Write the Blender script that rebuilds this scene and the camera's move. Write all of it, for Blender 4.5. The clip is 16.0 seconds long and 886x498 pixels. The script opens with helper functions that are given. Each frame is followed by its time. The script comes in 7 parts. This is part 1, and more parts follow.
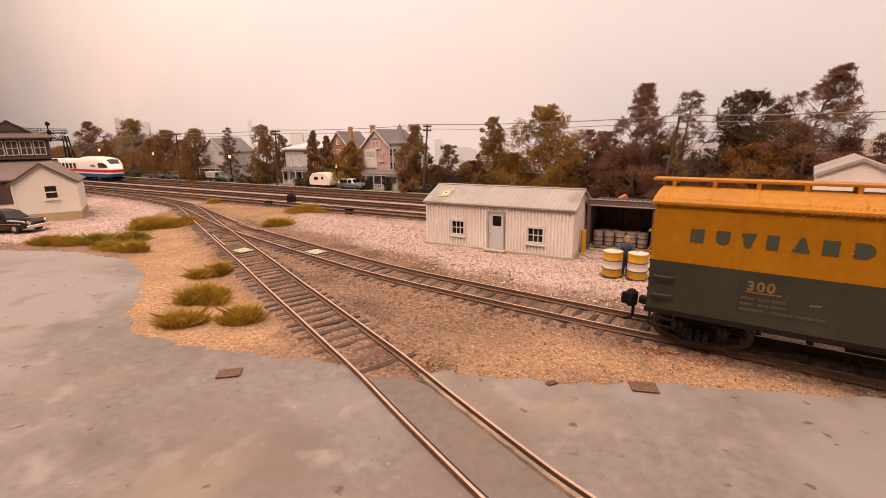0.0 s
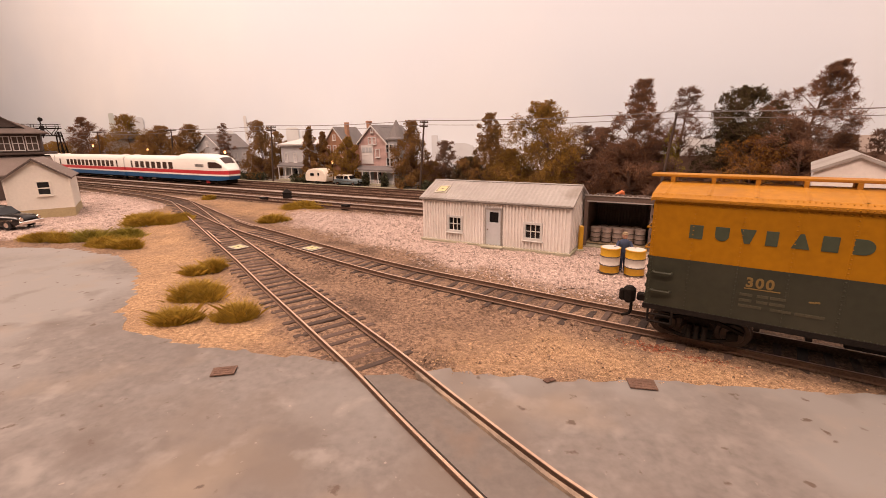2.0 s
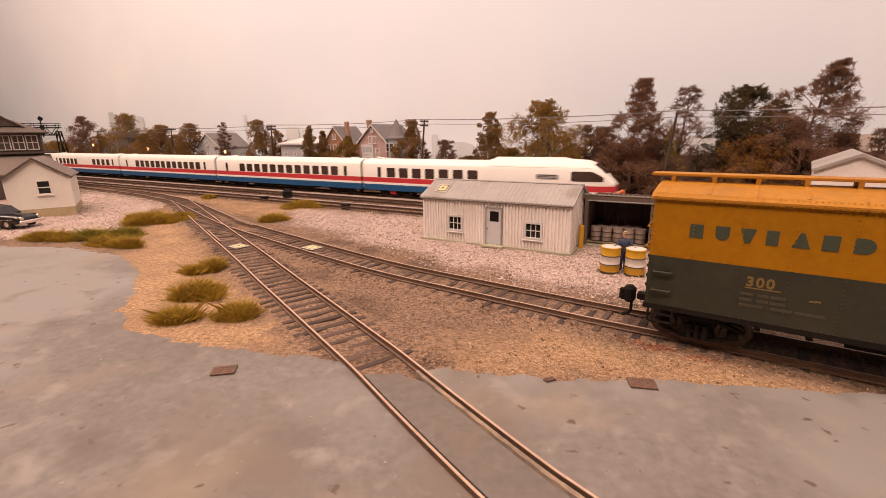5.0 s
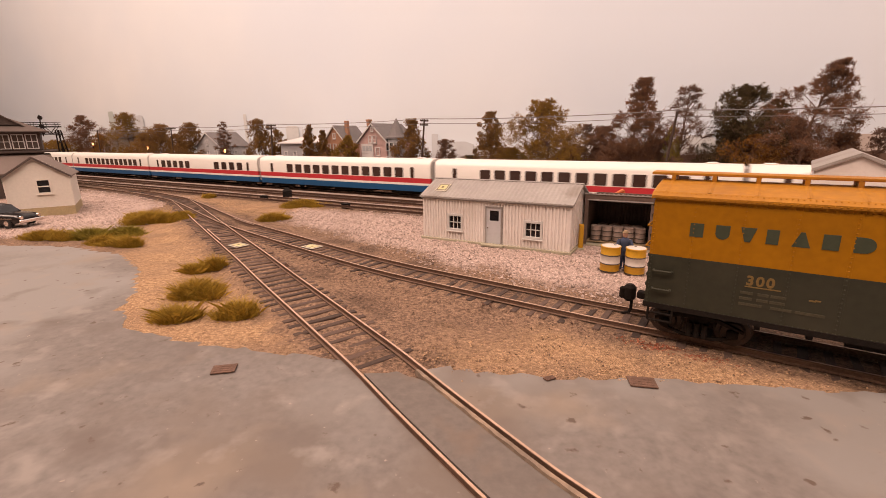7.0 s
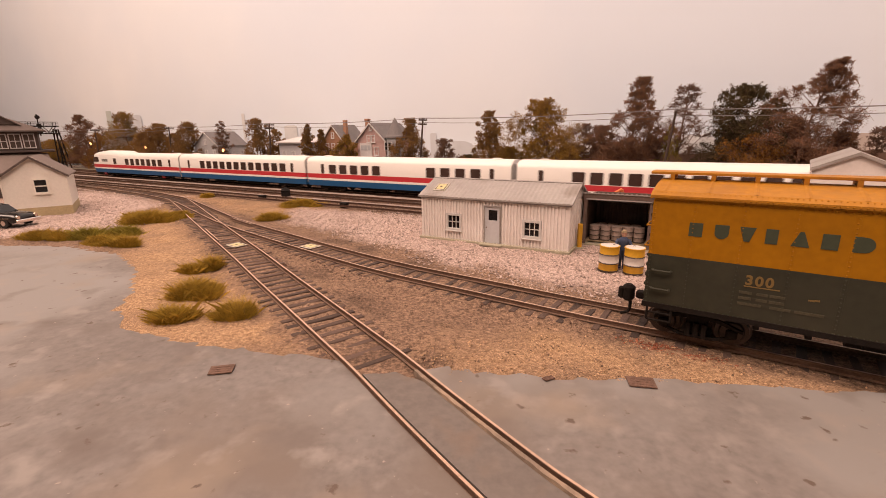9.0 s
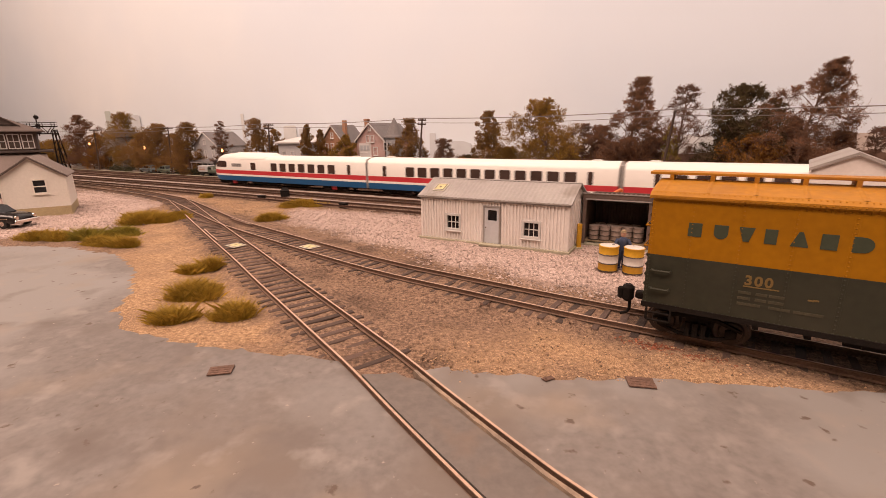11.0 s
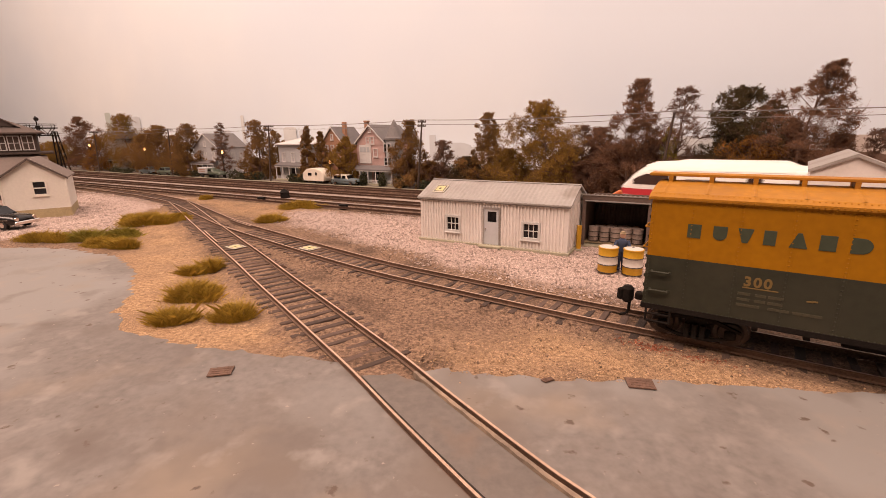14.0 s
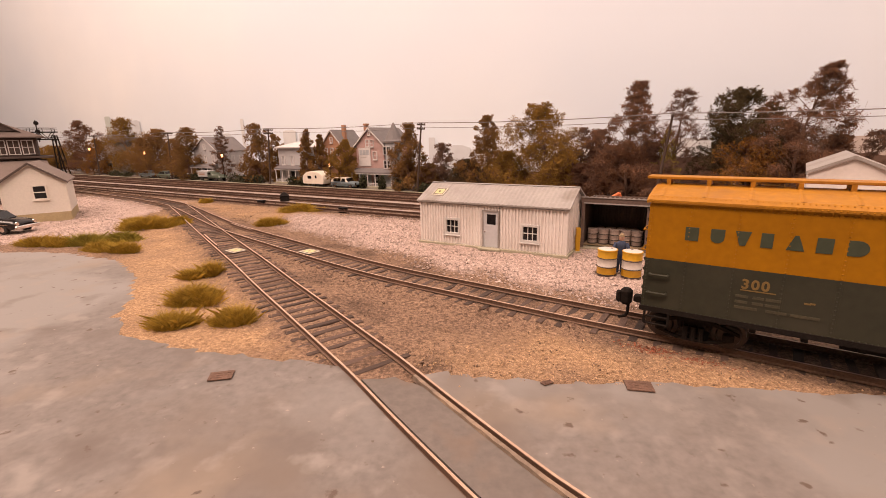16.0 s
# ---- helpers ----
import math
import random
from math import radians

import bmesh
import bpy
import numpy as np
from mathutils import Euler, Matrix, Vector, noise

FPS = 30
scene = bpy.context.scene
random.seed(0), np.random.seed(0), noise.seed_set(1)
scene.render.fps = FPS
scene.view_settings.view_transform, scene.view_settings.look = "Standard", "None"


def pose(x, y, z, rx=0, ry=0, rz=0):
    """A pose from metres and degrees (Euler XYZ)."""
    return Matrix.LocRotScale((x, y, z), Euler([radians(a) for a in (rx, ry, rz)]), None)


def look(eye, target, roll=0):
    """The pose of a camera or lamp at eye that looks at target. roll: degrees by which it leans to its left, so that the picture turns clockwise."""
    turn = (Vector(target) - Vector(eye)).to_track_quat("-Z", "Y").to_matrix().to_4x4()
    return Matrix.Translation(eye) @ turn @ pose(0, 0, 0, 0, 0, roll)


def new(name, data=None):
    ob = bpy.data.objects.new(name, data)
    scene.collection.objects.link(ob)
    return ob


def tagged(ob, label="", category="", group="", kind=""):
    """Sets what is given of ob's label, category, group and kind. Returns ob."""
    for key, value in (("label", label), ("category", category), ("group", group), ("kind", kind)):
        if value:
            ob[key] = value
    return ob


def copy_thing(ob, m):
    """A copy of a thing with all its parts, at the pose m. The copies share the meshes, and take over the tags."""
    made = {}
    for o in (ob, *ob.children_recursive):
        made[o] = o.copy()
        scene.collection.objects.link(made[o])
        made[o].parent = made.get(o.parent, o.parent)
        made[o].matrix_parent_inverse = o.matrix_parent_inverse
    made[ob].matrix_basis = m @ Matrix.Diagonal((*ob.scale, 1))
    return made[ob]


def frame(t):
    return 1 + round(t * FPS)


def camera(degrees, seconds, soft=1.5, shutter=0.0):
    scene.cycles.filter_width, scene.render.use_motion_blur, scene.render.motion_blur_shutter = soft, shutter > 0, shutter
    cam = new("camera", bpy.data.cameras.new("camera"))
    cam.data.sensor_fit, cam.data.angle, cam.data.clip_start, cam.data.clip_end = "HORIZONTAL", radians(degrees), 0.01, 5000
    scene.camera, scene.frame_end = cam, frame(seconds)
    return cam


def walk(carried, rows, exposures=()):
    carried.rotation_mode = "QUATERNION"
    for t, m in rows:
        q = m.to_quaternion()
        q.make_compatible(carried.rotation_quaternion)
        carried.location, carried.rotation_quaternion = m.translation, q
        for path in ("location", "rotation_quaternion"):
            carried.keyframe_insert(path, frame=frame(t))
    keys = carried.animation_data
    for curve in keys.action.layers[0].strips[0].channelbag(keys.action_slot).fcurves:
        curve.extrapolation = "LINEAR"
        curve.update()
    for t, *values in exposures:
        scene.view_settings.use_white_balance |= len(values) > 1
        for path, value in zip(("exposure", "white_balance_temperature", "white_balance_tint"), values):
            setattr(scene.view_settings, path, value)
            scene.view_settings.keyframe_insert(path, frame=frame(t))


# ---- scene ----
cam = camera(89.7, 16.0, soft=0.9, shutter=0.4)
PATH = [
    (0.0, pose(0.00007, -0.00176, 0.06709, 76.064, 0.912, 0.459)),
    (0.5, pose(0.00003, -0.00171, 0.06696, 75.962, 0.911, 0.349)),
    (1.0, pose(-0.00008, -0.00101, 0.06674, 75.805, 0.903, 0.232)),
    (1.5, pose(-0.00001, -0.00041, 0.06675, 75.675, 0.892, 0.120)),
    (2.0, pose(-0.00001, -0.00035, 0.06677, 75.591, 0.857, 0.053)),
    (2.5, pose(0.00006, -0.00033, 0.06666, 75.575, 0.915, 0.038)),
    (3.0, pose(0.00019, -0.00030, 0.06674, 75.555, 0.901, 0.049)),
    (3.5, pose(0.00018, -0.00040, 0.06675, 75.557, 0.915, 0.046)),
    (4.0, pose(0.00011, -0.00037, 0.06672, 75.569, 0.879, 0.047)),
    (6.5, pose(-0.00002, -0.00013, 0.06660, 75.398, 0.846, 0.107)),
    (7.0, pose(-0.00008, -0.00032, 0.06653, 75.439, 0.815, 0.070)),
    (7.5, pose(-0.00007, -0.00026, 0.06649, 75.458, 0.795, 0.058)),
    (8.0, pose(-0.00014, -0.00032, 0.06651, 75.456, 0.792, 0.005)),
    (8.5, pose(-0.00004, -0.00008, 0.06655, 75.420, 0.819, -0.023)),
    (9.0, pose(0.00003, 0.00020, 0.06655, 75.354, 0.830, -0.089)),
    (11.5, pose(0.00003, 0.00029, 0.06664, 75.357, 0.840, -0.194)),
    (12.0, pose(-0.00002, 0.00023, 0.06648, 75.431, 0.790, -0.191)),
    (12.5, pose(-0.00002, 0.00023, 0.06648, 75.456, 0.813, -0.196)),
    (13.0, pose(-0.00000, 0.00007, 0.06650, 75.499, 0.792, -0.191)),
    (13.5, pose(0.00002, 0.00011, 0.06653, 75.541, 0.791, -0.189)),
    (14.0, pose(0.00002, 0.00001, 0.06659, 75.562, 0.850, -0.211)),
    (14.5, pose(-0.00000, -0.00000, 0.06656, 75.573, 0.859, -0.221)),
    (15.0, pose(0.00007, 0.00002, 0.06657, 75.632, 0.952, -0.232)),
    (15.5, pose(0.00037, 0.00027, 0.06709, 75.693, 1.038, -0.272)),
    (16.0, pose(0.00026, -0.00048, 0.06726, 75.818, 1.073, -0.284)),
]
walk(cam, PATH, exposures=[(0.0, 0.0), (3.5, -0.05), (7.0, -0.2), (9.0, -0.2), (12.5, -0.14), (14.5, -0.08), (16.0, 0.0)])

# ---- light ----
# a model railway in a room: everything below is laid out in millimetres and scaled by U
U = 0.001
world = bpy.data.worlds.new("room_air")
world.use_nodes = True
scene.world = world
world.node_tree.nodes["Background"].inputs[0].default_value = (1.0, 0.86, 0.76, 1)
world.node_tree.nodes["Background"].inputs[1].default_value = 0.05


def area_lamp(name, eye, target, sx, sy, watts, color):
    data = bpy.data.lights.new(name, "AREA")
    data.shape, data.size, data.size_y, data.energy, data.color = "RECTANGLE", sx * U, sy * U, watts, color
    ob = new(name, data)
    ob.matrix_world = look([c * U for c in eye], [c * U for c in target])
    return ob


WARM = (1.0, 0.72, 0.585)
# overhead room light inferred from the shadows; its source is out of view
area_lamp("unseen_lamp", (-120, 200, 1100), (-60, 300, 0), 1500, 240, 11.0, WARM)
# unseen lamp added to brighten the far left and its backdrop
area_lamp("unseen_lamp", (-1150, 620, 1150), (-1020, 950, 0), 1500, 300, 13.0, WARM)
# unseen front fill added to lift upright faces, standing in for room bounce
area_lamp("unseen_lamp", (-320, -560, 1250), (-40, 250, 0), 2000, 320, 29.5, WARM)

# ---- materials ----


def material(name, color, rough=0.8, metal=0.0, vary=0.25, scale=300.0, fine=2500.0, bump=0.25, second=None, spread=0.5,
             rnd=0.0, glow=0.0, spec=0.5, dist=0.0006):
    m = bpy.data.materials.new(name)
    m.use_nodes = True
    nt = m.node_tree
    b = nt.nodes["Principled BSDF"]
    b.inputs["Roughness"].default_value, b.inputs["Metallic"].default_value = rough, metal
    b.inputs["Specular IOR Level"].default_value = spec
    tc = nt.nodes.new("ShaderNodeTexCoord")
    coarse, grain = nt.nodes.new("ShaderNodeTexNoise"), nt.nodes.new("ShaderNodeTexNoise")
    for n, sc in ((coarse, scale), (grain, fine)):
        nt.links.new(tc.outputs["Object"], n.inputs["Vector"])
        n.inputs["Scale"].default_value, n.inputs["Detail"].default_value = sc, 5
    second = second or tuple(c * (1 - vary) for c in color)
    ramp = nt.nodes.new("ShaderNodeValToRGB")
    ramp.color_ramp.elements[0].position, ramp.color_ramp.elements[1].position = 0.5 - spread / 2, 0.5 + spread / 2
    ramp.color_ramp.elements[0].color, ramp.color_ramp.elements[1].color = (*second, 1), (*color, 1)
    nt.links.new(coarse.outputs["Fac"], ramp.inputs["Fac"])
    hsv = nt.nodes.new("ShaderNodeHueSaturation")
    mul = nt.nodes.new("ShaderNodeMapRange")
    mul.inputs["From Min"].default_value, mul.inputs["From Max"].default_value = 0.25, 0.75
    mul.inputs["To Min"].default_value, mul.inputs["To Max"].default_value = 1 - vary, 1 + vary
    nt.links.new(grain.outputs["Fac"], mul.inputs["Value"])
    val = mul.outputs["Result"]
    if rnd:
        info, mr, mm = nt.nodes.new("ShaderNodeObjectInfo"), nt.nodes.new("ShaderNodeMapRange"), nt.nodes.new("ShaderNodeMath")
        mr.inputs["To Min"].default_value, mr.inputs["To Max"].default_value = 1 - rnd, 1 + rnd
        mm.operation = "MULTIPLY"
        nt.links.new(info.outputs["Random"], mr.inputs["Value"])
        nt.links.new(mr.outputs["Result"], mm.inputs[0])
        nt.links.new(val, mm.inputs[1])
        val = mm.outputs[0]
    nt.links.new(val, hsv.inputs["Value"])
    nt.links.new(ramp.outputs["Color"], hsv.inputs["Color"])
    nt.links.new(hsv.outputs["Color"], b.inputs["Base Color"])
    if bump:
        bp = nt.nodes.new("ShaderNodeBump")
        bp.inputs["Strength"].default_value, bp.inputs["Distance"].default_value = bump, dist
        nt.links.new(grain.outputs["Fac"], bp.inputs["Height"])
        nt.links.new(bp.outputs["Normal"], b.inputs["Normal"])
    if glow:
        b.inputs["Emission Color"].default_value, b.inputs["Emission Strength"].default_value = (*color, 1), glow
    return m


def island_variation(m, amount):
    """Varies the value of the material from loose piece to loose piece."""
    nt = m.node_tree
    hsv = [n for n in nt.nodes if n.type == "HUE_SAT"][0]
    old = hsv.inputs["Value"].links[0].from_socket
    geo, mr, mm = nt.nodes.new("ShaderNodeNewGeometry"), nt.nodes.new("ShaderNodeMapRange"), nt.nodes.new("ShaderNodeMath")
    mr.inputs["To Min"].default_value, mr.inputs["To Max"].default_value = 1 - amount, 1 + amount
    mm.operation = "MULTIPLY"
    nt.links.new(geo.outputs["Random Per Island"], mr.inputs["Value"])
    nt.links.new(mr.outputs["Result"], mm.inputs[0])
    nt.links.new(old, mm.inputs[1])
    nt.links.new(mm.outputs[0], hsv.inputs["Value"])
    return m


M_ROAD = material("painted_road", (0.196, 0.177, 0.165), 0.75, vary=0.18, scale=11, fine=420, bump=0.12, second=(0.135, 0.115, 0.104), spread=0.6)
M_ROADMID = material("road_between_rails", (0.150, 0.128, 0.115), 0.85, vary=0.14, scale=40, fine=500, bump=0.15)
M_RAIL = material("rail_side_rust", (0.16, 0.092, 0.06), 0.7, vary=0.35, scale=120, fine=1500, bump=0.1)
M_RAILTOP = material("rail_head", (0.50, 0.345, 0.25), 0.6, metal=0.0, vary=0.2, scale=90, fine=900, bump=0.03)
M_TIE = material("weathered_tie", (0.088, 0.055, 0.042), 0.9, vary=0.3, scale=200, fine=1800, bump=0.4, rnd=0.45)
M_RAILFAR = material("old_rail_head", (0.15, 0.088, 0.060), 0.75, metal=0.0, spec=0.2, vary=0.25, scale=60, fine=600, bump=0.05)
M_RAILDARK = material("old_rail_side", (0.085, 0.050, 0.036), 0.9, spec=0.15, vary=0.3, scale=60, fine=600, bump=0.05)
M_TIEFAR = island_variation(material("weathered_tie_far", (0.115, 0.067, 0.048), 0.95, spec=0.15, vary=0.3, scale=200, fine=1500, bump=0.3), 0.4)
M_SKY = material("backdrop_paint", (0.84, 0.86, 0.88), 0.95, vary=0.015, scale=2.2, fine=9, bump=0.0, second=(0.74, 0.79, 0.84), spread=0.7, spec=0.1)
M_ROOM = material("room_paint", (0.62, 0.58, 0.54), 0.9, vary=0.04, scale=2, fine=40, bump=0.05)
M_CARYEL = material("boxcar_yellow", (0.36, 0.150, 0.001), 0.6, spec=0.2, vary=0.10, scale=60, fine=500, bump=0.03, second=(0.31, 0.127, 0.001))
M_CARROOF = material("boxcar_roof_yellow", (0.36, 0.16, 0.008), 0.6, spec=0.3, vary=0.14, scale=60, fine=500, bump=0.05, second=(0.36, 0.15, 0.012))
M_CARGRN = material("boxcar_green", (0.028, 0.029, 0.018), 0.65, spec=0.25, vary=0.15, scale=50, fine=500, bump=0.03, second=(0.038, 0.037, 0.024))
M_LETTER = material("dark_green_lettering", (0.045, 0.055, 0.03), 0.7, vary=0.12, scale=80, fine=700, bump=0.0)
M_GOLD = material("yellow_lettering", (0.20, 0.125, 0.035), 0.7, vary=0.15, scale=80, fine=900, bump=0.0)
M_FAINT = material("faded_lettering", (0.065, 0.055, 0.03), 0.7, vary=0.3, scale=300, fine=2000, bump=0.0)
M_BLACK = material("dark_underframe", (0.016, 0.012, 0.010), 0.85, spec=0.15, vary=0.3, scale=200, fine=1500, bump=0.15)
M_WHEEL = material("wheel_steel", (0.07, 0.05, 0.04), 0.5, metal=0.5, vary=0.25, scale=200, fine=1500, bump=0.1)
M_SHEDW = material("shed_white_paint", (0.80, 0.75, 0.72), 0.7, vary=0.05, scale=35, fine=500, bump=0.05, second=(0.68, 0.62, 0.58))
M_SHEDR = material("shed_grey_roof", (0.34, 0.315, 0.295), 0.6, vary=0.08, scale=40, fine=500, bump=0.05, second=(0.28, 0.255, 0.24))
M_TRIM = material("shed_grey_trim", (0.55, 0.53, 0.51), 0.6, vary=0.06, scale=80, fine=700, bump=0.05)
M_DOOR = material("pale_grey_door", (0.52, 0.52, 0.54), 0.6, vary=0.05, scale=80, fine=700, bump=0.05)
M_CONC = material("concrete_footing", (0.36, 0.33, 0.24), 0.9, vary=0.15, scale=60, fine=800, bump=0.2)
M_GLASS = material("dark_glass", (0.010, 0.010, 0.012), 0.12, vary=0.2, scale=60, fine=300, bump=0.0)
M_DARKSHED = material("dark_brown_siding", (0.14, 0.096, 0.078), 0.75, vary=0.2, scale=80, fine=700, bump=0.1)
M_TWHITE = material("train_white", (0.80, 0.77, 0.73), 0.35, vary=0.02, scale=20, fine=200, bump=0.0)
M_TRED = material("train_red", (0.50, 0.035, 0.045), 0.4, vary=0.04, scale=20, fine=200, bump=0.0)
M_TBLUE = material("train_blue", (0.012, 0.085, 0.22), 0.4, vary=0.06, scale=20, fine=200, bump=0.0)
M_TWIN = material("train_window", (0.055, 0.032, 0.026), 0.25, vary=0.15, scale=60, fine=200, bump=0.0)
M_TGREY = material("train_grey", (0.38, 0.36, 0.35), 0.6, vary=0.1, scale=60, fine=300, bump=0.0)
M_REDPART = material("red_axle_box", (0.42, 0.03, 0.03), 0.5, vary=0.1, scale=90, fine=300, bump=0.0)


def stain(m, scale, color, lo, hi, seed=0.0):
    """Adds a second layer of spots or patches of their own shape to a material."""
    nt = m.node_tree
    b = nt.nodes["Principled BSDF"]
    old = b.inputs["Base Color"].links[0].from_socket
    tc = [n for n in nt.nodes if n.type == "TEX_COORD"][0]
    mp, n, r, mx = nt.nodes.new("ShaderNodeMapping"), nt.nodes.new("ShaderNodeTexNoise"), nt.nodes.new("ShaderNodeMapRange"), nt.nodes.new("ShaderNodeMix")
    mp.inputs["Location"].default_value = (seed, seed * 0.7, seed * 0.3)
    n.inputs["Scale"].default_value, n.inputs["Detail"].default_value = scale, 4
    r.inputs["From Min"].default_value, r.inputs["From Max"].default_value = lo, hi
    mx.data_type = "RGBA"
    mx.inputs["B"].default_value = (*color, 1)
    nt.links.new(tc.outputs["Object"], mp.inputs["Vector"])
    nt.links.new(mp.outputs["Vector"], n.inputs["Vector"])
    nt.links.new(n.outputs["Fac"], r.inputs["Value"])
    nt.links.new(r.outputs["Result"], mx.inputs["Factor"])
    nt.links.new(old, mx.inputs["A"])
    nt.links.new(mx.outputs["Result"], b.inputs["Base Color"])


stain(M_ROAD, 8, (0.218, 0.203, 0.192), 0.49, 0.57, 3.1)
stain(M_ROAD, 14, (0.150, 0.122, 0.103), 0.56, 0.68, 9.4)
stain(M_ROAD, 95, (0.232, 0.208, 0.19), 0.56, 0.70, 4.4)
stain(M_ROAD, 45, (0.13, 0.108, 0.096), 0.56, 0.74, 7.7)
stain(M_ROAD, 26, (0.23, 0.185, 0.145), 0.56, 0.74, 1.3)
stain(M_ROAD, 190, (0.10, 0.072, 0.055), 0.665, 0.72, 5.2)
stain(M_ROAD, 420, (0.30, 0.25, 0.22), 0.70, 0.76, 2.6)
stain(M_ROADMID, 60, (0.16, 0.12, 0.095), 0.55, 0.7, 2.2)
stain(M_CARYEL, 25, (0.32, 0.135, 0.002), 0.52, 0.75, 2.0)
stain(M_CARROOF, 70, (0.30, 0.13, 0.02), 0.56, 0.72, 4.0)
stain(M_CARGRN, 30, (0.05, 0.045, 0.03), 0.52, 0.75, 1.0)
stain(M_SHEDR, 40, (0.22, 0.19, 0.165), 0.55, 0.7, 6.0)
stain(M_SKY, 1.1, (0.68, 0.75, 0.84), 0.44, 0.66, 0.4)

# ---- mesh helpers, in millimetres ----


def quad_box(bm, x0, y0, z0, x1, y1, z1, mi=0):
    v = [bm.verts.new(p) for p in ((x0, y0, z0), (x1, y0, z0), (x1, y1, z0), (x0, y1, z0), (x0, y0, z1), (x1, y0, z1), (x1, y1, z1), (x0, y1, z1))]
    for f in ((3, 2, 1, 0), (4, 5, 6, 7), (0, 1, 5, 4), (1, 2, 6, 5), (2, 3, 7, 6), (3, 0, 4, 7)):
        bm.faces.new([v[i] for i in f]).material_index = mi
    return v


def soft_box(bm, x0, y0, z0, x1, y1, z1, r=0.2, mi=0):
    """A box with chamfered edges."""
    r = min(r, (x1 - x0) / 2.5, (y1 - y0) / 2.5, (z1 - z0) / 2.5)
    rows = []
    for z, i in ((z0, r), (z0 + r, 0), (z1 - r, 0), (z1, r)):
        a, b, c, d = x0 + i, y0 + i, x1 - i, y1 - i
        k = r if not i else r * 0.6
        rows.append([bm.verts.new(p) for p in ((a + k, b, z), (c - k, b, z), (c, b + k, z), (c, d - k, z), (c - k, d, z), (a + k, d, z), (a, d - k, z), (a, b + k, z))])
    skin(bm, rows, True, mi)


def skin(bm, rows, caps=True, mi=0, closed=True):
    n = len(rows[0])
    for a, b in zip(rows, rows[1:]):
        for i in range(n if closed else n - 1):
            j = (i + 1) % n
            bm.faces.new((a[i], a[j], b[j], b[i])).material_index = mi
    if caps:
        bm.faces.new(rows[0][::-1]).material_index = mi
        bm.faces.new(rows[-1]).material_index = mi


def tube(bm, p, q, r0, r1=None, n=10, mi=0, caps=True):
    p, q = Vector(p), Vector(q)
    r1 = r0 if r1 is None else r1
    w = (q - p).normalized()
    a = w.orthogonal().normalized()
    b = w.cross(a)
    ring = lambda c, r: [bm.verts.new(c + r * (math.cos(2 * math.pi * i / n) * a + math.sin(2 * math.pi * i / n) * b)) for i in range(n)]
    skin(bm, [ring(p, r0), ring(q, r1)], caps, mi)


def lathe(bm, profile, n=20, cx=0, cy=0, mi=0):
    """profile: rows of radius, z and, where given, a material."""
    rows = [[bm.verts.new((cx + p[0] * math.cos(2 * math.pi * i / n), cy + p[0] * math.sin(2 * math.pi * i / n), p[1])) for i in range(n)] for p in profile]
    for k in range(len(rows) - 1):
        m = profile[k][2] if len(profile[k]) > 2 else mi
        skin(bm, rows[k:k + 2], False, m)
    bm.faces.new(rows[0][::-1]).material_index = mi
    bm.faces.new(rows[-1]).material_index = profile[-1][2] if len(profile[-1]) > 2 else mi


def prism(bm, poly, z0, z1, mi=0):
    lo = [bm.verts.new((x, y, z0)) for x, y in poly]
    hi = [bm.verts.new((x, y, z1)) for x, y in poly]
    skin(bm, [lo, hi], True, mi)


def slab_xz(bm, poly, y0, y1, mi=0):
    """A flat piece in the x-z plane from y0 to y1."""
    a = [bm.verts.new((x, y0, z)) for x, z in poly]
    b = [bm.verts.new((x, y1, z)) for x, z in poly]
    skin(bm, [a, b], True, mi)


def rounded_rect(x0, z0, x1, z1, r, n=3):
    out = []
    for cx, cz, a0 in ((x1 - r, z1 - r, 0), (x0 + r, z1 - r, 90), (x0 + r, z0 + r, 180), (x1 - r, z0 + r, 270)):
        for i in range(n + 1):
            a = radians(a0 + 90 * i / n)
            out.append((cx + r * math.cos(a), cz + r * math.sin(a)))
    return out


def mesh_of(name, bm, mats, smooth=False):
    bmesh.ops.recalc_face_normals(bm, faces=bm.faces[:])
    me = bpy.data.meshes.new(name)
    for v in bm.verts:
        v.co *= U
    bm.to_mesh(me)
    bm.free()
    for m in (mats if isinstance(mats, (list, tuple)) else [mats]):
        me.materials.append(m)
    if smooth:
        for p in me.polygons:
            p.use_smooth = True
        me.set_sharp_from_angle(angle=radians(40))
    return me


def part(name, bm, mats, parent=None, label="", smooth=False, at=None):
    ob = new(name, mesh_of(name, bm, mats, smooth))
    ob.parent = parent
    if at is not None:
        ob.matrix_basis = at
    return tagged(ob, label) if label else ob


def raw_mesh(name, verts, faces, mats, parent=None, index=None):
    me = bpy.data.meshes.new(name)
    me.from_pydata((np.asarray(verts, float) * U).tolist(), [], faces if isinstance(faces, list) else faces.tolist())
    for m in (mats if isinstance(mats, (list, tuple)) else [mats]):
        me.materials.append(m)
    if index is not None:
        me.polygons.foreach_set("material_index", np.asarray(index, np.int32))
    me.update()
    ob = new(name, me)
    ob.parent = parent
    return ob


def thing(name, m, label, category, group="", kind=""):
    ob = new(name)
    ob.empty_display_size = 0.005
    ob.matrix_basis = m
    return tagged(ob, label, category, group, kind)


def at(x, y, z=0.0, rz=0.0, rx=0, ry=0):
    return pose(x * U, y * U, z * U, rx, ry, rz)


# the main line runs at 30 degrees: along (toward the right) and across (away)
AL, AC = (math.cos(radians(-30)), math.sin(radians(-30))), (0.5, math.cos(radians(30)))


def main(s, n):
    return AL[0] * s + AC[0] * n, AL[1] * s + AC[1] * n


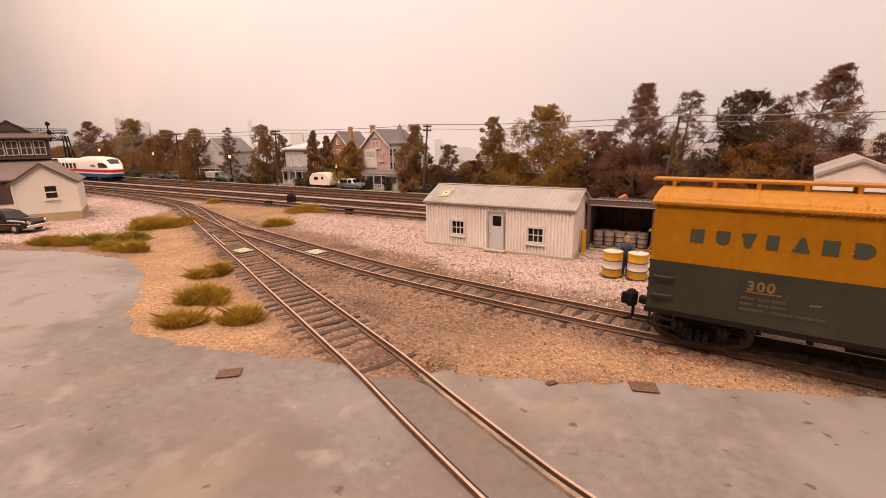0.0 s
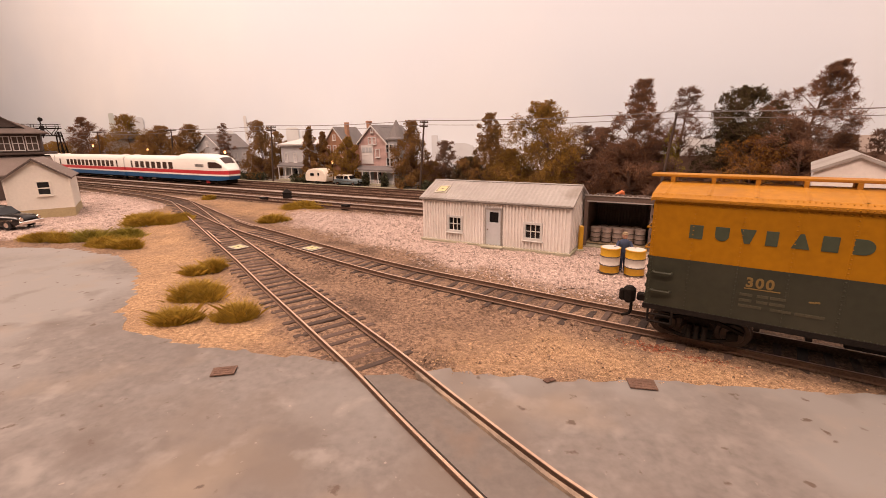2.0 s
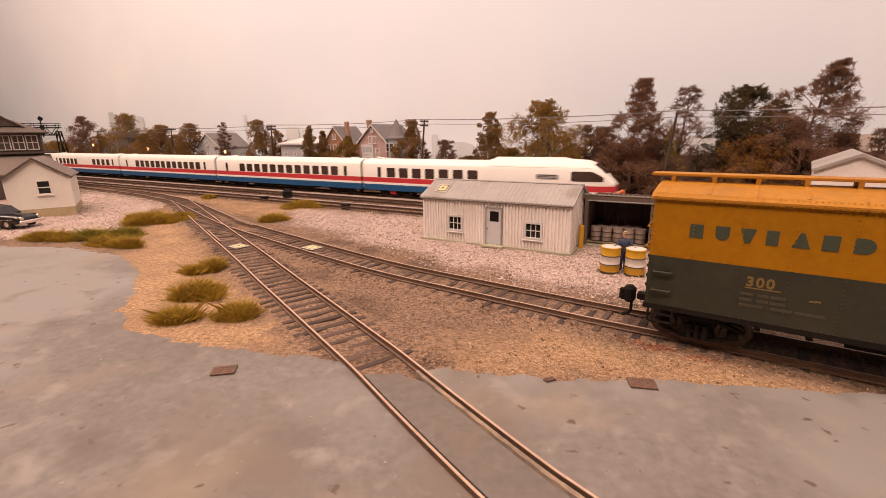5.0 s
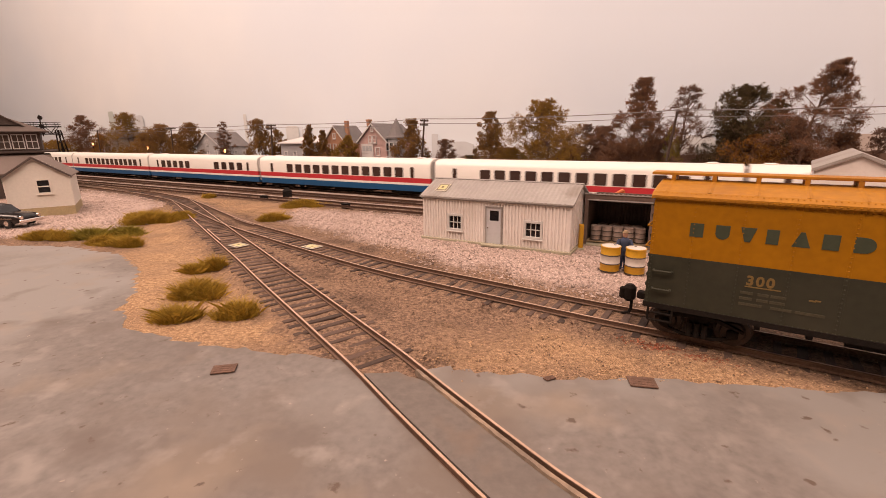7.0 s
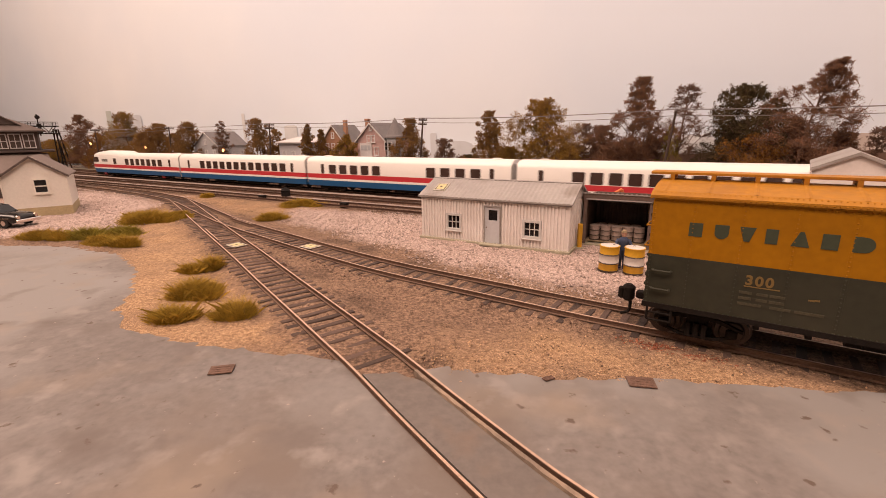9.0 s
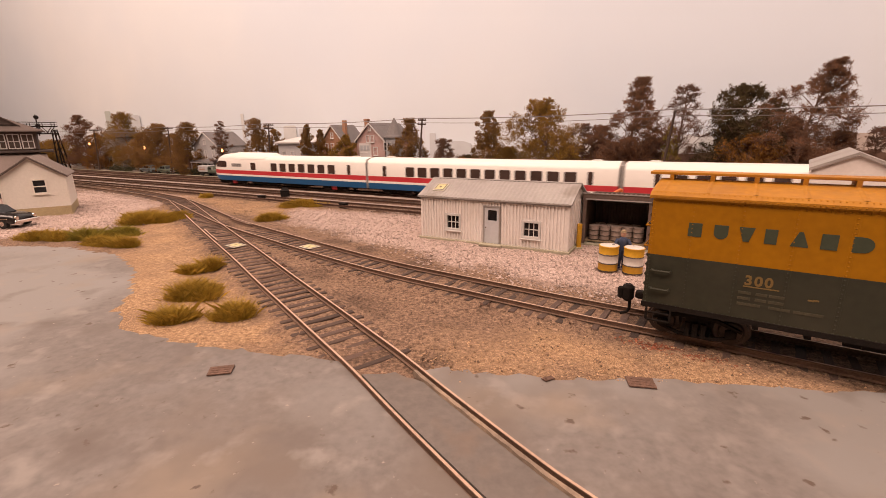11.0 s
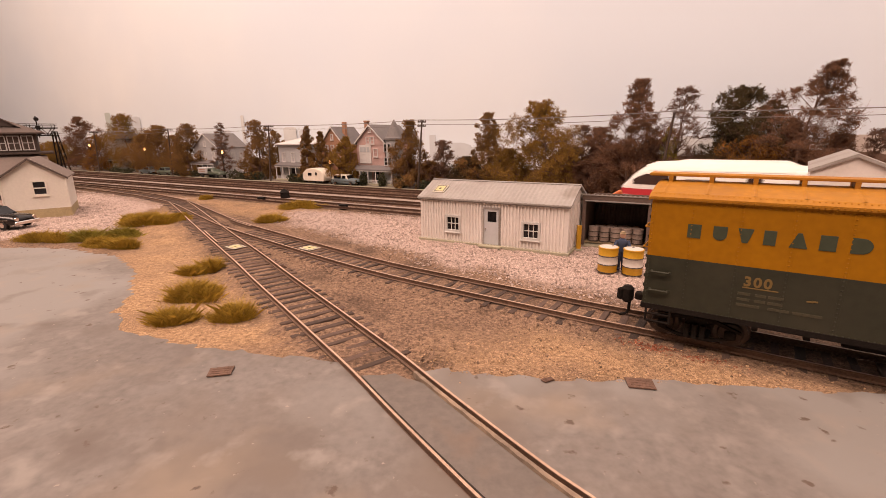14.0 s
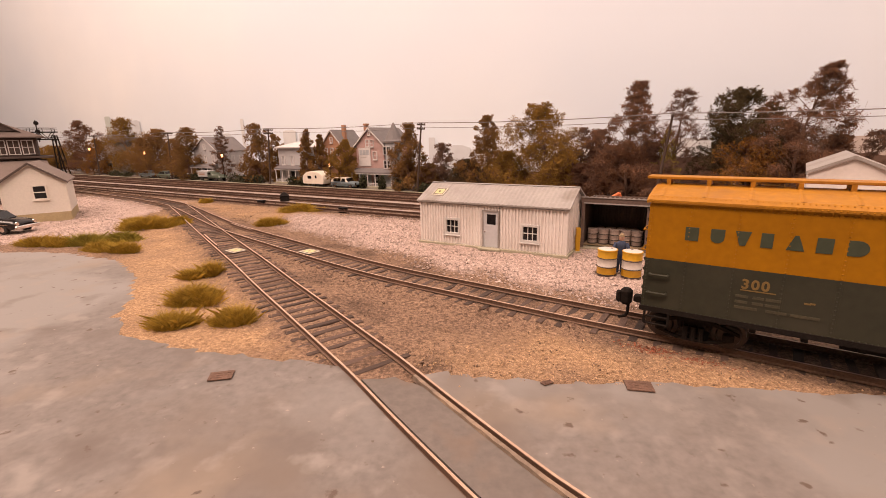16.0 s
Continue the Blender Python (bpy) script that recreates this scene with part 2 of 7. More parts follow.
# ---- setting ----
def catmull(points, step=2.0):
    pts = [Vector((*p, 0)) for p in points]
    pts = [2 * pts[0] - pts[1]] + pts + [2 * pts[-1] - pts[-2]]
    out = []
    for a, b, c, d in zip(pts, pts[1:], pts[2:], pts[3:]):
        n = max(2, int((c - b).length / step))
        for i in range(n):
            t = i / n
            out.append(0.5 * (2 * b + (c - a) * t + (2 * a - 5 * b + 4 * c - d) * t * t + (3 * b - a - 3 * c + d) * t ** 3))
    out.append(pts[-2])
    return out


def along(curve, spacing, start=0.0):
    """Places and directions at even spacing along a curve."""
    d, want, out = 0.0, start, []
    for a, b in zip(curve, curve[1:]):
        L = (b - a).length
        while want <= d + L:
            out.append((a.lerp(b, (want - d) / L), (b - a).normalized()))
            want += spacing
        d += L
    return out


T2 = catmull([(258.8, 26.1), (175.9, 82), (93, 138), (58, 160.5), (17, 189), (-25, 219), (-61, 249.5), (-108, 293), (-168, 350), (-210, 397),
              (-260, 455), (-296, 494), (-330, 523), (-366, 552), (-420, 590), (-480, 629), (-560, 680), (-680, 752)])
T1 = catmull([(118, -52), (49, 31), (21.3, 64.2), (12.7, 75), (-5, 100), (-21, 123.5), (-36, 144), (-57, 172.5), (-84, 209), (-113, 249), (-163, 316), (-206, 374), (-250, 434), (-290, 487)])


def inside(poly, x, y):
    c = False
    for (x0, y0), (x1, y1) in zip(poly, poly[1:] + poly[:1]):
        if (y0 > y) != (y1 > y) and x < (x1 - x0) * (y - y0) / (y1 - y0) + x0:
            c = not c
    return c


def edge_distance(poly, X, Y):
    """Signed distance to a polygon's edge, positive inside, for arrays."""
    best, ins = np.full(X.shape, 1e9), np.zeros(X.shape, bool)
    for (x0, y0), (x1, y1) in zip(poly, poly[1:] + poly[:1]):
        dx, dy = x1 - x0, y1 - y0
        t = np.clip(((X - x0) * dx + (Y - y0) * dy) / (dx * dx + dy * dy), 0, 1)
        best = np.minimum(best, np.hypot(X - x0 - t * dx, Y - y0 - t * dy))
        ins ^= ((y0 > Y) != (y1 > Y)) & (X < dx * (Y - y0) / (dy if dy else 1e-9) + x0)
    return np.where(ins, best, -best)


def curve_distance(curve, X, Y):
    best = np.full(X.shape, 1e9)
    for a, b in zip(curve[::4], curve[4::4]):
        dx, dy = b.x - a.x, b.y - a.y
        t = np.clip(((X - a.x) * dx + (Y - a.y) * dy) / (dx * dx + dy * dy), 0, 1)
        best = np.minimum(best, np.hypot(X - a.x - t * dx, Y - a.y - t * dy))
    return best


def rough(X, Y, size, seed):
    """Smooth random values between about -1 and 1."""
    rng = np.random.RandomState(seed)
    out = np.zeros(X.shape)
    for k in range(14):
        a, f = rng.rand() * 6.283, (0.6 + rng.rand() * 1.4) * 6.283 / size
        out += np.sin((X * math.cos(a) + Y * math.sin(a)) * f + rng.rand() * 6.283)
    return out / 4.5


GRAVEL = [
    [(-520, 640), (-418, 600), (-312, 531), (-299, 485), (-300, 438), (-252, 366), (-287, 340), (-323, 318), (-400, 330), (-480, 470)],
    [(-146, 396), (-140, 425), (-19, 385), (60, 345), (180, 300), (260, 240), (250, 150), (150, 160), (80, 182), (52, 197), (18, 228), (-58, 308), (-112, 357)],
]
TAN = [[(-300, 470), (-345, 520), (-300, 500), (-210, 395), (-150, 310), (-100, 240), (-50, 165), (-38, 128), (-100, 120), (-170, 150), (-200, 260), (-240, 330), (-280, 400)],
       [(-320, 540), (-200, 480), (-120, 430), (-140, 392), (-190, 405), (-260, 480)],
       [(-16, 116), (10, 140), (40, 142), (75, 128), (150, 90), (150, 40), (60, 90)]]


def node_mix(nt, fac, a, b):
    n = nt.nodes.new("ShaderNodeMix")
    n.data_type = "RGBA"
    nt.links.new(fac, n.inputs["Factor"])
    nt.links.new(a, n.inputs["A"])
    nt.links.new(b, n.inputs["B"])
    return n.outputs["Result"]


def ground_material():
    """Scattered earths: brown cinders, tan soil and pink gravel, laid out by what lies where."""
    m = bpy.data.materials.new("layout_earth")
    m.use_nodes = True
    nt = m.node_tree
    b = nt.nodes["Principled BSDF"]
    b.inputs["Roughness"].default_value, b.inputs["Specular IOR Level"].default_value = 0.95, 0.2
    tc = nt.nodes.new("ShaderNodeTexCoord")

    def grains(scale, a, bb, lo=0.3, hi=0.7, kind="ShaderNodeTexNoise"):
        n, r = nt.nodes.new(kind), nt.nodes.new("ShaderNodeValToRGB")
        n.inputs["Scale"].default_value = scale
        nt.links.new(tc.outputs["Object"], n.inputs["Vector"])
        out = n.outputs["Fac"] if kind == "ShaderNodeTexNoise" else n.outputs["Color"]
        if kind == "ShaderNodeTexNoise":
            n.inputs["Detail"].default_value = 6
        r.color_ramp.elements[0].position, r.color_ramp.elements[1].position = lo, hi
        r.color_ramp.elements[0].color, r.color_ramp.elements[1].color = (*a, 1), (*bb, 1)
        nt.links.new(out, r.inputs["Fac"])
        return r.outputs["Color"], n

    cinder, n1 = grains(700, (0.09, 0.058, 0.042), (0.32, 0.215, 0.15))
    damp, n6 = grains(30, (0, 0, 0), (0.75, 0.75, 0.75), 0.5, 0.62)
    wet, n7 = grains(700, (0.05, 0.034, 0.026), (0.17, 0.112, 0.08))
    cinder = node_mix(nt, damp, cinder, wet)
    tan, n2 = grains(650, (0.225, 0.135, 0.075), (0.49, 0.335, 0.20))
    pink, n3 = grains(900, (0.25, 0.19, 0.165), (0.60, 0.48, 0.435))
    bed, n8 = grains(420, (0.085, 0.052, 0.037), (0.24, 0.15, 0.108))
    street, n4 = grains(120, (0.16, 0.14, 0.12), (0.25, 0.22, 0.19))

    def mask(name):
        n = nt.nodes.new("ShaderNodeAttribute")
        n.attribute_name = name
        return n.outputs["Fac"]

    speck, n5 = grains(2600, (0.55, 0.52, 0.50), (1.35, 1.32, 1.28), 0.36, 0.64)
    c = node_mix(nt, mask("tan"), cinder, tan)
    c = node_mix(nt, mask("gravel"), c, pink)
    c = node_mix(nt, mask("bed"), c, bed)
    c = node_mix(nt, mask("street"), c, street)
    mx = nt.nodes.new("ShaderNodeMix")
    mx.data_type, mx.blend_type = "RGBA", "MULTIPLY"
    mx.inputs["Factor"].default_value = 1.0
    nt.links.new(c, mx.inputs["A"])
    nt.links.new(speck, mx.inputs["B"])
    nt.links.new(mx.outputs["Result"], b.inputs["Base Color"])
    bp = nt.nodes.new("ShaderNodeBump")
    bp.inputs["Strength"].default_value, bp.inputs["Distance"].default_value = 0.8, 0.0012
    nt.links.new(n1.outputs["Fac"], bp.inputs["Height"])
    nt.links.new(bp.outputs["Normal"], b.inputs["Normal"])
    return m


ROAD_LEFT = [(-520, 296), (-292, 287), (-238, 279), (-191, 256), (-163, 226), (-141, 191), (-135, 173), (-117, 150), (-88, 140), (-62, 132), (-40, 127)]
ROAD_RIGHT = [(0, 120), (18, 115.5), (42, 113), (65, 111), (79, 108), (100, 106), (120, 103), (200, 92), (420, 60)]


GROUND = {}


def paved_depth(X, Y):
    """How far inside the paving a place lies; negative outside."""
    return np.maximum(edge_distance(ROAD_LEFT + [(10, 60), (60, -400), (-700, -400), (-700, 300)], X, Y), edge_distance(ROAD_RIGHT + [(420, -400), (150, -400), (25, 60)], X, Y))


def ground_height(x, y):
    """The ground's height at places given as arrays."""
    i = np.clip(np.searchsorted(GROUND["x"], x), 1, len(GROUND["x"]) - 1)
    j = np.clip(np.searchsorted(GROUND["y"], y), 1, len(GROUND["y"]) - 1)
    return GROUND["z"][j, i]


def build_ground():
    xs = np.unique(np.concatenate([np.arange(-3000, -460, 120), np.arange(-460, 280, 4), np.arange(280, 3001, 120)]))
    ys = np.unique(np.concatenate([np.arange(-1500, 60, 120), np.arange(60, 660, 4), np.arange(660, 1200, 25), np.arange(1200, 3001, 150)]))
    X, Y = np.meshgrid(xs.astype(float), ys.astype(float))
    wob = rough(X, Y, 60, 3) * 7 + rough(X, Y, 17, 4) * 4
    ramp = lambda d, w: np.clip(0.5 + (d + wob) / w, 0, 1)
    gravel = np.max([ramp(edge_distance(g, X, Y), 14) for g in GRAVEL], 0)
    tan = np.max([ramp(edge_distance(g, X, Y), 40) for g in TAN], 0) * np.clip(0.82 + rough(X, Y, 40, 5) * 0.3, 0, 1)
    track = np.minimum(curve_distance(T1, X, Y), curve_distance(T2, X, Y))
    near = np.clip((24 - track + rough(X, Y, 12, 8) * 5) / 12, 0, 1)
    tan, gravel = tan * (1 - near), gravel * (1 - near)
    N = X * AC[0] + Y * AC[1]
    street = np.clip((N - 478 + rough(X, Y, 50, 9) * 5) / 8, 0, 1)
    bed = np.clip((N - 330 + rough(X, Y, 26, 21) * 5) / 7, 0, 1) * np.clip((484 - N) / 5, 0, 1)
    strip = np.clip(1.2 - np.minimum(np.abs(N - 391), np.abs(N - 352.5)) / 8 + rough(X, Y, 30, 2) * 0.25, 0, 1)
    street = np.maximum(street, strip * 0.8)
    Z = -3.6 + rough(X, Y, 70, 6) * 0.5 + rough(X, Y, 13, 7) * 0.35 - 0.3
    Z = np.where(N > 306, -3.6 + rough(X, Y, 14, 7) * 0.2, Z)
    Z += np.clip((N - 470) / 40, 0, 1) * 1.2
    road = np.full(X.shape, 1e9)
    for (x0, y0), (x1, y1) in list(zip(ROAD_LEFT, ROAD_LEFT[1:])) + list(zip(ROAD_RIGHT, ROAD_RIGHT[1:])):
        dx, dy = x1 - x0, y1 - y0
        t = np.clip(((X - x0) * dx + (Y - y0) * dy) / (dx * dx + dy * dy), 0, 1)
        road = np.minimum(road, np.hypot(X - x0 - t * dx, Y - y0 - t * dy))
    # the earth rises to meet the road, and is banked a little round the ties
    lift = np.clip(1 - road / 34, 0, 1) ** 0.8 * np.clip((track - 9) / 8, 0.25, 1)
    Z += lift * 2.9
    bank = np.clip((19 - track) / 6, 0, 1)
    Z = Z * (1 - bank) + bank * (-2.68 + np.clip((track - 9.5) / 3, 0, 1) * 0.3 + rough(X, Y, 9, 12) * 0.34)
    Z = np.minimum(Z, -1.15)
    paved = paved_depth(X, Y)
    Z = np.where(paved > -1.5, np.minimum(Z, -1.42), Z)
    Z = np.where((paved > 7) | (Y < 88), -4.5, Z)
    GROUND["x"], GROUND["y"], GROUND["z"] = xs, ys, Z
    nx, ny = len(xs), len(ys)
    idx = np.arange(nx * ny).reshape(ny, nx)
    faces = np.stack([idx[:-1, :-1], idx[:-1, 1:], idx[1:, 1:], idx[1:, :-1]], -1).reshape(-1, 4)
    S = X * AL[0] + Y * AL[1]
    ok = ((N < 619) & (N > -1640) & (np.abs(S) < 3190)).reshape(-1)
    faces = faces[ok[faces].all(1)]
    ob = raw_mesh("ground", np.stack([X, Y, Z], -1).reshape(-1, 3), faces, ground_material())
    for name, a in (("tan", tan), ("gravel", gravel), ("street", street), ("bed", bed)):
        at_ = ob.data.attributes.new(name, "FLOAT", "POINT")
        at_.data.foreach_set("value", a.reshape(-1).astype(np.float32))
    for p in ob.data.polygons:
        p.use_smooth = True
    tagged(ob, "sandy brown scenery ground with cinders and pink gravel", "ground", kind="structure")


build_ground()


def ragged(points, amp, seed, step=3.0):
    rng = random.Random(seed)
    out = []
    for a, b in zip(points, points[1:]):
        n = max(1, int(math.dist(a, b) / step))
        for i in range(n):
            t = i / n
            out.append((a[0] + (b[0] - a[0]) * t + rng.uniform(-amp, amp), a[1] + (b[1] - a[1]) * t + rng.uniform(-amp, amp)))
    return out + [points[-1]]


def offset_curve(curve, d):
    out = []
    for i, p in enumerate(curve):
        w = (curve[min(i + 1, len(curve) - 1)] - curve[max(i - 1, 0)]).normalized()
        out.append(p + Vector((-w.y, w.x, 0)) * d)
    return out


def road_slab(name, outline, top, mats, parent):
    """A paved slab with a thin sloping edge."""
    bm = bmesh.new()
    verts = [bm.verts.new((x, y, top)) for x, y in outline]
    bm.faces.new(verts)
    res = bmesh.ops.inset_region(bm, faces=bm.faces[:], thickness=1.0)
    for v in verts:
        v.co.z = top - 0.5
    low = [bm.verts.new((x, y, -6)) for x, y in outline]
    for i in range(len(verts)):
        j = (i + 1) % len(verts)
        bm.faces.new((verts[j], verts[i], low[i], low[j]))
    bmesh.ops.triangulate(bm, faces=[f for f in bm.faces if len(f.verts) > 4])
    return part(name, bm, mats, parent)


M_STRIP = material("worn_rail_strip", (0.36, 0.26, 0.18), 0.8, vary=0.25, scale=90, fine=700, bump=0.2, second=(0.13, 0.10, 0.08))


def build_road():
    road = thing("road", Matrix(), "smooth grey painted plaster road with worn stains", "road", kind="structure")
    left_rail = [(p.x, p.y) for p in offset_curve(T1, 8.85) if p.y < 127]
    right_rail = [(p.x, p.y) for p in offset_curve(T1, -8.85) if p.y < 119]
    inner_l = [(p.x, p.y) for p in offset_curve(T1, 6.7) if p.y < 118]
    inner_r = [(p.x, p.y) for p in offset_curve(T1, -5.7) if p.y < 112]
    L = ragged(ROAD_LEFT, 1.3, 1) + [p for p in left_rail[::-1][1:] if p[1] > -68][:] + [(60, -400), (-700, -400), (-700, 300)]
    road_slab("slab", L, -0.9, M_ROAD, road)
    R = ragged(ROAD_RIGHT, 1.2, 2) + [(420, -400), (150, -400)] + [p for p in right_rail if p[1] > -68]
    road_slab("slab", R, -0.9, M_ROAD, road)
    C = inner_r + ragged([inner_r[-1], (-14, 117), inner_l[-1]], 0.8, 3)[1:-1] + inner_l[::-1]
    road_slab("slab", C, -0.55, M_ROADMID, road)
    # pale worn strips that line the rails through the road
    for d in (-6.5,):
        strip = [p for p in offset_curve(T1, d) if p.y < (126 if d > 0 else 119)]
        V, F = [], []
        for i, p in enumerate(strip):
            w = (strip[min(i + 1, len(strip) - 1)] - strip[max(i - 1, 0)]).normalized()
            for a, z in ((-0.75, -2), (-0.6, -0.45), (0.45 + 0.15 * math.sin(i * 1.7), -0.42), (0.7, -2)):
                V.append((p.x - w.y * a, p.y + w.x * a, z))
            if i:
                F += [(4 * i + k - 4, 4 * i + k, 4 * i + k + 1, 4 * i + k - 3) for k in range(3)]
        raw_mesh("rail_strip", V, F, M_STRIP, road)


build_road()


# rail section: half widths and heights below the rail's top, foot to head
def sweep_rail(curve, parent, name="rail", far=False):
    prof = [(-0.85, -2.1), (-0.85, -1.9), (-0.2, -1.65), (-0.2, -0.6), (-0.4, -0.42), (-0.42, -0.08), (-0.32, 0), (0.32, 0), (0.42, -0.08), (0.4, -0.42), (0.2, -0.6), (0.2, -1.65), (0.85, -1.9), (0.85, -2.1)]
    if far:
        prof = [(-0.8, -2.1), (-0.35, -1.5), (-0.5, 0), (0.5, 0), (0.35, -1.5), (0.8, -2.1)]
    n, verts, faces, index = len(prof), [], [], []
    top = [i for i in range(n - 1) if prof[i][1] == 0 and prof[i + 1][1] == 0][0]
    for i, p in enumerate(curve):
        w = (curve[min(i + 1, len(curve) - 1)] - curve[max(i - 1, 0)]).normalized()
        for a, z in prof:
            verts.append((p.x - w.y * a, p.y + w.x * a, z))
    for i in range(len(curve) - 1):
        for k in range(n - 1):
            a = i * n + k
            faces.append((a, a + n, a + n + 1, a + 1))
            index.append(1 if k == top else 0)
    return raw_mesh(name, verts, faces, [M_RAILDARK, M_RAILFAR] if far else [M_RAIL, M_RAILTOP], parent, index)


def tie_mesh():
    bm = bmesh.new()
    soft_box(bm, -14, -1.35, -1.7, 14, 1.35, 0, 0.25)
    return mesh_of("tie", bm, M_TIE)


TIE = [tie_mesh()]


def lay_ties(curve, parent, a, b, spacing, seed, width=1.0):
    rng = random.Random(seed)
    for p, w in along(curve, spacing):
        if a(p) and b(p):
            ob = new("tie", TIE[0])
            ob.parent = parent
            rz = math.degrees(math.atan2(w.y, w.x)) + 90 + rng.uniform(-2.5, 2.5)
            ob.matrix_basis = pose((p.x + rng.uniform(-.6, .6)) * U, (p.y + rng.uniform(-.6, .6)) * U, (-2.15 + rng.uniform(-0.3, 0) - 0.16 * (p.x > -40) * (rng.random() < 0.6)) * U, rng.uniform(-1.5, 1.5), 0, rz)
            ob.scale = (width * rng.uniform(0.94, 1.03), rng.uniform(0.8, 1.1), 1)


def tie_rows(curve, parent, spacing, seed, keep=lambda p: True):
    """Ties too far off to be picked apart, in one mesh."""
    rng = random.Random(seed)
    V, F = [], []
    for p, w in along(curve, spacing):
        if not keep(p):
            continue
        a, b = w * rng.uniform(1.1, 1.5), Vector((-w.y, w.x, 0)) * rng.uniform(14.3, 15.5)
        z = -2.15 - rng.uniform(0, 0.25)
        o = len(V)
        for zz in (z - 1.6, z):
            for sa, sb in ((-1, -1), (1, -1), (1, 1), (-1, 1)):
                q = p + sa * a + sb * b
                V.append((q.x, q.y, zz))
        F += [(o + i for i in f) for f in ((4, 5, 6, 7), (0, 1, 5, 4), (1, 2, 6, 5), (2, 3, 7, 6), (3, 0, 4, 7))]
    ob = raw_mesh("ties", V, [tuple(f) for f in F], M_TIEFAR, parent)
    return tagged(ob, kind="stuff")


def build_tracks():
    yard = thing("siding_track", Matrix(), "rusty model track curving across sandy ground to the turnout", "track", "yard tracks")
    for d in (8.25, -8.25):
        c = offset_curve(T2, d)
        sweep_rail(c if d < 0 else [p for p in c if p.x > -150], yard)
    lay_ties(T2, yard, lambda p: p.x > -150, lambda p: p.x < 190, 6.6, 1)
    spur = thing("crossing_track", Matrix(), "light rusty model track sunk into the grey road", "track", "yard tracks")
    for d in (8.25, -8.25):
        c = offset_curve(T1, d)
        sweep_rail([p for p in c if p.x > -150] if d < 0 else c, spur)
    lay_ties(T1, spur, lambda p: p.y > 121, lambda p: p.x > -292, 6.9, 2)
    lead = [p for p in T2 if p.x < -286]
    rest = thing("turnout_lead", Matrix(), "rusty track leading from the turnout to the main line", "track", "yard tracks")
    sweep_rail(offset_curve(lead, 8.25), rest)
    lay_ties(T2, rest, lambda p: p.x < -292, lambda p: p.x > -470, 7.0, 3)
    tie_rows(T2, rest, 7.0, 4, lambda p: p.x <= -470)
    # closure rails, frog and guard rails of the turnout
    for c, stock in ((offset_curve(T2, 8.25), offset_curve(T1, 8.25)), (offset_curve(T1, -8.25), offset_curve(T2, -8.25))):
        sweep_rail([p for p in c if p.x <= -148 and min((p - q).length for q in stock) > 1.5 and p.x > -290], spur, "closure_rail")
    for c, d in ((T1, 6.2), (T2, -6.2)):
        sweep_rail([p for p in offset_curve(c, d) if -178 < p.x < -148], spur, "guard_rail")
    for n, s0, nm, lab in ((332, -1500, "near_main_track", "dark weathered track with raised ties beside gravel"), (372, -2600, "main_track", "dark weathered main line track on brown ballast"),
                           (413.7, -2600, "main_track", "main line track that carries the passing passenger train"), (456, -2600, "main_track", "rear main line track along the street edge")):
        curve = [Vector((*main(s, n), 0)) for s in range(s0, 2700, 25)]
        tr = thing(nm, Matrix(), lab, "track", "main line tracks")
        for d in (8.25, -8.25):
            sweep_rail(offset_curve(curve, d), tr, far=True)
        tie_rows(curve, tr, 6.6, int(n))


build_tracks()


M_PATH = material("pale_track_path", (0.33, 0.262, 0.225), 0.95, vary=0.2, scale=70, fine=900, bump=0.3, second=(0.24, 0.185, 0.155))


def build_paths():
    """Pale gravel strips between the running lines."""
    for n0, n1, seed, top in ((379.5, 401.0, 5, -1.3), (347.0, 358.5, 6, -2.0)):
        rng = random.Random(seed)
        V, F = [], []
        for i, s in enumerate(range(-1700, 700, 8)):
            a, b = n0 + rng.uniform(-1.3, 1.3), n1 + rng.uniform(-1.3, 1.3)
            V += [(*main(s, a), -4.2), (*main(s, a + 2.2), top), (*main(s, b - 2.2), top), (*main(s, b), -4.2)]
            if i:
                F += [(4 * i + k - 4, 4 * i + k, 4 * i + k + 1, 4 * i + k - 3) for k in range(3)]
        tagged(raw_mesh("gravel_path", V, F, M_PATH), "pale worn gravel strip between main line tracks", "path", kind="structure")


build_paths()


def build_room():
    # painted backdrop wall behind the scene, parallel to the main line, and the plain room round it
    bm = bmesh.new()
    quad_box(bm, -3200, 620, -200, 3200, 650, 1600)
    ob = part("backdrop", bm, M_SKY, at=pose(0, 0, 0, 0, 0, -30))
    tagged(ob, "pale painted sky backdrop board with soft blue and pink haze", "backdrop", kind="structure")
    for nm, b in (("wall_south", (-3200, -1700, -900, 3200, -1650, 1600)), ("wall_west", (-3250, -1700, -900, -3200, 650, 1600)), ("wall_east", (3200, -1700, -900, 3250, 650, 1600)),
                  ("floor", (-3200, -1700, -950, 3200, 650, -900)), ("ceiling", (-3200, -1700, 1600, 3200, 650, 1650))):
        bm = bmesh.new()
        quad_box(bm, *b)
        ob = part(nm, bm, M_ROOM, at=pose(0, 0, 0, 0, 0, -30))
        tagged(ob, "plain pale painted room " + nm.split("_")[0], nm.split("_")[0], kind="structure")


build_room()


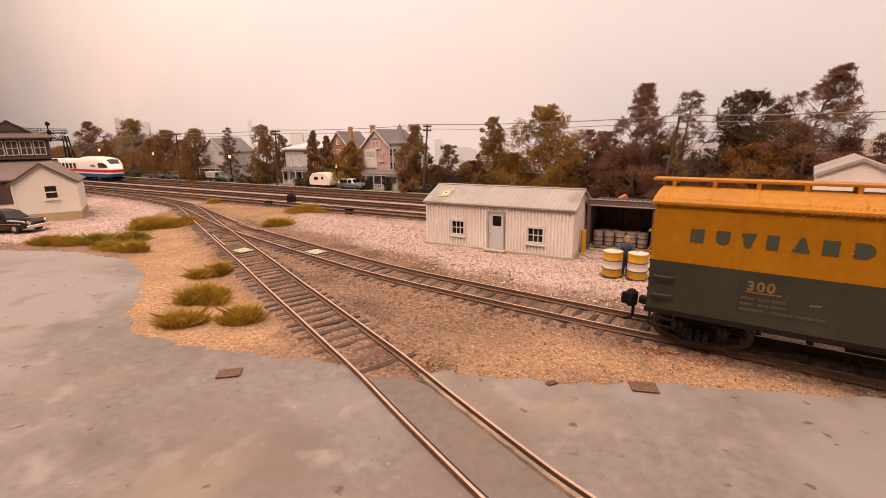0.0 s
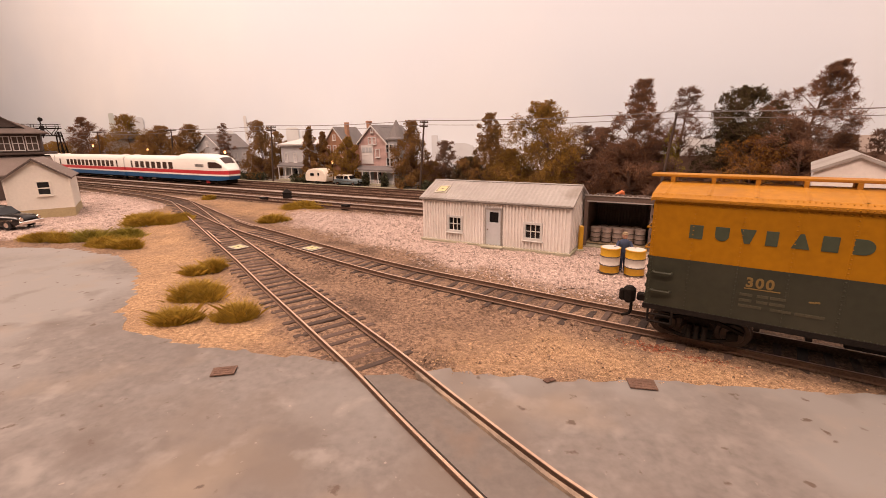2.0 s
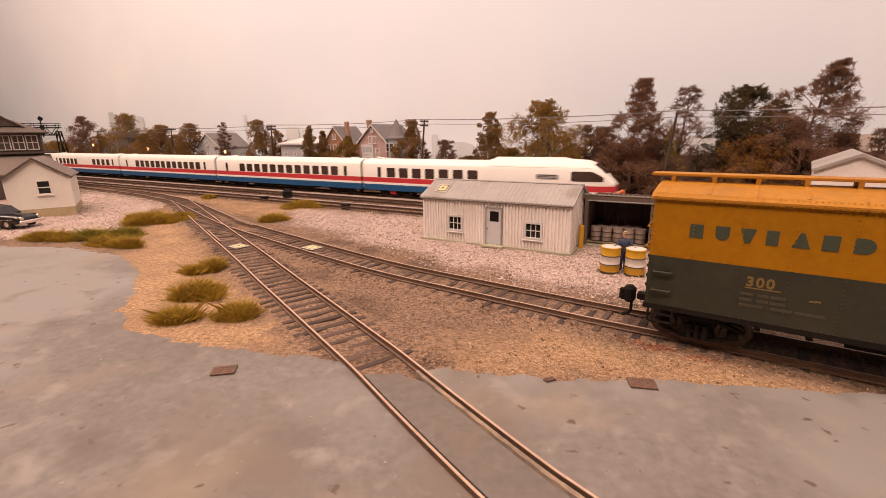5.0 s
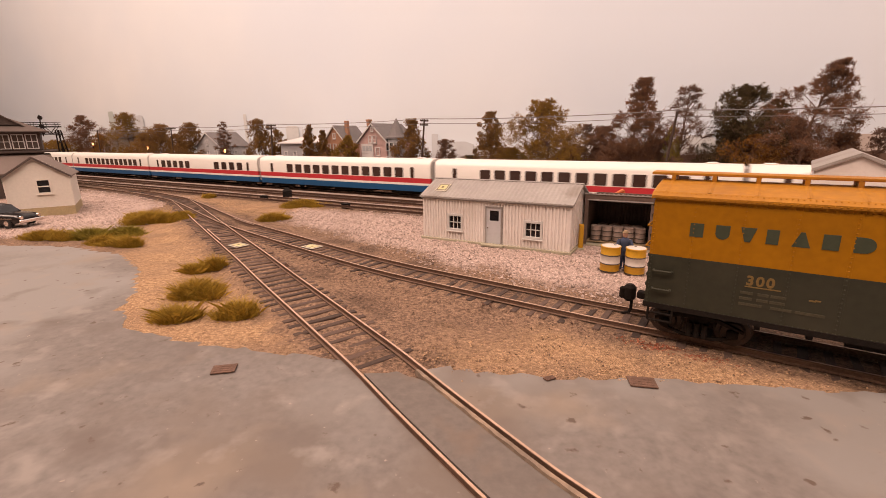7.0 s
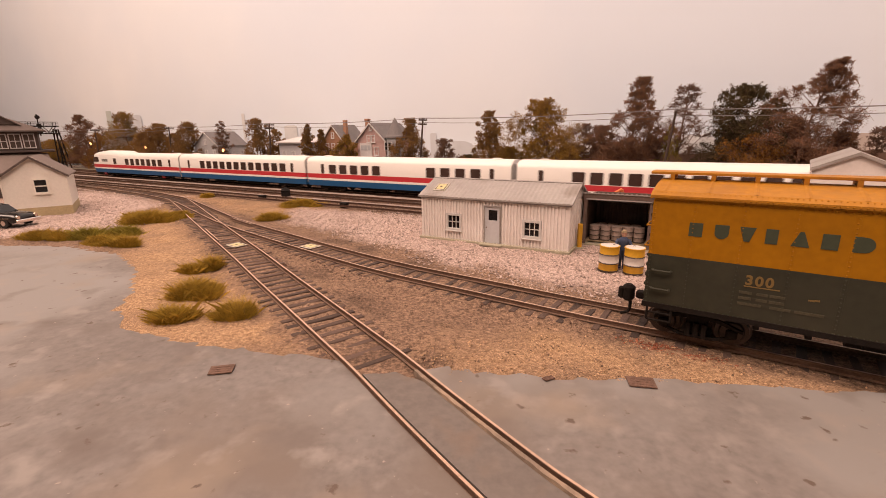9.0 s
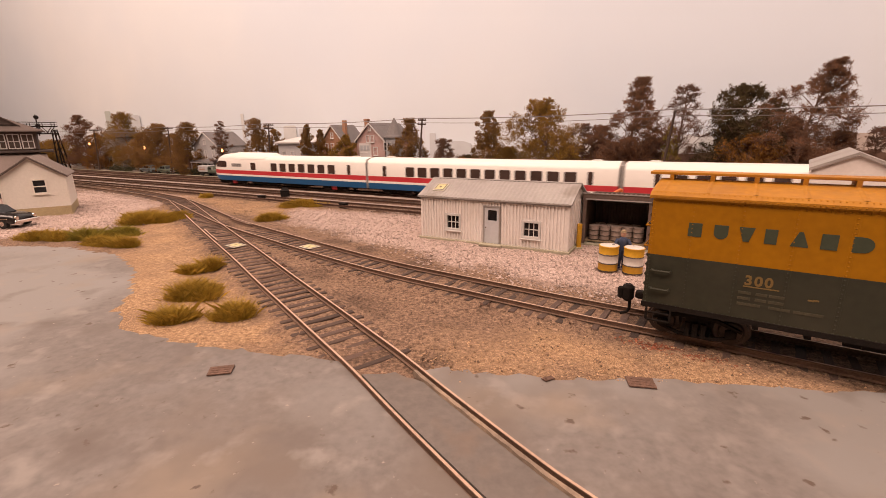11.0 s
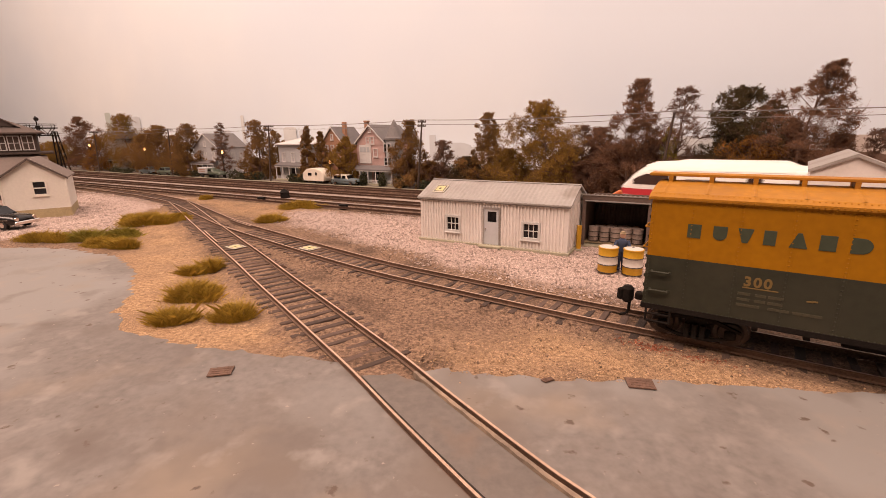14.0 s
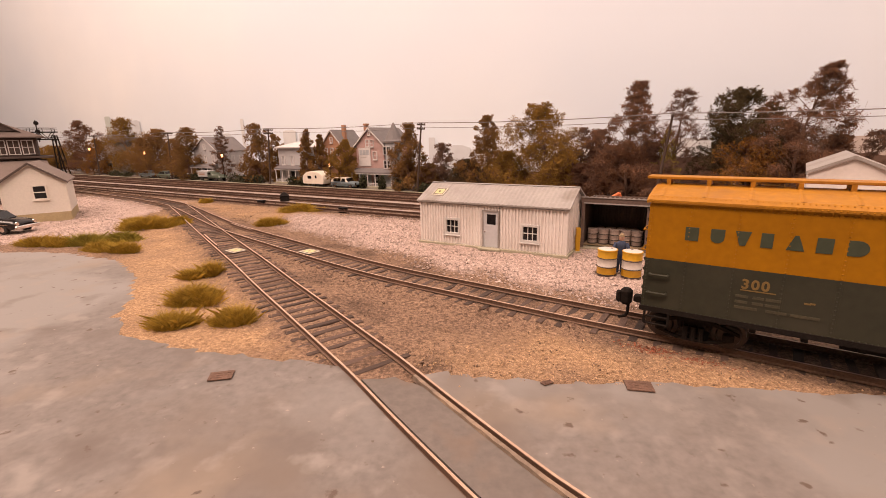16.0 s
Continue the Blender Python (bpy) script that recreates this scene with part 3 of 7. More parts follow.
# ---- boxcar ----
def build_truck(parent, x, name="truck"):
    t = new(name)
    t.parent = parent
    t.matrix_basis = at(x, 0)
    bm = bmesh.new()
    for sx in (-9.6, 9.6):
        for sy in (-8.1, 8.1):
            o = 1 if sy > 0 else -1
            rows = []
            for r, y in ((0.8, 2.5), (3.2, 2.3), (3.6, 1.2), (4.7, 1.3), (4.8, -0.6), (5.4, -0.8), (5.4, -1.4), (4.2, -1.4)):
                rows.append([bm.verts.new((sx + r * math.cos(2 * math.pi * i / 24), sy + o * y, 4.8 + r * math.sin(2 * math.pi * i / 24))) for i in range(24)])
            skin(bm, rows, True)
        tube(bm, (sx, -8, 4.8), (sx, 8, 4.8), 0.9, n=8)
    ob = part("wheelset", bm, M_WHEEL, t, smooth=True)
    for o in (-1, 1):
        bm = bmesh.new()
        slab_xz(bm, [(-12.5, 6.4), (-5.5, 8.9), (5.5, 8.9), (12.5, 6.4), (12.5, 5.6), (5.2, 7.8), (-5.2, 7.8), (-12.5, 5.6)], o * 11.4, o * 12.4)
        slab_xz(bm, [(-11, 4.2), (-4.2, 2.4), (4.2, 2.4), (11, 4.2), (11, 3.6), (4.4, 1.5), (-4.4, 1.5), (-11, 3.6)], o * 11.4, o * 12.4)
        for sx in (-9.6, 9.6):
            soft_box(bm, sx - 1.6, min(o * 11.0, o * 13.0), 3.4, sx + 1.6, max(o * 11.0, o * 13.0), 6.2, 0.5)
        for k in (-2.2, 0, 2.2):
            tube(bm, (k, o * 13.1, 2.2), (k, o * 13.1, 6.8), 0.8, n=8)
        part("sideframe", bm, M_BLACK, t)
    bm = bmesh.new()
    soft_box(bm, -3, -12, 4, 3, 12, 8.6, 0.5)
    part("bolster", bm, M_BLACK, t)


def stencil(name, x0, z0, w, h, y, strokes, mat, parent, label=""):
    """Plain painted marks: strokes are boxes in fractions of the cell."""
    bm = bmesh.new()
    for a, b, c, d in strokes:
        quad_box(bm, x0 + a * w, y - 0.06, z0 + b * h, x0 + c * w, y + 0.1, z0 + d * h)
    return part(name, bm, mat, parent, label)


def text_part(name, body, size, m, mat, parent, label=""):
    cu = bpy.data.curves.new(name, "FONT")
    cu.body, cu.size, cu.extrude, cu.align_x = body, size * U, 0.00006, "LEFT"
    cu.offset, cu.space_character = 0.00013, 1.22
    tmp = bpy.data.objects.new(name, cu)
    me = bpy.data.meshes.new_from_object(tmp)
    bpy.data.objects.remove(tmp)
    me.materials.clear()
    me.materials.append(mat)
    ob = new(name, me)
    ob.parent, ob.matrix_basis = parent, m
    return tagged(ob, label) if label else ob


def build_boxcar():
    th = -0.593
    s0 = -22.6
    c = 166.4
    x, y = math.cos(th) * s0 - math.sin(th) * c, math.sin(th) * s0 + math.cos(th) * c
    car = thing("boxcar", at(x, y, 0, math.degrees(th)), "yellow and dark green riveted steel boxcar standing on the siding", "freight car")
    L, W = 142.0, 17.6
    for nm, z0, z1, mt, lab in (("lower_body", 12.1, 28.8, M_CARGRN, "dark green lower side with faded lettering"), ("upper_body", 28.8, 47.2, M_CARYEL, "deep yellow upper side")):
        bm = bmesh.new()
        quad_box(bm, 0.4, -W, z0, L - 0.4, W, z1)
        part(nm, bm, mt, car, lab)
    # panel seams with rows of rivets, and corner posts
    rows = [0.9, 11.6, 23.9, 35.8, 47.6, 60]
    riv = bmesh.new()
    rivy = bmesh.new()

    def stud(b, px, py, pz, r=0.3):
        v = [b.verts.new((px + r * math.cos(a), py, pz + r * math.sin(a))) for a in (0.5, 1.77, 3.03, 4.28, 5.54)]
        t = b.verts.new((px, py - 0.34, pz))
        for i in range(5):
            b.faces.new((v[i], v[(i + 1) % 5], t))
    for px in rows:
        for dx in (0,):
            z = 13
            while z < 46:
                stud(riv if z < 28.8 else rivy, px + dx, -W - 0.01, z)
                z += 1.25
    for k in range(112):
        stud(riv, 1 + k * 1.25, -W - 0.01, 13.0)
        stud(rivy, 1 + k * 1.25, -W - 0.91, 46.95, 0.27)
        stud(rivy, 1 + k * 1.25, -W + 0.3, 48.15, 0.24)
        stud(rivy, 1 + k * 1.25, -W - 0.01, 45.6)
    part("rivets", riv, M_CARGRN, car)
    part("rivets", rivy, M_CARYEL, car)
    for px in rows:
        for z0, z1, mt in ((12.3, 28.8, M_CARGRN), (28.8, 46, M_CARYEL)):
            bm = bmesh.new()
            soft_box(bm, px - (0.5 if px > 2 else 0.7), -W - 0.05, z0, px + 0.6, -W + 0.1, z1, 0.04)
            part("seam", bm, mt, car)
    # sill
    bm = bmesh.new()
    quad_box(bm, 0, -W - 0.35, 11.2, L, -W + 0.5, 12.8)
    quad_box(bm, 0, W - 0.5, 11.2, L, W + 0.35, 12.8)
    quad_box(bm, 0.2, -3, 8.5, L - 0.2, 3, 12.0)
    quad_box(bm, -0.3, -W, 11.2, 0.5, W, 12.6)
    for k in range(8):
        quad_box(bm, 30 + k * 12, -W + 1, 9.6, 31.5 + k * 12, W - 1, 12.0)
    tube(bm, (52, -6, 8.4), (66, -6, 8.4), 2.6, n=14)
    tube(bm, (75, 8, 8.4), (84, 8, 8.4), 2.2, n=14)
    part("underframe", bm, M_BLACK, car)
    bm = bmesh.new()
    quad_box(bm, 1, -14, 9.8, L - 1, 14, 11.2)
    part("floor_pan", bm, M_BLACK, car)
    # end of the car: ribs
    bm = bmesh.new()
    for z in np.linspace(15, 44, 10):
        tube(bm, (0.2, -W + 2, z), (0.2, W - 2, z), 0.75, n=6)
    part("end_ribs", bm, M_CARGRN, car)
    # roof: overhanging eave, low slope, ribs
    bm = bmesh.new()
    rows_ = []
    sec = [(-W - 0.9, 46.5), (-W - 0.9, 47.4), (-W + 0.9, 48.5), (-9, 49.9), (0, 50.9), (9, 49.9), (W - 0.9, 48.5), (W + 0.9, 47.4), (W + 0.9, 46.5)]
    for px in (-0.7, 0.0, L, L + 0.7):
        k = 0.3 if px in (-0.7, L + 0.7) else 0
        rows_.append([bm.verts.new((px, yy * (1 - 0.01 * k), zz - k)) for yy, zz in sec])
    skin(bm, rows_, True)
    part("roof", bm, M_CARROOF, car, "slightly paler yellow overhanging roof", smooth=False)
    for k in range(13):
        bm = bmesh.new()
        px = 3 + k * 11.4
        rr = [[bm.verts.new((px + d, yy, zz + (0.22 if d == 0 else 0.02))) for yy, zz in sec[2:7]] for d in (-0.7, 0, 0.7)]
        skin(bm, rr, False, closed=False)
        part("roof_rib", bm, M_CARROOF, car)
    # running board on saddles
    for k in range(3):
        bm = bmesh.new()
        y0 = -3.4 + k * 2.35
        soft_box(bm, -3.6, y0, 52.3, L + 3.6, y0 + 2.1, 53.2, 0.15)
        part("running_board", bm, M_CARROOF, car)
    for k in range(13):
        bm = bmesh.new()
        px = 3 + k * 11.4
        quad_box(bm, px - 0.6, -3.8, 49.8, px + 0.6, 3.8, 52.35)
        part("saddle", bm, M_CARROOF, car)
    # grab irons and sill steps near the end
    for z in (17.8, 23.8, 31, 37.5):
        bm = bmesh.new()
        if z < 30:
            tube(bm, (2.0, -W - 1.3, z), (7.2, -W - 1.3, z), 0.42, n=6)
            for px in (2.0, 7.2):
                tube(bm, (px, -W + 0.1, z), (px, -W - 1.3, z), 0.42, n=6)
            part("grab_iron", bm, M_CARGRN, car)
        else:
            tube(bm, (-1.2, -W + 1.5, z), (-1.2, -W + 8, z), 0.3, n=6)
            for py in (-W + 1.5, -W + 8):
                tube(bm, (0.2, py, z), (-1.2, py, z), 0.3, n=6)
            part("grab_iron", bm, M_CARYEL, car)
    bm = bmesh.new()
    for a, b in (((1.5, -W, 12), (1.5, -W, 7)), ((1.5, -W, 7), (8.5, -W, 7)), ((8.5, -W, 7), (8.5, -W, 12)), ((1.5, -W, 9.5), (8.5, -W, 9.5))):
        tube(bm, a, b, 0.4, n=6)
    part("step", bm, M_BLACK, car)
    # coupler
    bm = bmesh.new()
    soft_box(bm, -5, -1.6, 7.4, 2, 1.6, 10.0, 0.4)
    soft_box(bm, -9.6, -3.0, 6.0, -5.5, 1.2, 12.2, 1.0)
    soft_box(bm, -10.8, -3.0, 6.8, -8.8, -1.2, 11.4, 0.6)
    soft_box(bm, -9.4, 0.6, 6.6, -6.4, 3.2, 11.6, 0.9)
    part("coupler", bm, M_BLACK, car)
    bm = bmesh.new()
    pts = [(-6.6, -1.2, 6.4), (-6.6, -1.2, 3.2), (-7.2, -1.4, 1.6), (-9.5, -2.0, 0.9)]
    for a, b in zip(pts, pts[1:]):
        tube(bm, a, b, 0.55, n=8)
    part("trip_pin", bm, M_BLACK, car)
    build_truck(car, 15.6)
    build_truck(car, L - 15.6)
    # plain painted shapes in place of the road's name
    half = lambda n, a0, a1: [(0.5 + 0.5 * math.cos(radians(a0 + (a1 - a0) * k / n)), 0.5 + 0.5 * math.sin(radians(a0 + (a1 - a0) * k / n))) for k in range(n + 1)]
    block = [(0.05, 0), (0.85, 0), (0.85, 1), (0.05, 1)]
    cup = [(0.05, 1), (0.05, 0.4)] + [(0.5 - 0.45 * math.cos(radians(k * 18)), 0.4 - 0.4 * math.sin(radians(k * 18))) for k in range(1, 10)] + [(0.95, 0.4), (0.95, 1)]
    wedge = [(0, 0), (1, 0), (0.62, 1), (0.4, 1)]
    funnel = [(0.32, 0), (0.68, 0), (1, 1), (0, 1)]
    disc = [(0.05, 0), (0.4, 0)] + half(8, -70, 70) + [(0.4, 1), (0.05, 1)]
    for x0, w, shape in ((10.4, 4.4, block), (17.0, 3.9, cup), (23.2, 3.8, funnel), (29.1, 3.5, block), (35.0, 4.0, wedge), (41.1, 4.3, block), (47.3, 4.4, disc)):
        bm = bmesh.new()
        slab_xz(bm, [(x0 + a * w, 35.6 + b * 4.1) for a, b in shape], -W - 0.16, -W + 0.05)
        part("name_block", bm, M_LETTER, car)
    text_part("car_number", "300", 3.9, at(26.3, -W - 0.12, 23.2, 0, 90), M_GOLD, car, "yellow car number 300, underlined")
    stencil("underline", 26.2, 22.5, 8.4, 0.3, -W - 0.1, [(0, 0, 1, 1)], M_GOLD, car)
    for r in range(3):
        stencil("data_line", 25.3, 20.3 - r * 1.7, 11 + (9 if r == 2 else 0), 0.8, -W - 0.1,
                [(0, 0, 0.28, 1), (0.38, 0, 0.62, 1), (0.66, 0, 0.98, 1)], M_FAINT, car)
    stencil("paint_chip", 41.0, 21.0, 2.4, 0.6, -W - 0.1, [(0, 0, 0.6, 0.7), (0.5, 0.3, 1, 1)], M_GOLD, car)


build_boxcar()


# ---- passenger train ----
def nose_top(x):
    """Height of the cab's roof, windscreen and hood at x."""
    return float(np.interp(x, (240, 254, 259, 264.5, 267, 270, 272), (40.8, 39.9, 36.2, 31.0, 27.4, 24.6, 22.0)))


def nose_width(x):
    return 1 - 0.44 * max(0.0, (x - 236) / 36) ** 2.8


def train_body(parent, x0, x1, nose=0, back=0.0):
    """Shell of a coach, with blue, white, red and white bands; nose: length of the sloping cab at the x1 end."""
    W = 16.3
    sec = [(W - 0.6, 6.6), (W, 13.2), (W, 15.6), (W, 20.8), (W - 0.3, 34.0), (W - 2.0, 37.8), (W - 6, 39.8), (0, 40.8)]
    bm = bmesh.new()
    stations = [(x0 - back, 1, 0), (x0 + 0.5, 1, 0), (x1 - nose - 1, 1, 0)]
    if nose:
        stations += [(x, nose_width(x), (x - 232) / 40) for x in (232, 240, 247, 254, 256.5, 259, 261.5, 264.5, 267, 269, 270.8, 272)]
    else:
        stations.append((x1, 1, 0))
    rows = []
    for x, w, k in stations:
        ring = []
        for side in (-1, 1):
            pts = sec if side < 0 else sec[-2::-1]
            for yy, zz in pts:
                lim = 40.8 if k == 0 else nose_top(x)
                z = zz if zz < 21 else 20.8 + (zz - 20.8) * (max(lim, 21.2) - 20.8) / 20.0
                if zz < 7:
                    z = zz + 1.5 * k ** 4
                dx = -2.2 * k * (1 if zz < 7 else 0)
                ring.append(bm.verts.new((x + dx, side * yy * w, z)))
        rows.append(ring)
    n = len(rows[0])
    for a, b in zip(rows, rows[1:]):
        for i in range(n):
            j = (i + 1) % n
            f = bm.faces.new((a[i], a[j], b[j], b[i]))
            k = min(i, n - 2 - i) if i < n - 1 else -1
            f.material_index = {0: 2, 1: 0, 2: 1}.get(k, 0) if k >= 0 else 2
    bm.faces.new(rows[0][::-1]).material_index = 3
    # nose cap follows the bands
    last = rows[-1]
    for i in range(n // 2):
        j = n - 1 - i
        if j - i >= 2:
            vs = [last[i], last[i + 1], last[j - 1], last[j]]
            vs = list(dict.fromkeys(vs))
            f = bm.faces.new(vs)
            f.material_index = {0: 2, 1: 0, 2: 1}.get(i, 0)
    return part("body", bm, [M_TWHITE, M_TRED, M_TBLUE, M_TGREY], parent, smooth=True)


def train_window(parent, x, w, side, z0=21.3, z1=31.6, y=16.32):
    bm = bmesh.new()
    slab_xz(bm, rounded_rect(x - w / 2, z0, x + w / 2, z1, min(0.9, w / 2.2), 2), side * (y - 0.4), side * y)
    return part("window", bm, M_TWIN, parent)


def train_truck(parent, x, red=False):
    t = new("truck")
    t.parent = parent
    t.matrix_basis = at(x, 0)
    bm = bmesh.new()
    for sx in (-14, 14):
        for sy in (-8.4, 8.4):
            tube(bm, (sx, sy - 1.4, 5), (sx, sy + 1.4, 5), 5.0, n=16)
    part("wheels", bm, M_WHEEL, t)
    bm = bmesh.new()
    for o in (-1, 1):
        soft_box(bm, -19, o * 12 - 1.2, 3.4, 19, o * 12 + 1.2, 7.6, 0.6)
    part("sideframe", bm, M_BLACK, t)
    if red:
        for o in (-1, 1):
            bm = bmesh.new()
            soft_box(bm, -4, o * 12.6 - 1.2, 2.2, 4, o * 12.6 + 1.2, 7.6, 0.5)
            part("axle_box", bm, M_REDPART, t, "bright red box on the truck")


def underbody(parent, boxes):
    for a, b in boxes:
        bm = bmesh.new()
        soft_box(bm, a, -13, 3.4, b, 13, 7.2, 0.6)
        part("equipment_box", bm, M_BLACK, parent)


def roof_vents(parent, xs, z=40.4):
    for x in xs:
        bm = bmesh.new()
        soft_box(bm, x - 4, -3.5, z, x + 4, 3.5, z + 1.2, 0.4)
        part("roof_vent", bm, M_TWHITE, parent)


CAR = 268.0


def finish_coach(car):
    train_truck(car, 36)
    train_truck(car, CAR - 36)
    underbody(car, ((80, 120), (128, 185)))
    roof_vents(car, (22, 246))
    for x in (-1.3, CAR - 0.1):
        bm = bmesh.new()
        soft_box(bm, x, -14.2, 9, x + 1.4, 14.2, 38, 0.4)
        part("gangway", bm, M_TGREY, car, "grey rubber gangway between cars")


def build_coach(windows, narrow, label):
    car = thing("passenger_coach", Matrix(), label, "passenger car", "train")
    train_body(car, 0.8, CAR - 1.2)
    for side in (-1, 1):
        for x in windows:
            train_window(car, x, 11.0, side)
        for x in narrow:
            train_window(car, x, 4.6, side, 21.0, 32.2)
    finish_coach(car)
    return car


POWER = 272.0


def build_power(label, back=0.0):
    """Origin at the inner end, nose toward +x."""
    car = thing("power_car", Matrix(), label, "locomotive", "train")
    train_body(car, 0.8, POWER, 40, back)
    for side in (-1, 1):
        for k in range(7):
            train_window(car, 40 + k * 16.6, 11.2, side)
        train_window(car, 24 - back * 0.85, 4.6, side, 21.0, 32.2)
        # cab side window that follows the nose
        bm = bmesh.new()
        rows = []
        for x in (236, 238, 243, 248, 253, 257, 260, 263):
            y = side * (16.3 * nose_width(x) + 0.12)
            top = min(33.2, 20.8 + (34 - 20.8) * (nose_top(x) - 20.8) / 20.0 - 0.2)
            cut = 1.0 if x == 236 else 0.0
            rows.append([bm.verts.new((x, y - side * d, z)) for d, z in ((0.5, 24.6 + cut), (0, 24.6 + cut), (0.1, top - cut), (0.6, top - cut))])
        skin(bm, rows, True)
        part("cab_window", bm, M_TWIN, car)
        bm = bmesh.new()
        slab_xz(bm, rounded_rect(204, 25.5, 225, 30.0, 0.8), side * 15.9, side * 16.38)
        part("emblem", bm, M_TGREY, car, "grey striped emblem panel")
        for k in range(3):
            bm = bmesh.new()
            quad_box(bm, 206, side * 16.38 - 0.03, 26.4 + k * 1.2, 223, side * 16.38 + 0.03, 26.9 + k * 1.2)
            part("emblem_bar", bm, M_GLASS, car)
    train_window(car, 190 - 10, 10.0, 1, 22, 31.6)
    # raised turbine housing on the roof
    bm = bmesh.new()
    rows = []
    for x, h, w in ((152, 0, 12.0), (160, 3.2, 12.5), (226, 3.4, 12.5), (232, 2.2, 12.4), (247, 1.4, 12.2), (253, -0.9, 11.5)):
        rows.append([bm.verts.new((x, yy * w, zz)) for yy, zz in ((-1.24, 36.0), (-1.12, 38.6 + h * 0.5), (-0.75, 40.3 + h * 0.85), (0, 41.0 + h), (0.75, 40.3 + h * 0.85), (1.12, 38.6 + h * 0.5), (1.24, 36.0))])
    skin(bm, rows, True, closed=True)
    part("roof_housing", bm, M_TWHITE, car, smooth=True)
    # windscreen
    bm = bmesh.new()
    rows = []
    for x in (254.6, 256.8, 259, 261.8, 264.3):
        w, t = nose_width(x), nose_top(x)
        edge = 20.8 + 18.9 * (t - 20.8) / 20.0
        rows.append([bm.verts.new((x, yy * w, z + 0.4)) for yy, z in ((-10.2, edge), (-5, (edge + t) / 2), (0, t), (5, (edge + t) / 2), (10.2, edge))])
    skin(bm, rows, False, closed=False)
    part("windscreen", bm, M_TWIN, car)
    for side in (-1, 1):
        bm = bmesh.new()
        tube(bm, (266, side * 4.6, 17.6), (271.9, side * 4.4, 17.6), 1.3, n=12)
        part("headlight", bm, M_TGREY, car)
    train_truck(car, 40, True)
    train_truck(car, 226, True)
    underbody(car, ((85, 130), (140, 190)))
    roof_vents(car, (14,))
    bm = bmesh.new()
    soft_box(bm, -1.3 - back, -14.2, 9, 1 - back, 14.2, 38, 0.4)
    part("gangway", bm, M_TGREY, car)
    bm = bmesh.new()
    soft_box(bm, 246, -11, 1.5, 264, 11, 7.5, 1.5)
    part("plough", bm, M_BLACK, car)
    return car


SEATS = [57.5 + k * 15.4 for k in range(12)]
coach_kind = "white passenger coach with red and blue stripes, dark windows"
coach_a = build_coach(SEATS, (24, 244), coach_kind)
coach_b = copy_thing(coach_a, Matrix())
coach_d = copy_thing(coach_a, Matrix())
cafe_car = build_coach([42 + k * 16.2 for k in range(5)] + [178 + k * 17.2 for k in range(4)], (26, 247), "white cafe coach with blank middle panel and coloured stripes")
power_front = build_power("white wedge-nosed power car leading the striped train")
power_rear = build_power("white wedge-nosed power car trailing the striped train", 13.0)


# ---- yard buildings and clutter ----
M_YEL = material("drum_yellow", (0.54, 0.29, 0.016), 0.45, vary=0.08, scale=120, fine=900, bump=0.03)
M_DRUMW = material("drum_white", (0.60, 0.55, 0.50), 0.45, vary=0.08, scale=120, fine=900, bump=0.03)
M_DRUMG = material("drum_dull_grey", (0.36, 0.28, 0.24), 0.55, metal=0.2, vary=0.2, scale=150, fine=900, bump=0.08)
M_DRUMRIM = material("drum_dark_rim", (0.07, 0.05, 0.04), 0.6, vary=0.2, scale=150, fine=900, bump=0.05)
M_WOOD = material("plain_timber", (0.30, 0.22, 0.13), 0.85, vary=0.2, scale=120, fine=1200, bump=0.3)
M_CARD = material("cream_card", (0.50, 0.45, 0.37), 0.7, vary=0.05, scale=60, fine=500, bump=0.0)
M_CARDIN = material("yellow_card", (0.55, 0.48, 0.25), 0.7, vary=0.05, scale=60, fine=500, bump=0.0)
M_RUST = material("rust_cover", (0.15, 0.085, 0.06), 0.9, vary=0.3, scale=160, fine=1500, bump=0.4)
M_CLAP = material("white_clapboard", (0.72, 0.67, 0.60), 0.75, vary=0.05, scale=30, fine=500, bump=0.05)
M_SHINGLE = material("brown_grey_shingle", (0.165, 0.128, 0.112), 0.9, vary=0.15, scale=100, fine=900, bump=0.3)
M_FOUND = material("tan_foundation", (0.44, 0.35, 0.20), 0.9, vary=0.15, scale=90, fine=900, bump=0.2)
M_TOWER = material("tower_brown", (0.065, 0.045, 0.038), 0.8, vary=0.2, scale=60, fine=600, bump=0.15)
M_TROOF = material("dark_tower_roof", (0.10, 0.075, 0.066), 0.9, vary=0.15, scale=100, fine=900, bump=0.3)
M_CURTAIN = material("pale_window_pane", (0.36, 0.33, 0.31), 0.3, vary=0.3, scale=60, fine=300, bump=0.0)
M_IRON = material("black_iron", (0.016, 0.013, 0.012), 0.85, spec=0.15, vary=0.25, scale=120, fine=900, bump=0.1)
M_CARBLK = material("car_black_paint", (0.012, 0.010, 0.010), 0.15, vary=0.1, scale=40, fine=300, bump=0.0)
M_CHROME = material("chrome", (0.75, 0.70, 0.66), 0.12, metal=1.0, vary=0.05, scale=60, fine=300, bump=0.0)
M_TYRE = material("tyre_rubber", (0.02, 0.018, 0.017), 0.9, vary=0.2, scale=200, fine=900, bump=0.1)
M_CLOTH = material("figurine_blue", (0.045, 0.06, 0.11), 0.85, vary=0.15, scale=300, fine=1500, bump=0.1)
M_SKIN = material("figurine_tan", (0.48, 0.27, 0.19), 0.7, vary=0.1, scale=300, fine=1500, bump=0.05)
M_ORANGE = material("orange_paint", (0.60, 0.16, 0.05), 0.6, vary=0.15, scale=200, fine=900, bump=0.05)


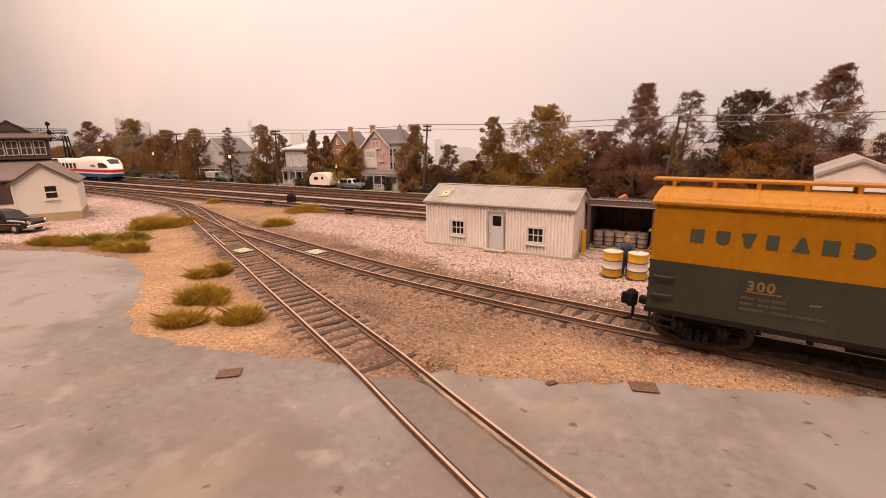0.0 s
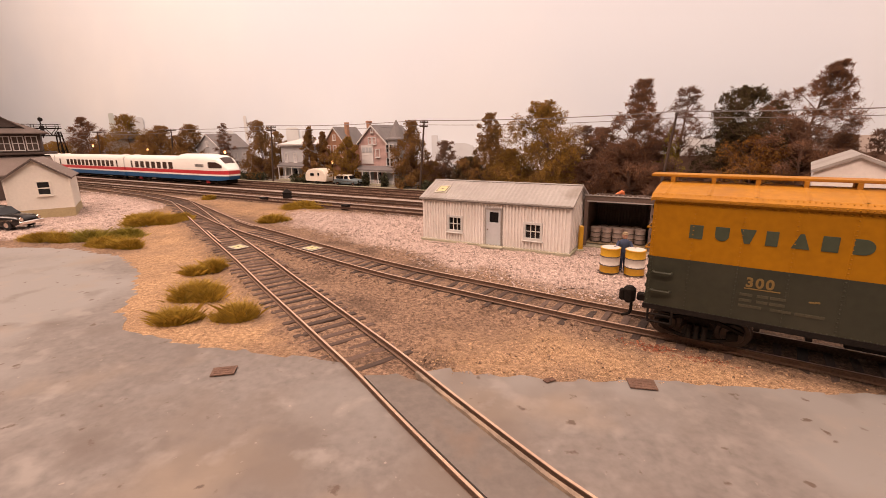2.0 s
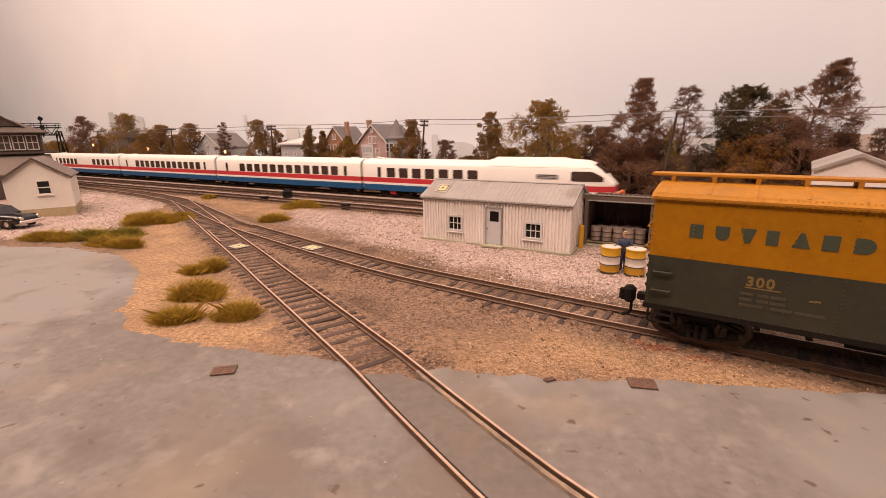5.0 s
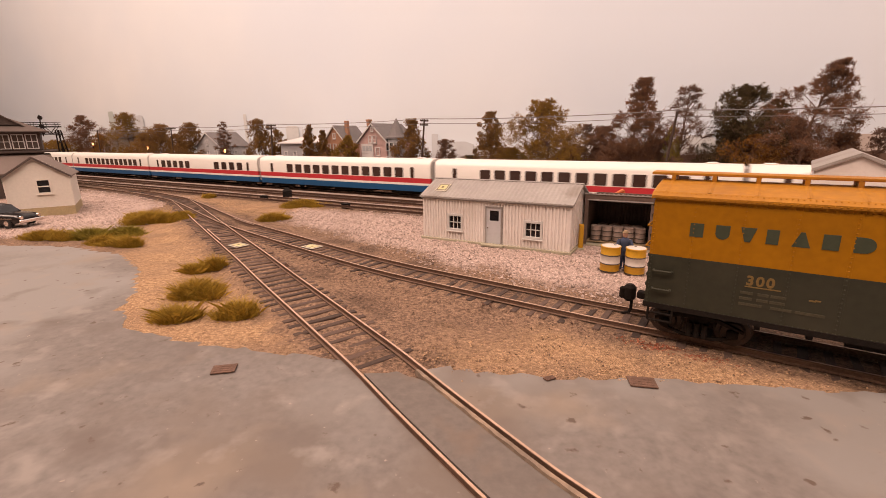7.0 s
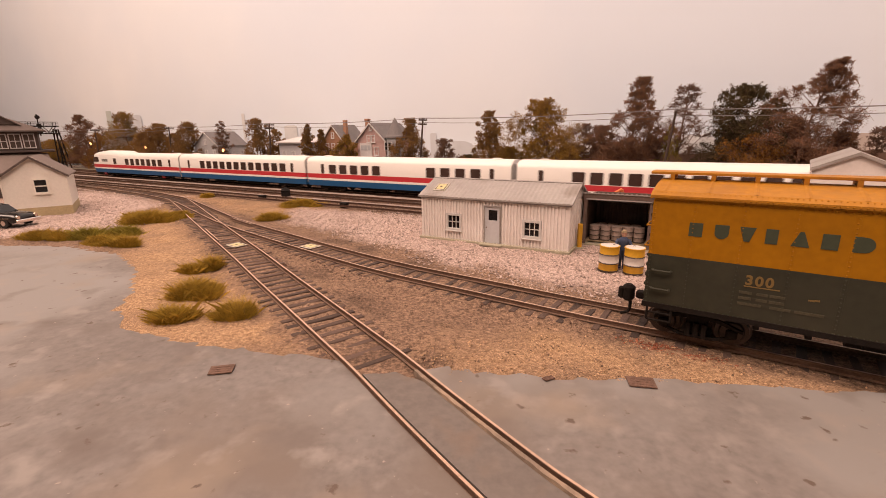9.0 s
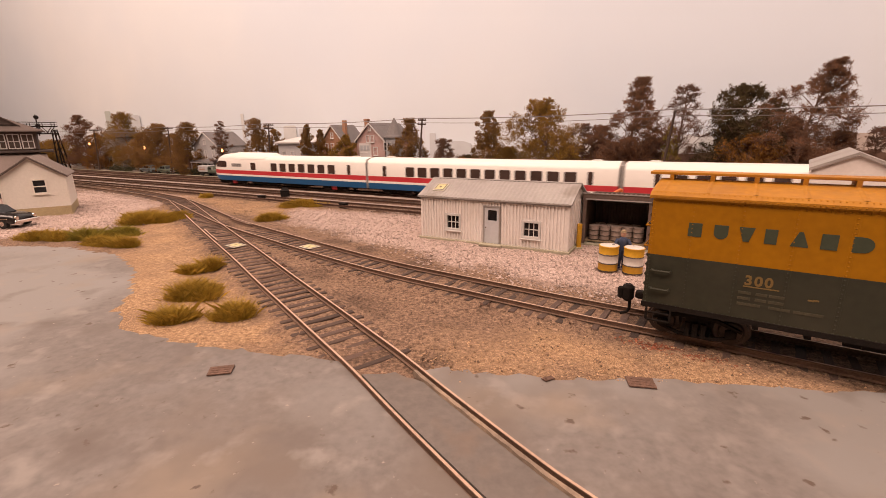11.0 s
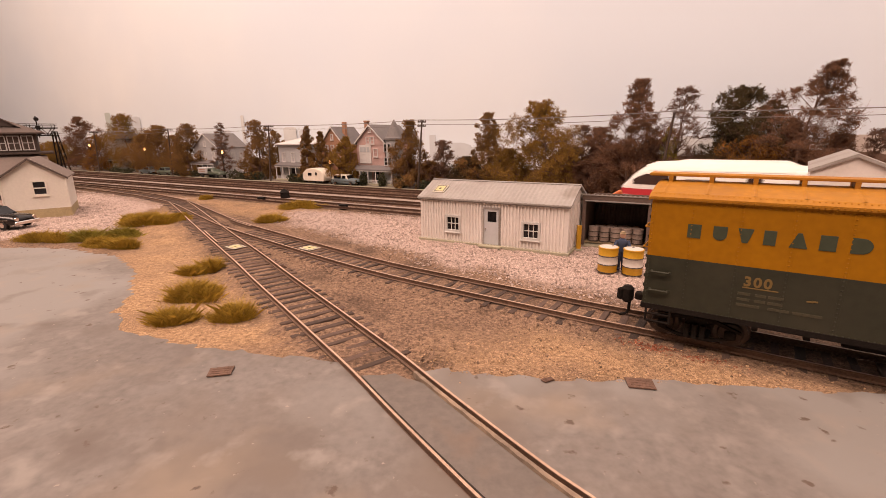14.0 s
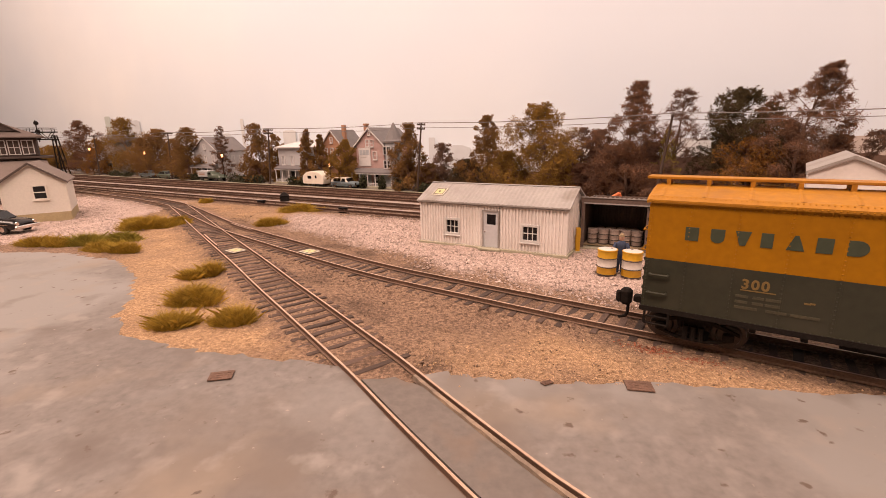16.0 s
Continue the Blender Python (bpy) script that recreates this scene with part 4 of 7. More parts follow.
def corrugated(bm, x0, x1, z0, z1, y, pitch, depth, holes=(), mi=0, top=None):
    """A sheet of upright flutes in the x-z plane, facing -y, with rectangular openings."""
    flutes = {round(x0 + pitch * (k + f), 4) for k in range(int((x1 - x0) / pitch)) for f in (0, 0.12, 0.5, 0.62)}
    xs = sorted(flutes | {x0, x1} | {h[i] for h in holes for i in (0, 2)})
    zs = sorted({z0, z1} | {h[i] for h in holes for i in (1, 3)})
    off = lambda x: y - depth * (1 if 0.11 < ((x - x0) / pitch) % 1.0 < 0.51 else 0)
    V = {}
    for i, x in enumerate(xs):
        for k, z in enumerate(zs):
            V[i, k] = bm.verts.new((x, off(x), z))
    for i in range(len(xs) - 1):
        for k in range(len(zs) - 1):
            cx, cz = (xs[i] + xs[i + 1]) / 2, (zs[k] + zs[k + 1]) / 2
            if not any(h[0] < cx < h[2] and h[1] < cz < h[3] for h in holes):
                bm.faces.new((V[i, k], V[i + 1, k], V[i + 1, k + 1], V[i, k + 1])).material_index = mi


def window_unit(parent, x0, z0, x1, z1, y, cols, rws, frame_mat, name="window", fw=1.2, glass=None, bar=0.45, sill=True):
    """A framed window set into a wall that faces -y."""
    bm = bmesh.new()
    for a, b, c, d in ((x0 - fw, z0 - fw, x0, z1 + fw), (x1, z0 - fw, x1 + fw, z1 + fw), (x0, z1, x1, z1 + fw), (x0, z0 - fw, x1, z0)):
        soft_box(bm, a, y - 0.7, b, c, y + 1.0, d, 0.12)
    w = part(name, bm, frame_mat, parent)
    bm = bmesh.new()
    quad_box(bm, x0, y + 0.7, z0, x1, y + 1.0, z1)
    part("pane", bm, glass or M_GLASS, w)
    bm = bmesh.new()
    for k in range(1, cols):
        x = x0 + (x1 - x0) * k / cols
        quad_box(bm, x - bar / 2, y + 0.15, z0, x + bar / 2, y + 0.72, z1)
    for k in range(1, rws):
        z = z0 + (z1 - z0) * k / rws
        quad_box(bm, x0, y + 0.1, z - bar / 2, x1, y + 0.7, z + bar / 2)
    if cols > 1 or rws > 1:
        part("glazing_bars", bm, frame_mat, w)
    if sill:
        bm = bmesh.new()
        soft_box(bm, x0 - fw - 0.5, y - 1.4, z0 - fw - 0.7, x1 + fw + 0.5, y + 0.3, z0 - fw, 0.15)
        part("sill", bm, frame_mat, w)
    return w


SHED = at(-14.29, 303.26, -3.2, math.degrees(-0.516))


def build_shed():
    sh = thing("metal_shed", SHED, "white corrugated metal yard shed with grey roof, standing on gravel", "shed")
    L, W, H = 100.3, 40.0, 28.8
    holes = [(20.3, 8.3, 28.9, 16.6), (47.2, 1.0, 57.2, 24.0), (73.6, 7.9, 82.6, 16.2)]
    bm = bmesh.new()
    corrugated(bm, 0, L, 0.6, H, 0.2, 2.1, 0.85, holes)
    part("front_wall", bm, M_SHEDW, sh)
    bm = bmesh.new()
    quad_box(bm, 0.3, W - 0.5, 0.6, L - 0.3, W, H)
    part("back_wall", bm, M_SHEDW, sh)
    for x in (0.0, L - 0.6):
        bm = bmesh.new()
        a = [bm.verts.new((x, yy, zz)) for yy, zz in ((0.3, 0.6), (W, 0.6), (W, H), (W / 2, H + 9.2), (0.3, H))]
        b = [bm.verts.new((x + 0.6, yy, zz)) for yy, zz in ((0.3, 0.6), (W, 0.6), (W, H), (W / 2, H + 9.2), (0.3, H))]
        skin(bm, [a, b], True)
        part("end_wall", bm, M_SHEDW, sh)
    for k in range(10):
        bm = bmesh.new()
        soft_box(bm, L, 1.5 + k * 4, 1.0, L + 0.4, 2.7 + k * 4, H - 0.5, 0.1)
        part("end_rib", bm, M_SHEDW, sh)
    for x in (-0.35, L - 0.55):
        bm = bmesh.new()
        soft_box(bm, x, -0.6, 0.6, x + 0.95, 0.5, H, 0.1)
        part("corner_trim", bm, M_SHEDW, sh)
    # two fluted roof slopes
    for sgn in (-1, 1):
        bm = bmesh.new()
        n = 150
        ys = (-2.2, W / 2) if sgn < 0 else (W / 2, W + 2.2)
        zs = (H + 0.2, H + 10.0) if sgn < 0 else (H + 10.0, H + 0.2)
        lo, hi = [], []
        for i in range(n + 1):
            x = -1.8 + (L + 3.8) * i / n
            d = 0.28 if (i // 2) % 2 else 0.0
            lo.append(((x, ys[0], zs[0] + d), (x, ys[1], zs[1] + d)))
        rows = [[bm.verts.new(a), bm.verts.new(b)] for a, b in lo]
        skin(bm, rows, False, closed=False)
        under = [[bm.verts.new((a[0], a[1], a[2] - 1.0)), bm.verts.new((b[0], b[1], b[2] - 1.0))] for a, b in (lo[0], lo[-1])]
        skin(bm, under, False, closed=False)
        e = 0 if sgn < 0 else 1
        bm.faces.new([r[e] for r in rows] + [under[1][e], under[0][e]])
        for r, u in ((rows[0], under[0]), (rows[-1], under[1])):
            bm.faces.new((r[0], r[1], u[1], u[0]))
        part("roof_slope", bm, M_SHEDR, sh)
    bm = bmesh.new()
    soft_box(bm, -1.8, W / 2 - 1.1, H + 9.7, L + 2, W / 2 + 1.1, H + 10.5, 0.3)
    part("ridge_cap", bm, M_SHEDR, sh)
    bm = bmesh.new()
    quad_box(bm, -1.2, -1.6, H - 1.4, L + 1.2, -1.0, H + 0.1)
    part("fascia", bm, M_SHEDR, sh)
    bm = bmesh.new()
    soft_box(bm, -2, -1.8, -1.2, L + 1.5, W + 1, 0.8, 0.3)
    part("footing", bm, M_CONC, sh)
    for h in (holes[0], holes[2]):
        window_unit(sh, h[0], h[1], h[2], h[3], -0.4, 3, 2, M_TRIM, fw=1.5)
    # door with a dark pane in the upper half
    bm = bmesh.new()
    x0, z0, x1, z1 = holes[1]
    for a, b, c, d in ((x0 - 0.9, z0, x0, z1 + 1), (x1, z0, x1 + 0.9, z1 + 1), (x0, z1, x1, z1 + 1)):
        soft_box(bm, a, -1.1, b, c, 0.6, d, 0.1)
    part("door_frame", bm, M_SHEDR, sh)
    bm = bmesh.new()
    quad_box(bm, x0, -0.5, z0, x1, 0.1, 15.6)
    quad_box(bm, x0, -0.5, 15.6, x0 + 2.3, 0.1, z1)
    quad_box(bm, x1 - 1.6, -0.5, 15.6, x1, 0.1, z1)
    quad_box(bm, x0 + 2.3, -0.5, 22.2, x1 - 1.6, 0.1, z1)
    door = part("door", bm, M_DOOR, sh, "pale grey door with a dark upper pane")
    bm = bmesh.new()
    quad_box(bm, x0 + 2.3, -0.15, 15.6, x1 - 1.6, 0.05, 22.2)
    part("pane", bm, M_GLASS, door)
    bm = bmesh.new()
    tube(bm, (x0 + 1.1, -0.4, 11), (x0 + 1.1, -1.1, 11), 0.4, n=8)
    part("knob", bm, M_CHROME, door)
    bm = bmesh.new()
    soft_box(bm, x0 - 2.5, -4.5, -0.6, x1 + 2.5, -1.5, 0.7, 0.2)
    part("doorstep", bm, M_CONC, sh)


build_shed()


def build_lean_to():
    lt = thing("open_lean_to", SHED, "dark brown open-fronted lean-to storing drums beside the white shed", "shed")
    x0, x1, d0, d1 = 102.2, 142.0, 27.0, 64.0
    for nm, b in (("side_wall", (x0, d0, 0.3, x0 + 1.2, d1, 29)), ("side_wall", (x1 - 1.2, d0, 0.3, x1, d1, 29)), ("floor_slab", (x0, d0 - 1, -1, x1, d1, 0.4))):
        bm = bmesh.new()
        quad_box(bm, *b)
        part(nm, bm, M_CONC if nm == "floor_slab" else M_DARKSHED, lt)
    bm = bmesh.new()
    corrugated(bm, x0 + 1.2, x1 - 1.2, 0.4, 29, d1 - 1, 1.8, 0.5)
    quad_box(bm, x0, d1 - 0.9, 0.3, x1, d1, 29)
    part("back_wall", bm, M_DARKSHED, lt)
    for x in (x0, x1 - 2.2):
        bm = bmesh.new()
        soft_box(bm, x, d0 - 0.7, 0.4, x + 2.2, d0 + 0.3, 30, 0.2)
        part("post", bm, M_DARKSHED, lt)
    bm = bmesh.new()
    soft_box(bm, x0 - 0.5, d0 - 1.2, 29.2, x1 + 1.5, d0 - 0.2, 32.6, 0.2)
    part("fascia", bm, M_DARKSHED, lt)
    bm = bmesh.new()
    quad_box(bm, x0 + 1.5, d0 - 1.5, 28.5, x1 - 1, d0 - 1.1, 29.2)
    part("door_rail", bm, M_SHEDR, lt)
    bm = bmesh.new()
    n = 64
    rows = []
    for i in range(n + 1):
        x = x0 - 1 + (x1 - x0 + 3) * i / n
        d = 0.5 if (i // 2) % 2 else 0
        rows.append([bm.verts.new((x, d0 - 1.8, 32.7 + d)), bm.verts.new((x, d1 + 1, 22.5 + d)), bm.verts.new((x, d1 + 1, 21.8)), bm.verts.new((x, d0 - 1.8, 32.2))])
    skin(bm, rows, True)
    part("roof", bm, M_SHEDR, lt)


build_lean_to()


def shed_xy(s, d):
    c, si = math.cos(-0.516), math.sin(-0.516)
    return -14.29 + c * s - si * d, 303.26 + si * s + c * d


def build_drum(r, h, mats, label, m, group, stripes):
    d = thing("oil_drum", m, label, "drum", group)
    bm = bmesh.new()
    k = h / 3
    prof = [(r * 0.94, 0.25, 0), (r * 1.03, 0.25, 2), (r * 1.03, 0.75, 2), (r, 0.8, 0), (r, k - 0.3, 2), (r * 1.05, k, 2), (r, k + 0.3, 1), (r, 2 * k - 0.3, 2), (r * 1.05, 2 * k, 2), (r, 2 * k + 0.3, 0),
            (r, h - 0.7, 0), (r * 1.04, h - 0.65, 0), (r * 1.04, h - 0.1, 0), (r * 0.95, h, 1)]
    lathe(bm, prof, 24)
    part("shell", bm, mats, d, smooth=True)
    bm = bmesh.new()
    lathe(bm, [(r * 0.93, h - 0.5), (r * 0.93, h - 0.25)], 20)
    lid = part("lid", bm, mats[1], d)
    bm = bmesh.new()
    lathe(bm, [(r * 0.14, h - 0.3), (r * 0.14, h + 0.1)], 8, r * 0.55, 0)
    part("bung", bm, M_DRUMRIM, lid)
    return d


drum_a = build_drum(4.8, 13.4, [M_YEL, M_DRUMW, M_DRUMRIM], "yellow and white banded oil drum standing on gravel", at(84.6, 220.0, -3.4, 20), "banded drums", True)
copy_thing(drum_a, at(95.2, 214.6, -3.4, 75))
gd = None
for s, d, z in ((108.3, 35, 0), (114.9, 35.5, 0), (121.5, 36, 0), (128, 36.5, 0), (134.4, 37, 0), (111, 42, 0), (118, 42.5, 0), (125, 43, 0), (131.5, 43, 0)):
    x, y = shed_xy(s, d)
    m = at(x, y, 1.0 - 2.4, s * 37)
    if gd is None:
        gd = build_drum(3.1, 9.6, [M_DRUMG, M_DRUMG, M_DRUMRIM], "dull grey-brown oil drum on a timber pallet", m, "stored drums", False)
    else:
        copy_thing(gd, m)


def build_pallet():
    x, y = shed_xy(121, 38.6)
    p = thing("pallet", at(x, y, -2.8, math.degrees(-0.516)), "low timber pallet under the grey drums", "pallet")
    for k in range(6):
        bm = bmesh.new()
        soft_box(bm, -18.2, -7.5 + k * 2.7, 0.7, 17.8, -5.4 + k * 2.7, 1.4, 0.15)
        part("board", bm, M_WOOD, p)
    for k in (-17.5, -1, 15.5):
        bm = bmesh.new()
        quad_box(bm, k, -7.3, 0, k + 1.6, 8, 0.7)
        part("runner", bm, M_WOOD, p)


build_pallet()


def build_figurine():
    """A painted toy worker that leans on a drum; one plain mesh."""
    bm = bmesh.new()
    for sx in (-1.1, 1.1):
        tube(bm, (sx * 1.1, 0.3, 0), (sx, 0, 5), 0.9, 1.1, 8, 0)
        tube(bm, (sx, 0, 5), (sx * 0.8, 0, 10), 1.1, 1.4, 8, 0)
        soft_box(bm, sx * 1.1 - 0.8, -1.6, -0.2, sx * 1.1 + 0.8, 1.1, 0.9, 0.3, 0)
    rows = []
    for z, w, d in ((9.4, 2.1, 1.5), (11, 2.2, 1.5), (13.5, 2.5, 1.6), (15.4, 2.7, 1.5), (16.3, 1.6, 1.1), (16.9, 0.7, 0.7)):
        rows.append([bm.verts.new((w * math.cos(a), d * math.sin(a) - 0.1 * (z - 9), z)) for a in [2 * math.pi * i / 12 for i in range(12)]])
    skin(bm, rows, True, 0)
    for sx, e, h in ((-1, (-3.6, -1.6, 12.3), (-4.6, -3.6, 11.2)), (1, (4.0, -1.8, 12.2), (6.2, -3.6, 10.4))):
        tube(bm, (sx * 2.4, -0.6, 15.5), e, 0.95, 0.8, 8, 0)
        tube(bm, e, h, 0.75, 0.6, 8, 1)
    lathe(bm, [(0.5, 16.6), (1.1, 17.2), (1.35, 18.2), (1.25, 19.2), (0.8, 19.8), (0.2, 20.0)], 12, 0, -0.8, 1)
    lathe(bm, [(1.6, 19.2), (1.6, 19.4), (1.25, 19.5), (1.1, 20.2), (0.6, 20.5)], 12, 0, -0.9, 2)
    ob = part("figurine", bm, [M_CLOTH, M_SKIN, M_WOOD], None, smooth=True, at=at(92.8, 223.5, -3.3, -22))
    tagged(ob, "small painted toy worker leaning over a banded drum", "figurine")


build_figurine()


def build_small_yard_things():
    x, y = shed_xy(103.2, 16)
    b = thing("bollard", at(x, y, -3.3), "bright yellow square bollard at the shed corner", "bollard")
    bm = bmesh.new()
    soft_box(bm, -1.3, -1.3, 0, 1.3, 1.3, 15.0, 0.3)
    part("post", bm, M_YEL, b)
    bm = bmesh.new()
    soft_box(bm, -2.4, -2.4, -0.8, 2.4, 2.4, 0.5, 0.3)
    part("base", bm, M_CONC, b)
    # cream cards lying on the track and on the shed roof
    for (cx, cy, cz, rz, rx), lab in (((-134.5, 280.7, -2.1, -37, 0), "cream printed card lying across the turnout rails"), ((-84.6, 274.2, -2.1, -38, 0), "cream printed card lying across the siding rails")):
        c = thing("card", at(cx, cy, cz, rz, rx), lab, "card", "cards")
        bm = bmesh.new()
        soft_box(bm, -5.6, -4.4, 0, 5.6, 4.4, 0.3, 0.1)
        part("sheet", bm, M_CARD, c)
        bm = bmesh.new()
        quad_box(bm, -4.0, -2.9, 0.25, 4.0, 2.9, 0.36)
        part("panel", bm, M_CARDIN, c)
        bm = bmesh.new()
        quad_box(bm, -0.8, -0.8, 0.3, 0.6, 0.7, 0.42)
        part("mark", bm, M_IRON, c)
        bm = bmesh.new()
        for a, b, d, e in ((-4.4, -3.3, 4.4, -2.9), (-4.4, 2.9, 4.4, 3.3), (-4.4, -2.9, -4.0, 2.9), (4.0, -2.9, 4.4, 2.9)):
            quad_box(bm, a, b, 0.25, d, e, 0.38)
        part("border", bm, M_DRUMRIM, c)
    x, y = shed_xy(11, 8)
    c = thing("card", at(x, y, 30.45, math.degrees(-0.516), 24.4), "cream printed card lying on the shed roof", "card", "cards")
    bm = bmesh.new()
    soft_box(bm, -4.4, -4.6, 0.0, 4.4, 4.6, 0.6, 0.1)
    part("sheet", bm, M_CARD, c)
    bm = bmesh.new()
    quad_box(bm, -3.0, -3.1, 0.55, 3.0, 3.1, 0.68)
    part("panel", bm, M_CARDIN, c)
    bm = bmesh.new()
    for a, b, d, e in ((-3.6, -3.7, 3.6, -3.1), (-3.6, 3.1, 3.6, 3.7), (-3.6, -3.1, -3.0, 3.1), (3.0, -3.1, 3.6, 3.1)):
        quad_box(bm, a, b, 0.55, d, e, 0.7)
    part("border", bm, M_DRUMRIM, c)
    bm = bmesh.new()
    quad_box(bm, -0.8, -0.8, 0.62, 0.6, 0.7, 0.75)
    part("mark", bm, M_IRON, c)
    # rusty covers set in the road
    for cx, cy, rz, w, d, lab in ((-67, 120, 8, 7.2, 5.2, "rusty square cover set in the grey road"), (54, 110, -14, 7.6, 5.4, "rusty worn cover set in the grey road"), (29, 112.6, 20, 3.6, 2.0, "small rust stain plate on the road")):
        c = thing("road_cover", at(cx, cy, -0.95, rz), lab, "cover", "road covers")
        bm = bmesh.new()
        prism(bm, [(-w / 2 + .5, -d / 2), (w / 2, -d / 2 + .3), (w / 2 - .3, d / 2), (-w / 2, d / 2 - .4)], -0.2, 0.14)
        part("plate", bm, M_RUST, c)
        bm = bmesh.new()
        for k in range(3):
            quad_box(bm, -w * 0.35, -d * 0.3 + k * d * 0.25, 0.12, w * 0.35, -d * 0.3 + k * d * 0.25 + 0.35, 0.24)
        part("ribs", bm, M_RUST, c)
    # trackside boxes
    c = thing("signal_box", at(-182, 515, -3, 20), "black pointed trackside box beside the main line", "box")
    bm = bmesh.new()
    rows = [[bm.verts.new((sx * w, sy * w, z)) for sx, sy in ((-1, -1), (1, -1), (1, 1), (-1, 1))] for z, w in ((0, 5), (7, 4.8), (7.6, 5.2), (10.5, 2.2), (11.6, 0.8))]
    skin(bm, rows, True)
    part("cabinet", bm, M_IRON, c)
    bm = bmesh.new()
    quad_box(bm, -3.4, -5.35, 1.4, 3.4, -4.9, 6.4)
    part("lid", bm, M_IRON, c)
    for cx, cy in ((-97, 433), (-203, 499)):
        c = thing("relay_box", at(cx, cy, -3.2, -30), "small black relay box beside the track", "box", "relay boxes")
        bm = bmesh.new()
        soft_box(bm, -4, -2.6, 0, 4, 2.6, 4.4, 0.4)
        part("case", bm, M_IRON, c)
        bm = bmesh.new()
        soft_box(bm, -4.4, -3, 4.3, 4.4, 3, 5.0, 0.2)
        part("lid", bm, M_IRON, c)
    # orange toy machine half hidden behind the shed
    x, y = shed_xy(119, 88)
    c = thing("orange_excavator", at(x, y, -3, 10), "small orange excavator half hidden behind the shed", "excavator")
    bm = bmesh.new()
    soft_box(bm, -11, -7, 5, 9, 7, 14, 1)
    soft_box(bm, -4, -6, 14, 5, 2, 20, 1)
    part("cab", bm, M_ORANGE, c)
    bm = bmesh.new()
    for y0 in (-8, 4):
        soft_box(bm, -13, y0, 0, 12, y0 + 4, 5, 1.5)
    part("tracks", bm, M_IRON, c)
    bm = bmesh.new()
    tube(bm, (3, 4, 12), (-2, 4, 27.5), 1.6, 1.3, 8)
    tube(bm, (-2, 4, 27.5), (-14, 4, 22), 1.3, 1.0, 8)
    part("boom", bm, M_ORANGE, c)
    bm = bmesh.new()
    soft_box(bm, -17, 1.5, 16, -12.5, 6.5, 22, 0.8)
    part("bucket", bm, M_ORANGE, c)


build_small_yard_things()


# ---- clapboard building, tower and signal bridge ----
def clapboards(bm, x0, x1, z0, z1, y, pitch, gable=None, holes=(), mi=0):
    """Overlapping boards on a wall that faces -y; gable: peak height over the middle."""
    z = z0
    top = gable or z1
    while z < top - 0.01:
        zz = min(z + pitch, top)
        spans = []
        if z >= z1 - 0.01 and gable:
            k = (gable - z) / (gable - z1)
            c, h = (x0 + x1) / 2, (x1 - x0) / 2 * max(k, 0.01)
            spans = [(c - h, c + h)]
        else:
            spans = [(x0, x1)]
        for hx0, hz0, hx1, hz1 in holes:
            if hz0 < zz - 0.01 and hz1 > z + 0.01:
                spans = [q for a, b in spans for q in ((a, min(b, hx0)), (max(a, hx1), b)) if q[1] - q[0] > 0.05]
        for a, b in spans:
            v = [bm.verts.new(p) for p in ((a, y - 0.25, z), (b, y - 0.25, z), (b, y, zz), (a, y, zz), (a, y, z), (b, y, z))]
            bm.faces.new((v[0], v[1], v[2], v[3])).material_index = mi
            bm.faces.new((v[4], v[5], v[1], v[0])).material_index = mi
        z = zz


def gable_roof(parent, x0, x1, y0, y1, ze, zr, mat, over=2.5, thick=1.2, name="roof_slope", trim=None):
    """Two roof slabs with the ridge along y."""
    c = (x0 + x1) / 2
    slope = (zr - ze) / (c - x0)
    for sgn in (-1, 1):
        e = c + sgn * ((x1 - x0) / 2 + over)
        ez = ze - slope * over
        bm = bmesh.new()
        a = [bm.verts.new((x, y0 - over, z)) for x, z in ((e, ez), (c, zr), (c, zr + thick), (e, ez + thick))]
        b = [bm.verts.new((x, y1 + over, z)) for x, z in ((e, ez), (c, zr), (c, zr + thick), (e, ez + thick))]
        skin(bm, [a, b], True)
        part(name, bm, mat, parent)
        if trim:
            bm = bmesh.new()
            a = [bm.verts.new((x, y0 - over - 0.5, z)) for x, z in ((e, ez - 0.9), (c, zr - 0.9), (c, zr + thick + 0.1), (e, ez + thick + 0.1))]
            b = [bm.verts.new((x, y0 - over + 0.02, z)) for x, z in ((e, ez - 0.9), (c, zr - 0.9), (c, zr + thick + 0.1), (e, ez + thick + 0.1))]
            skin(bm, [a, b], True)
            part("barge_board", bm, trim, parent)


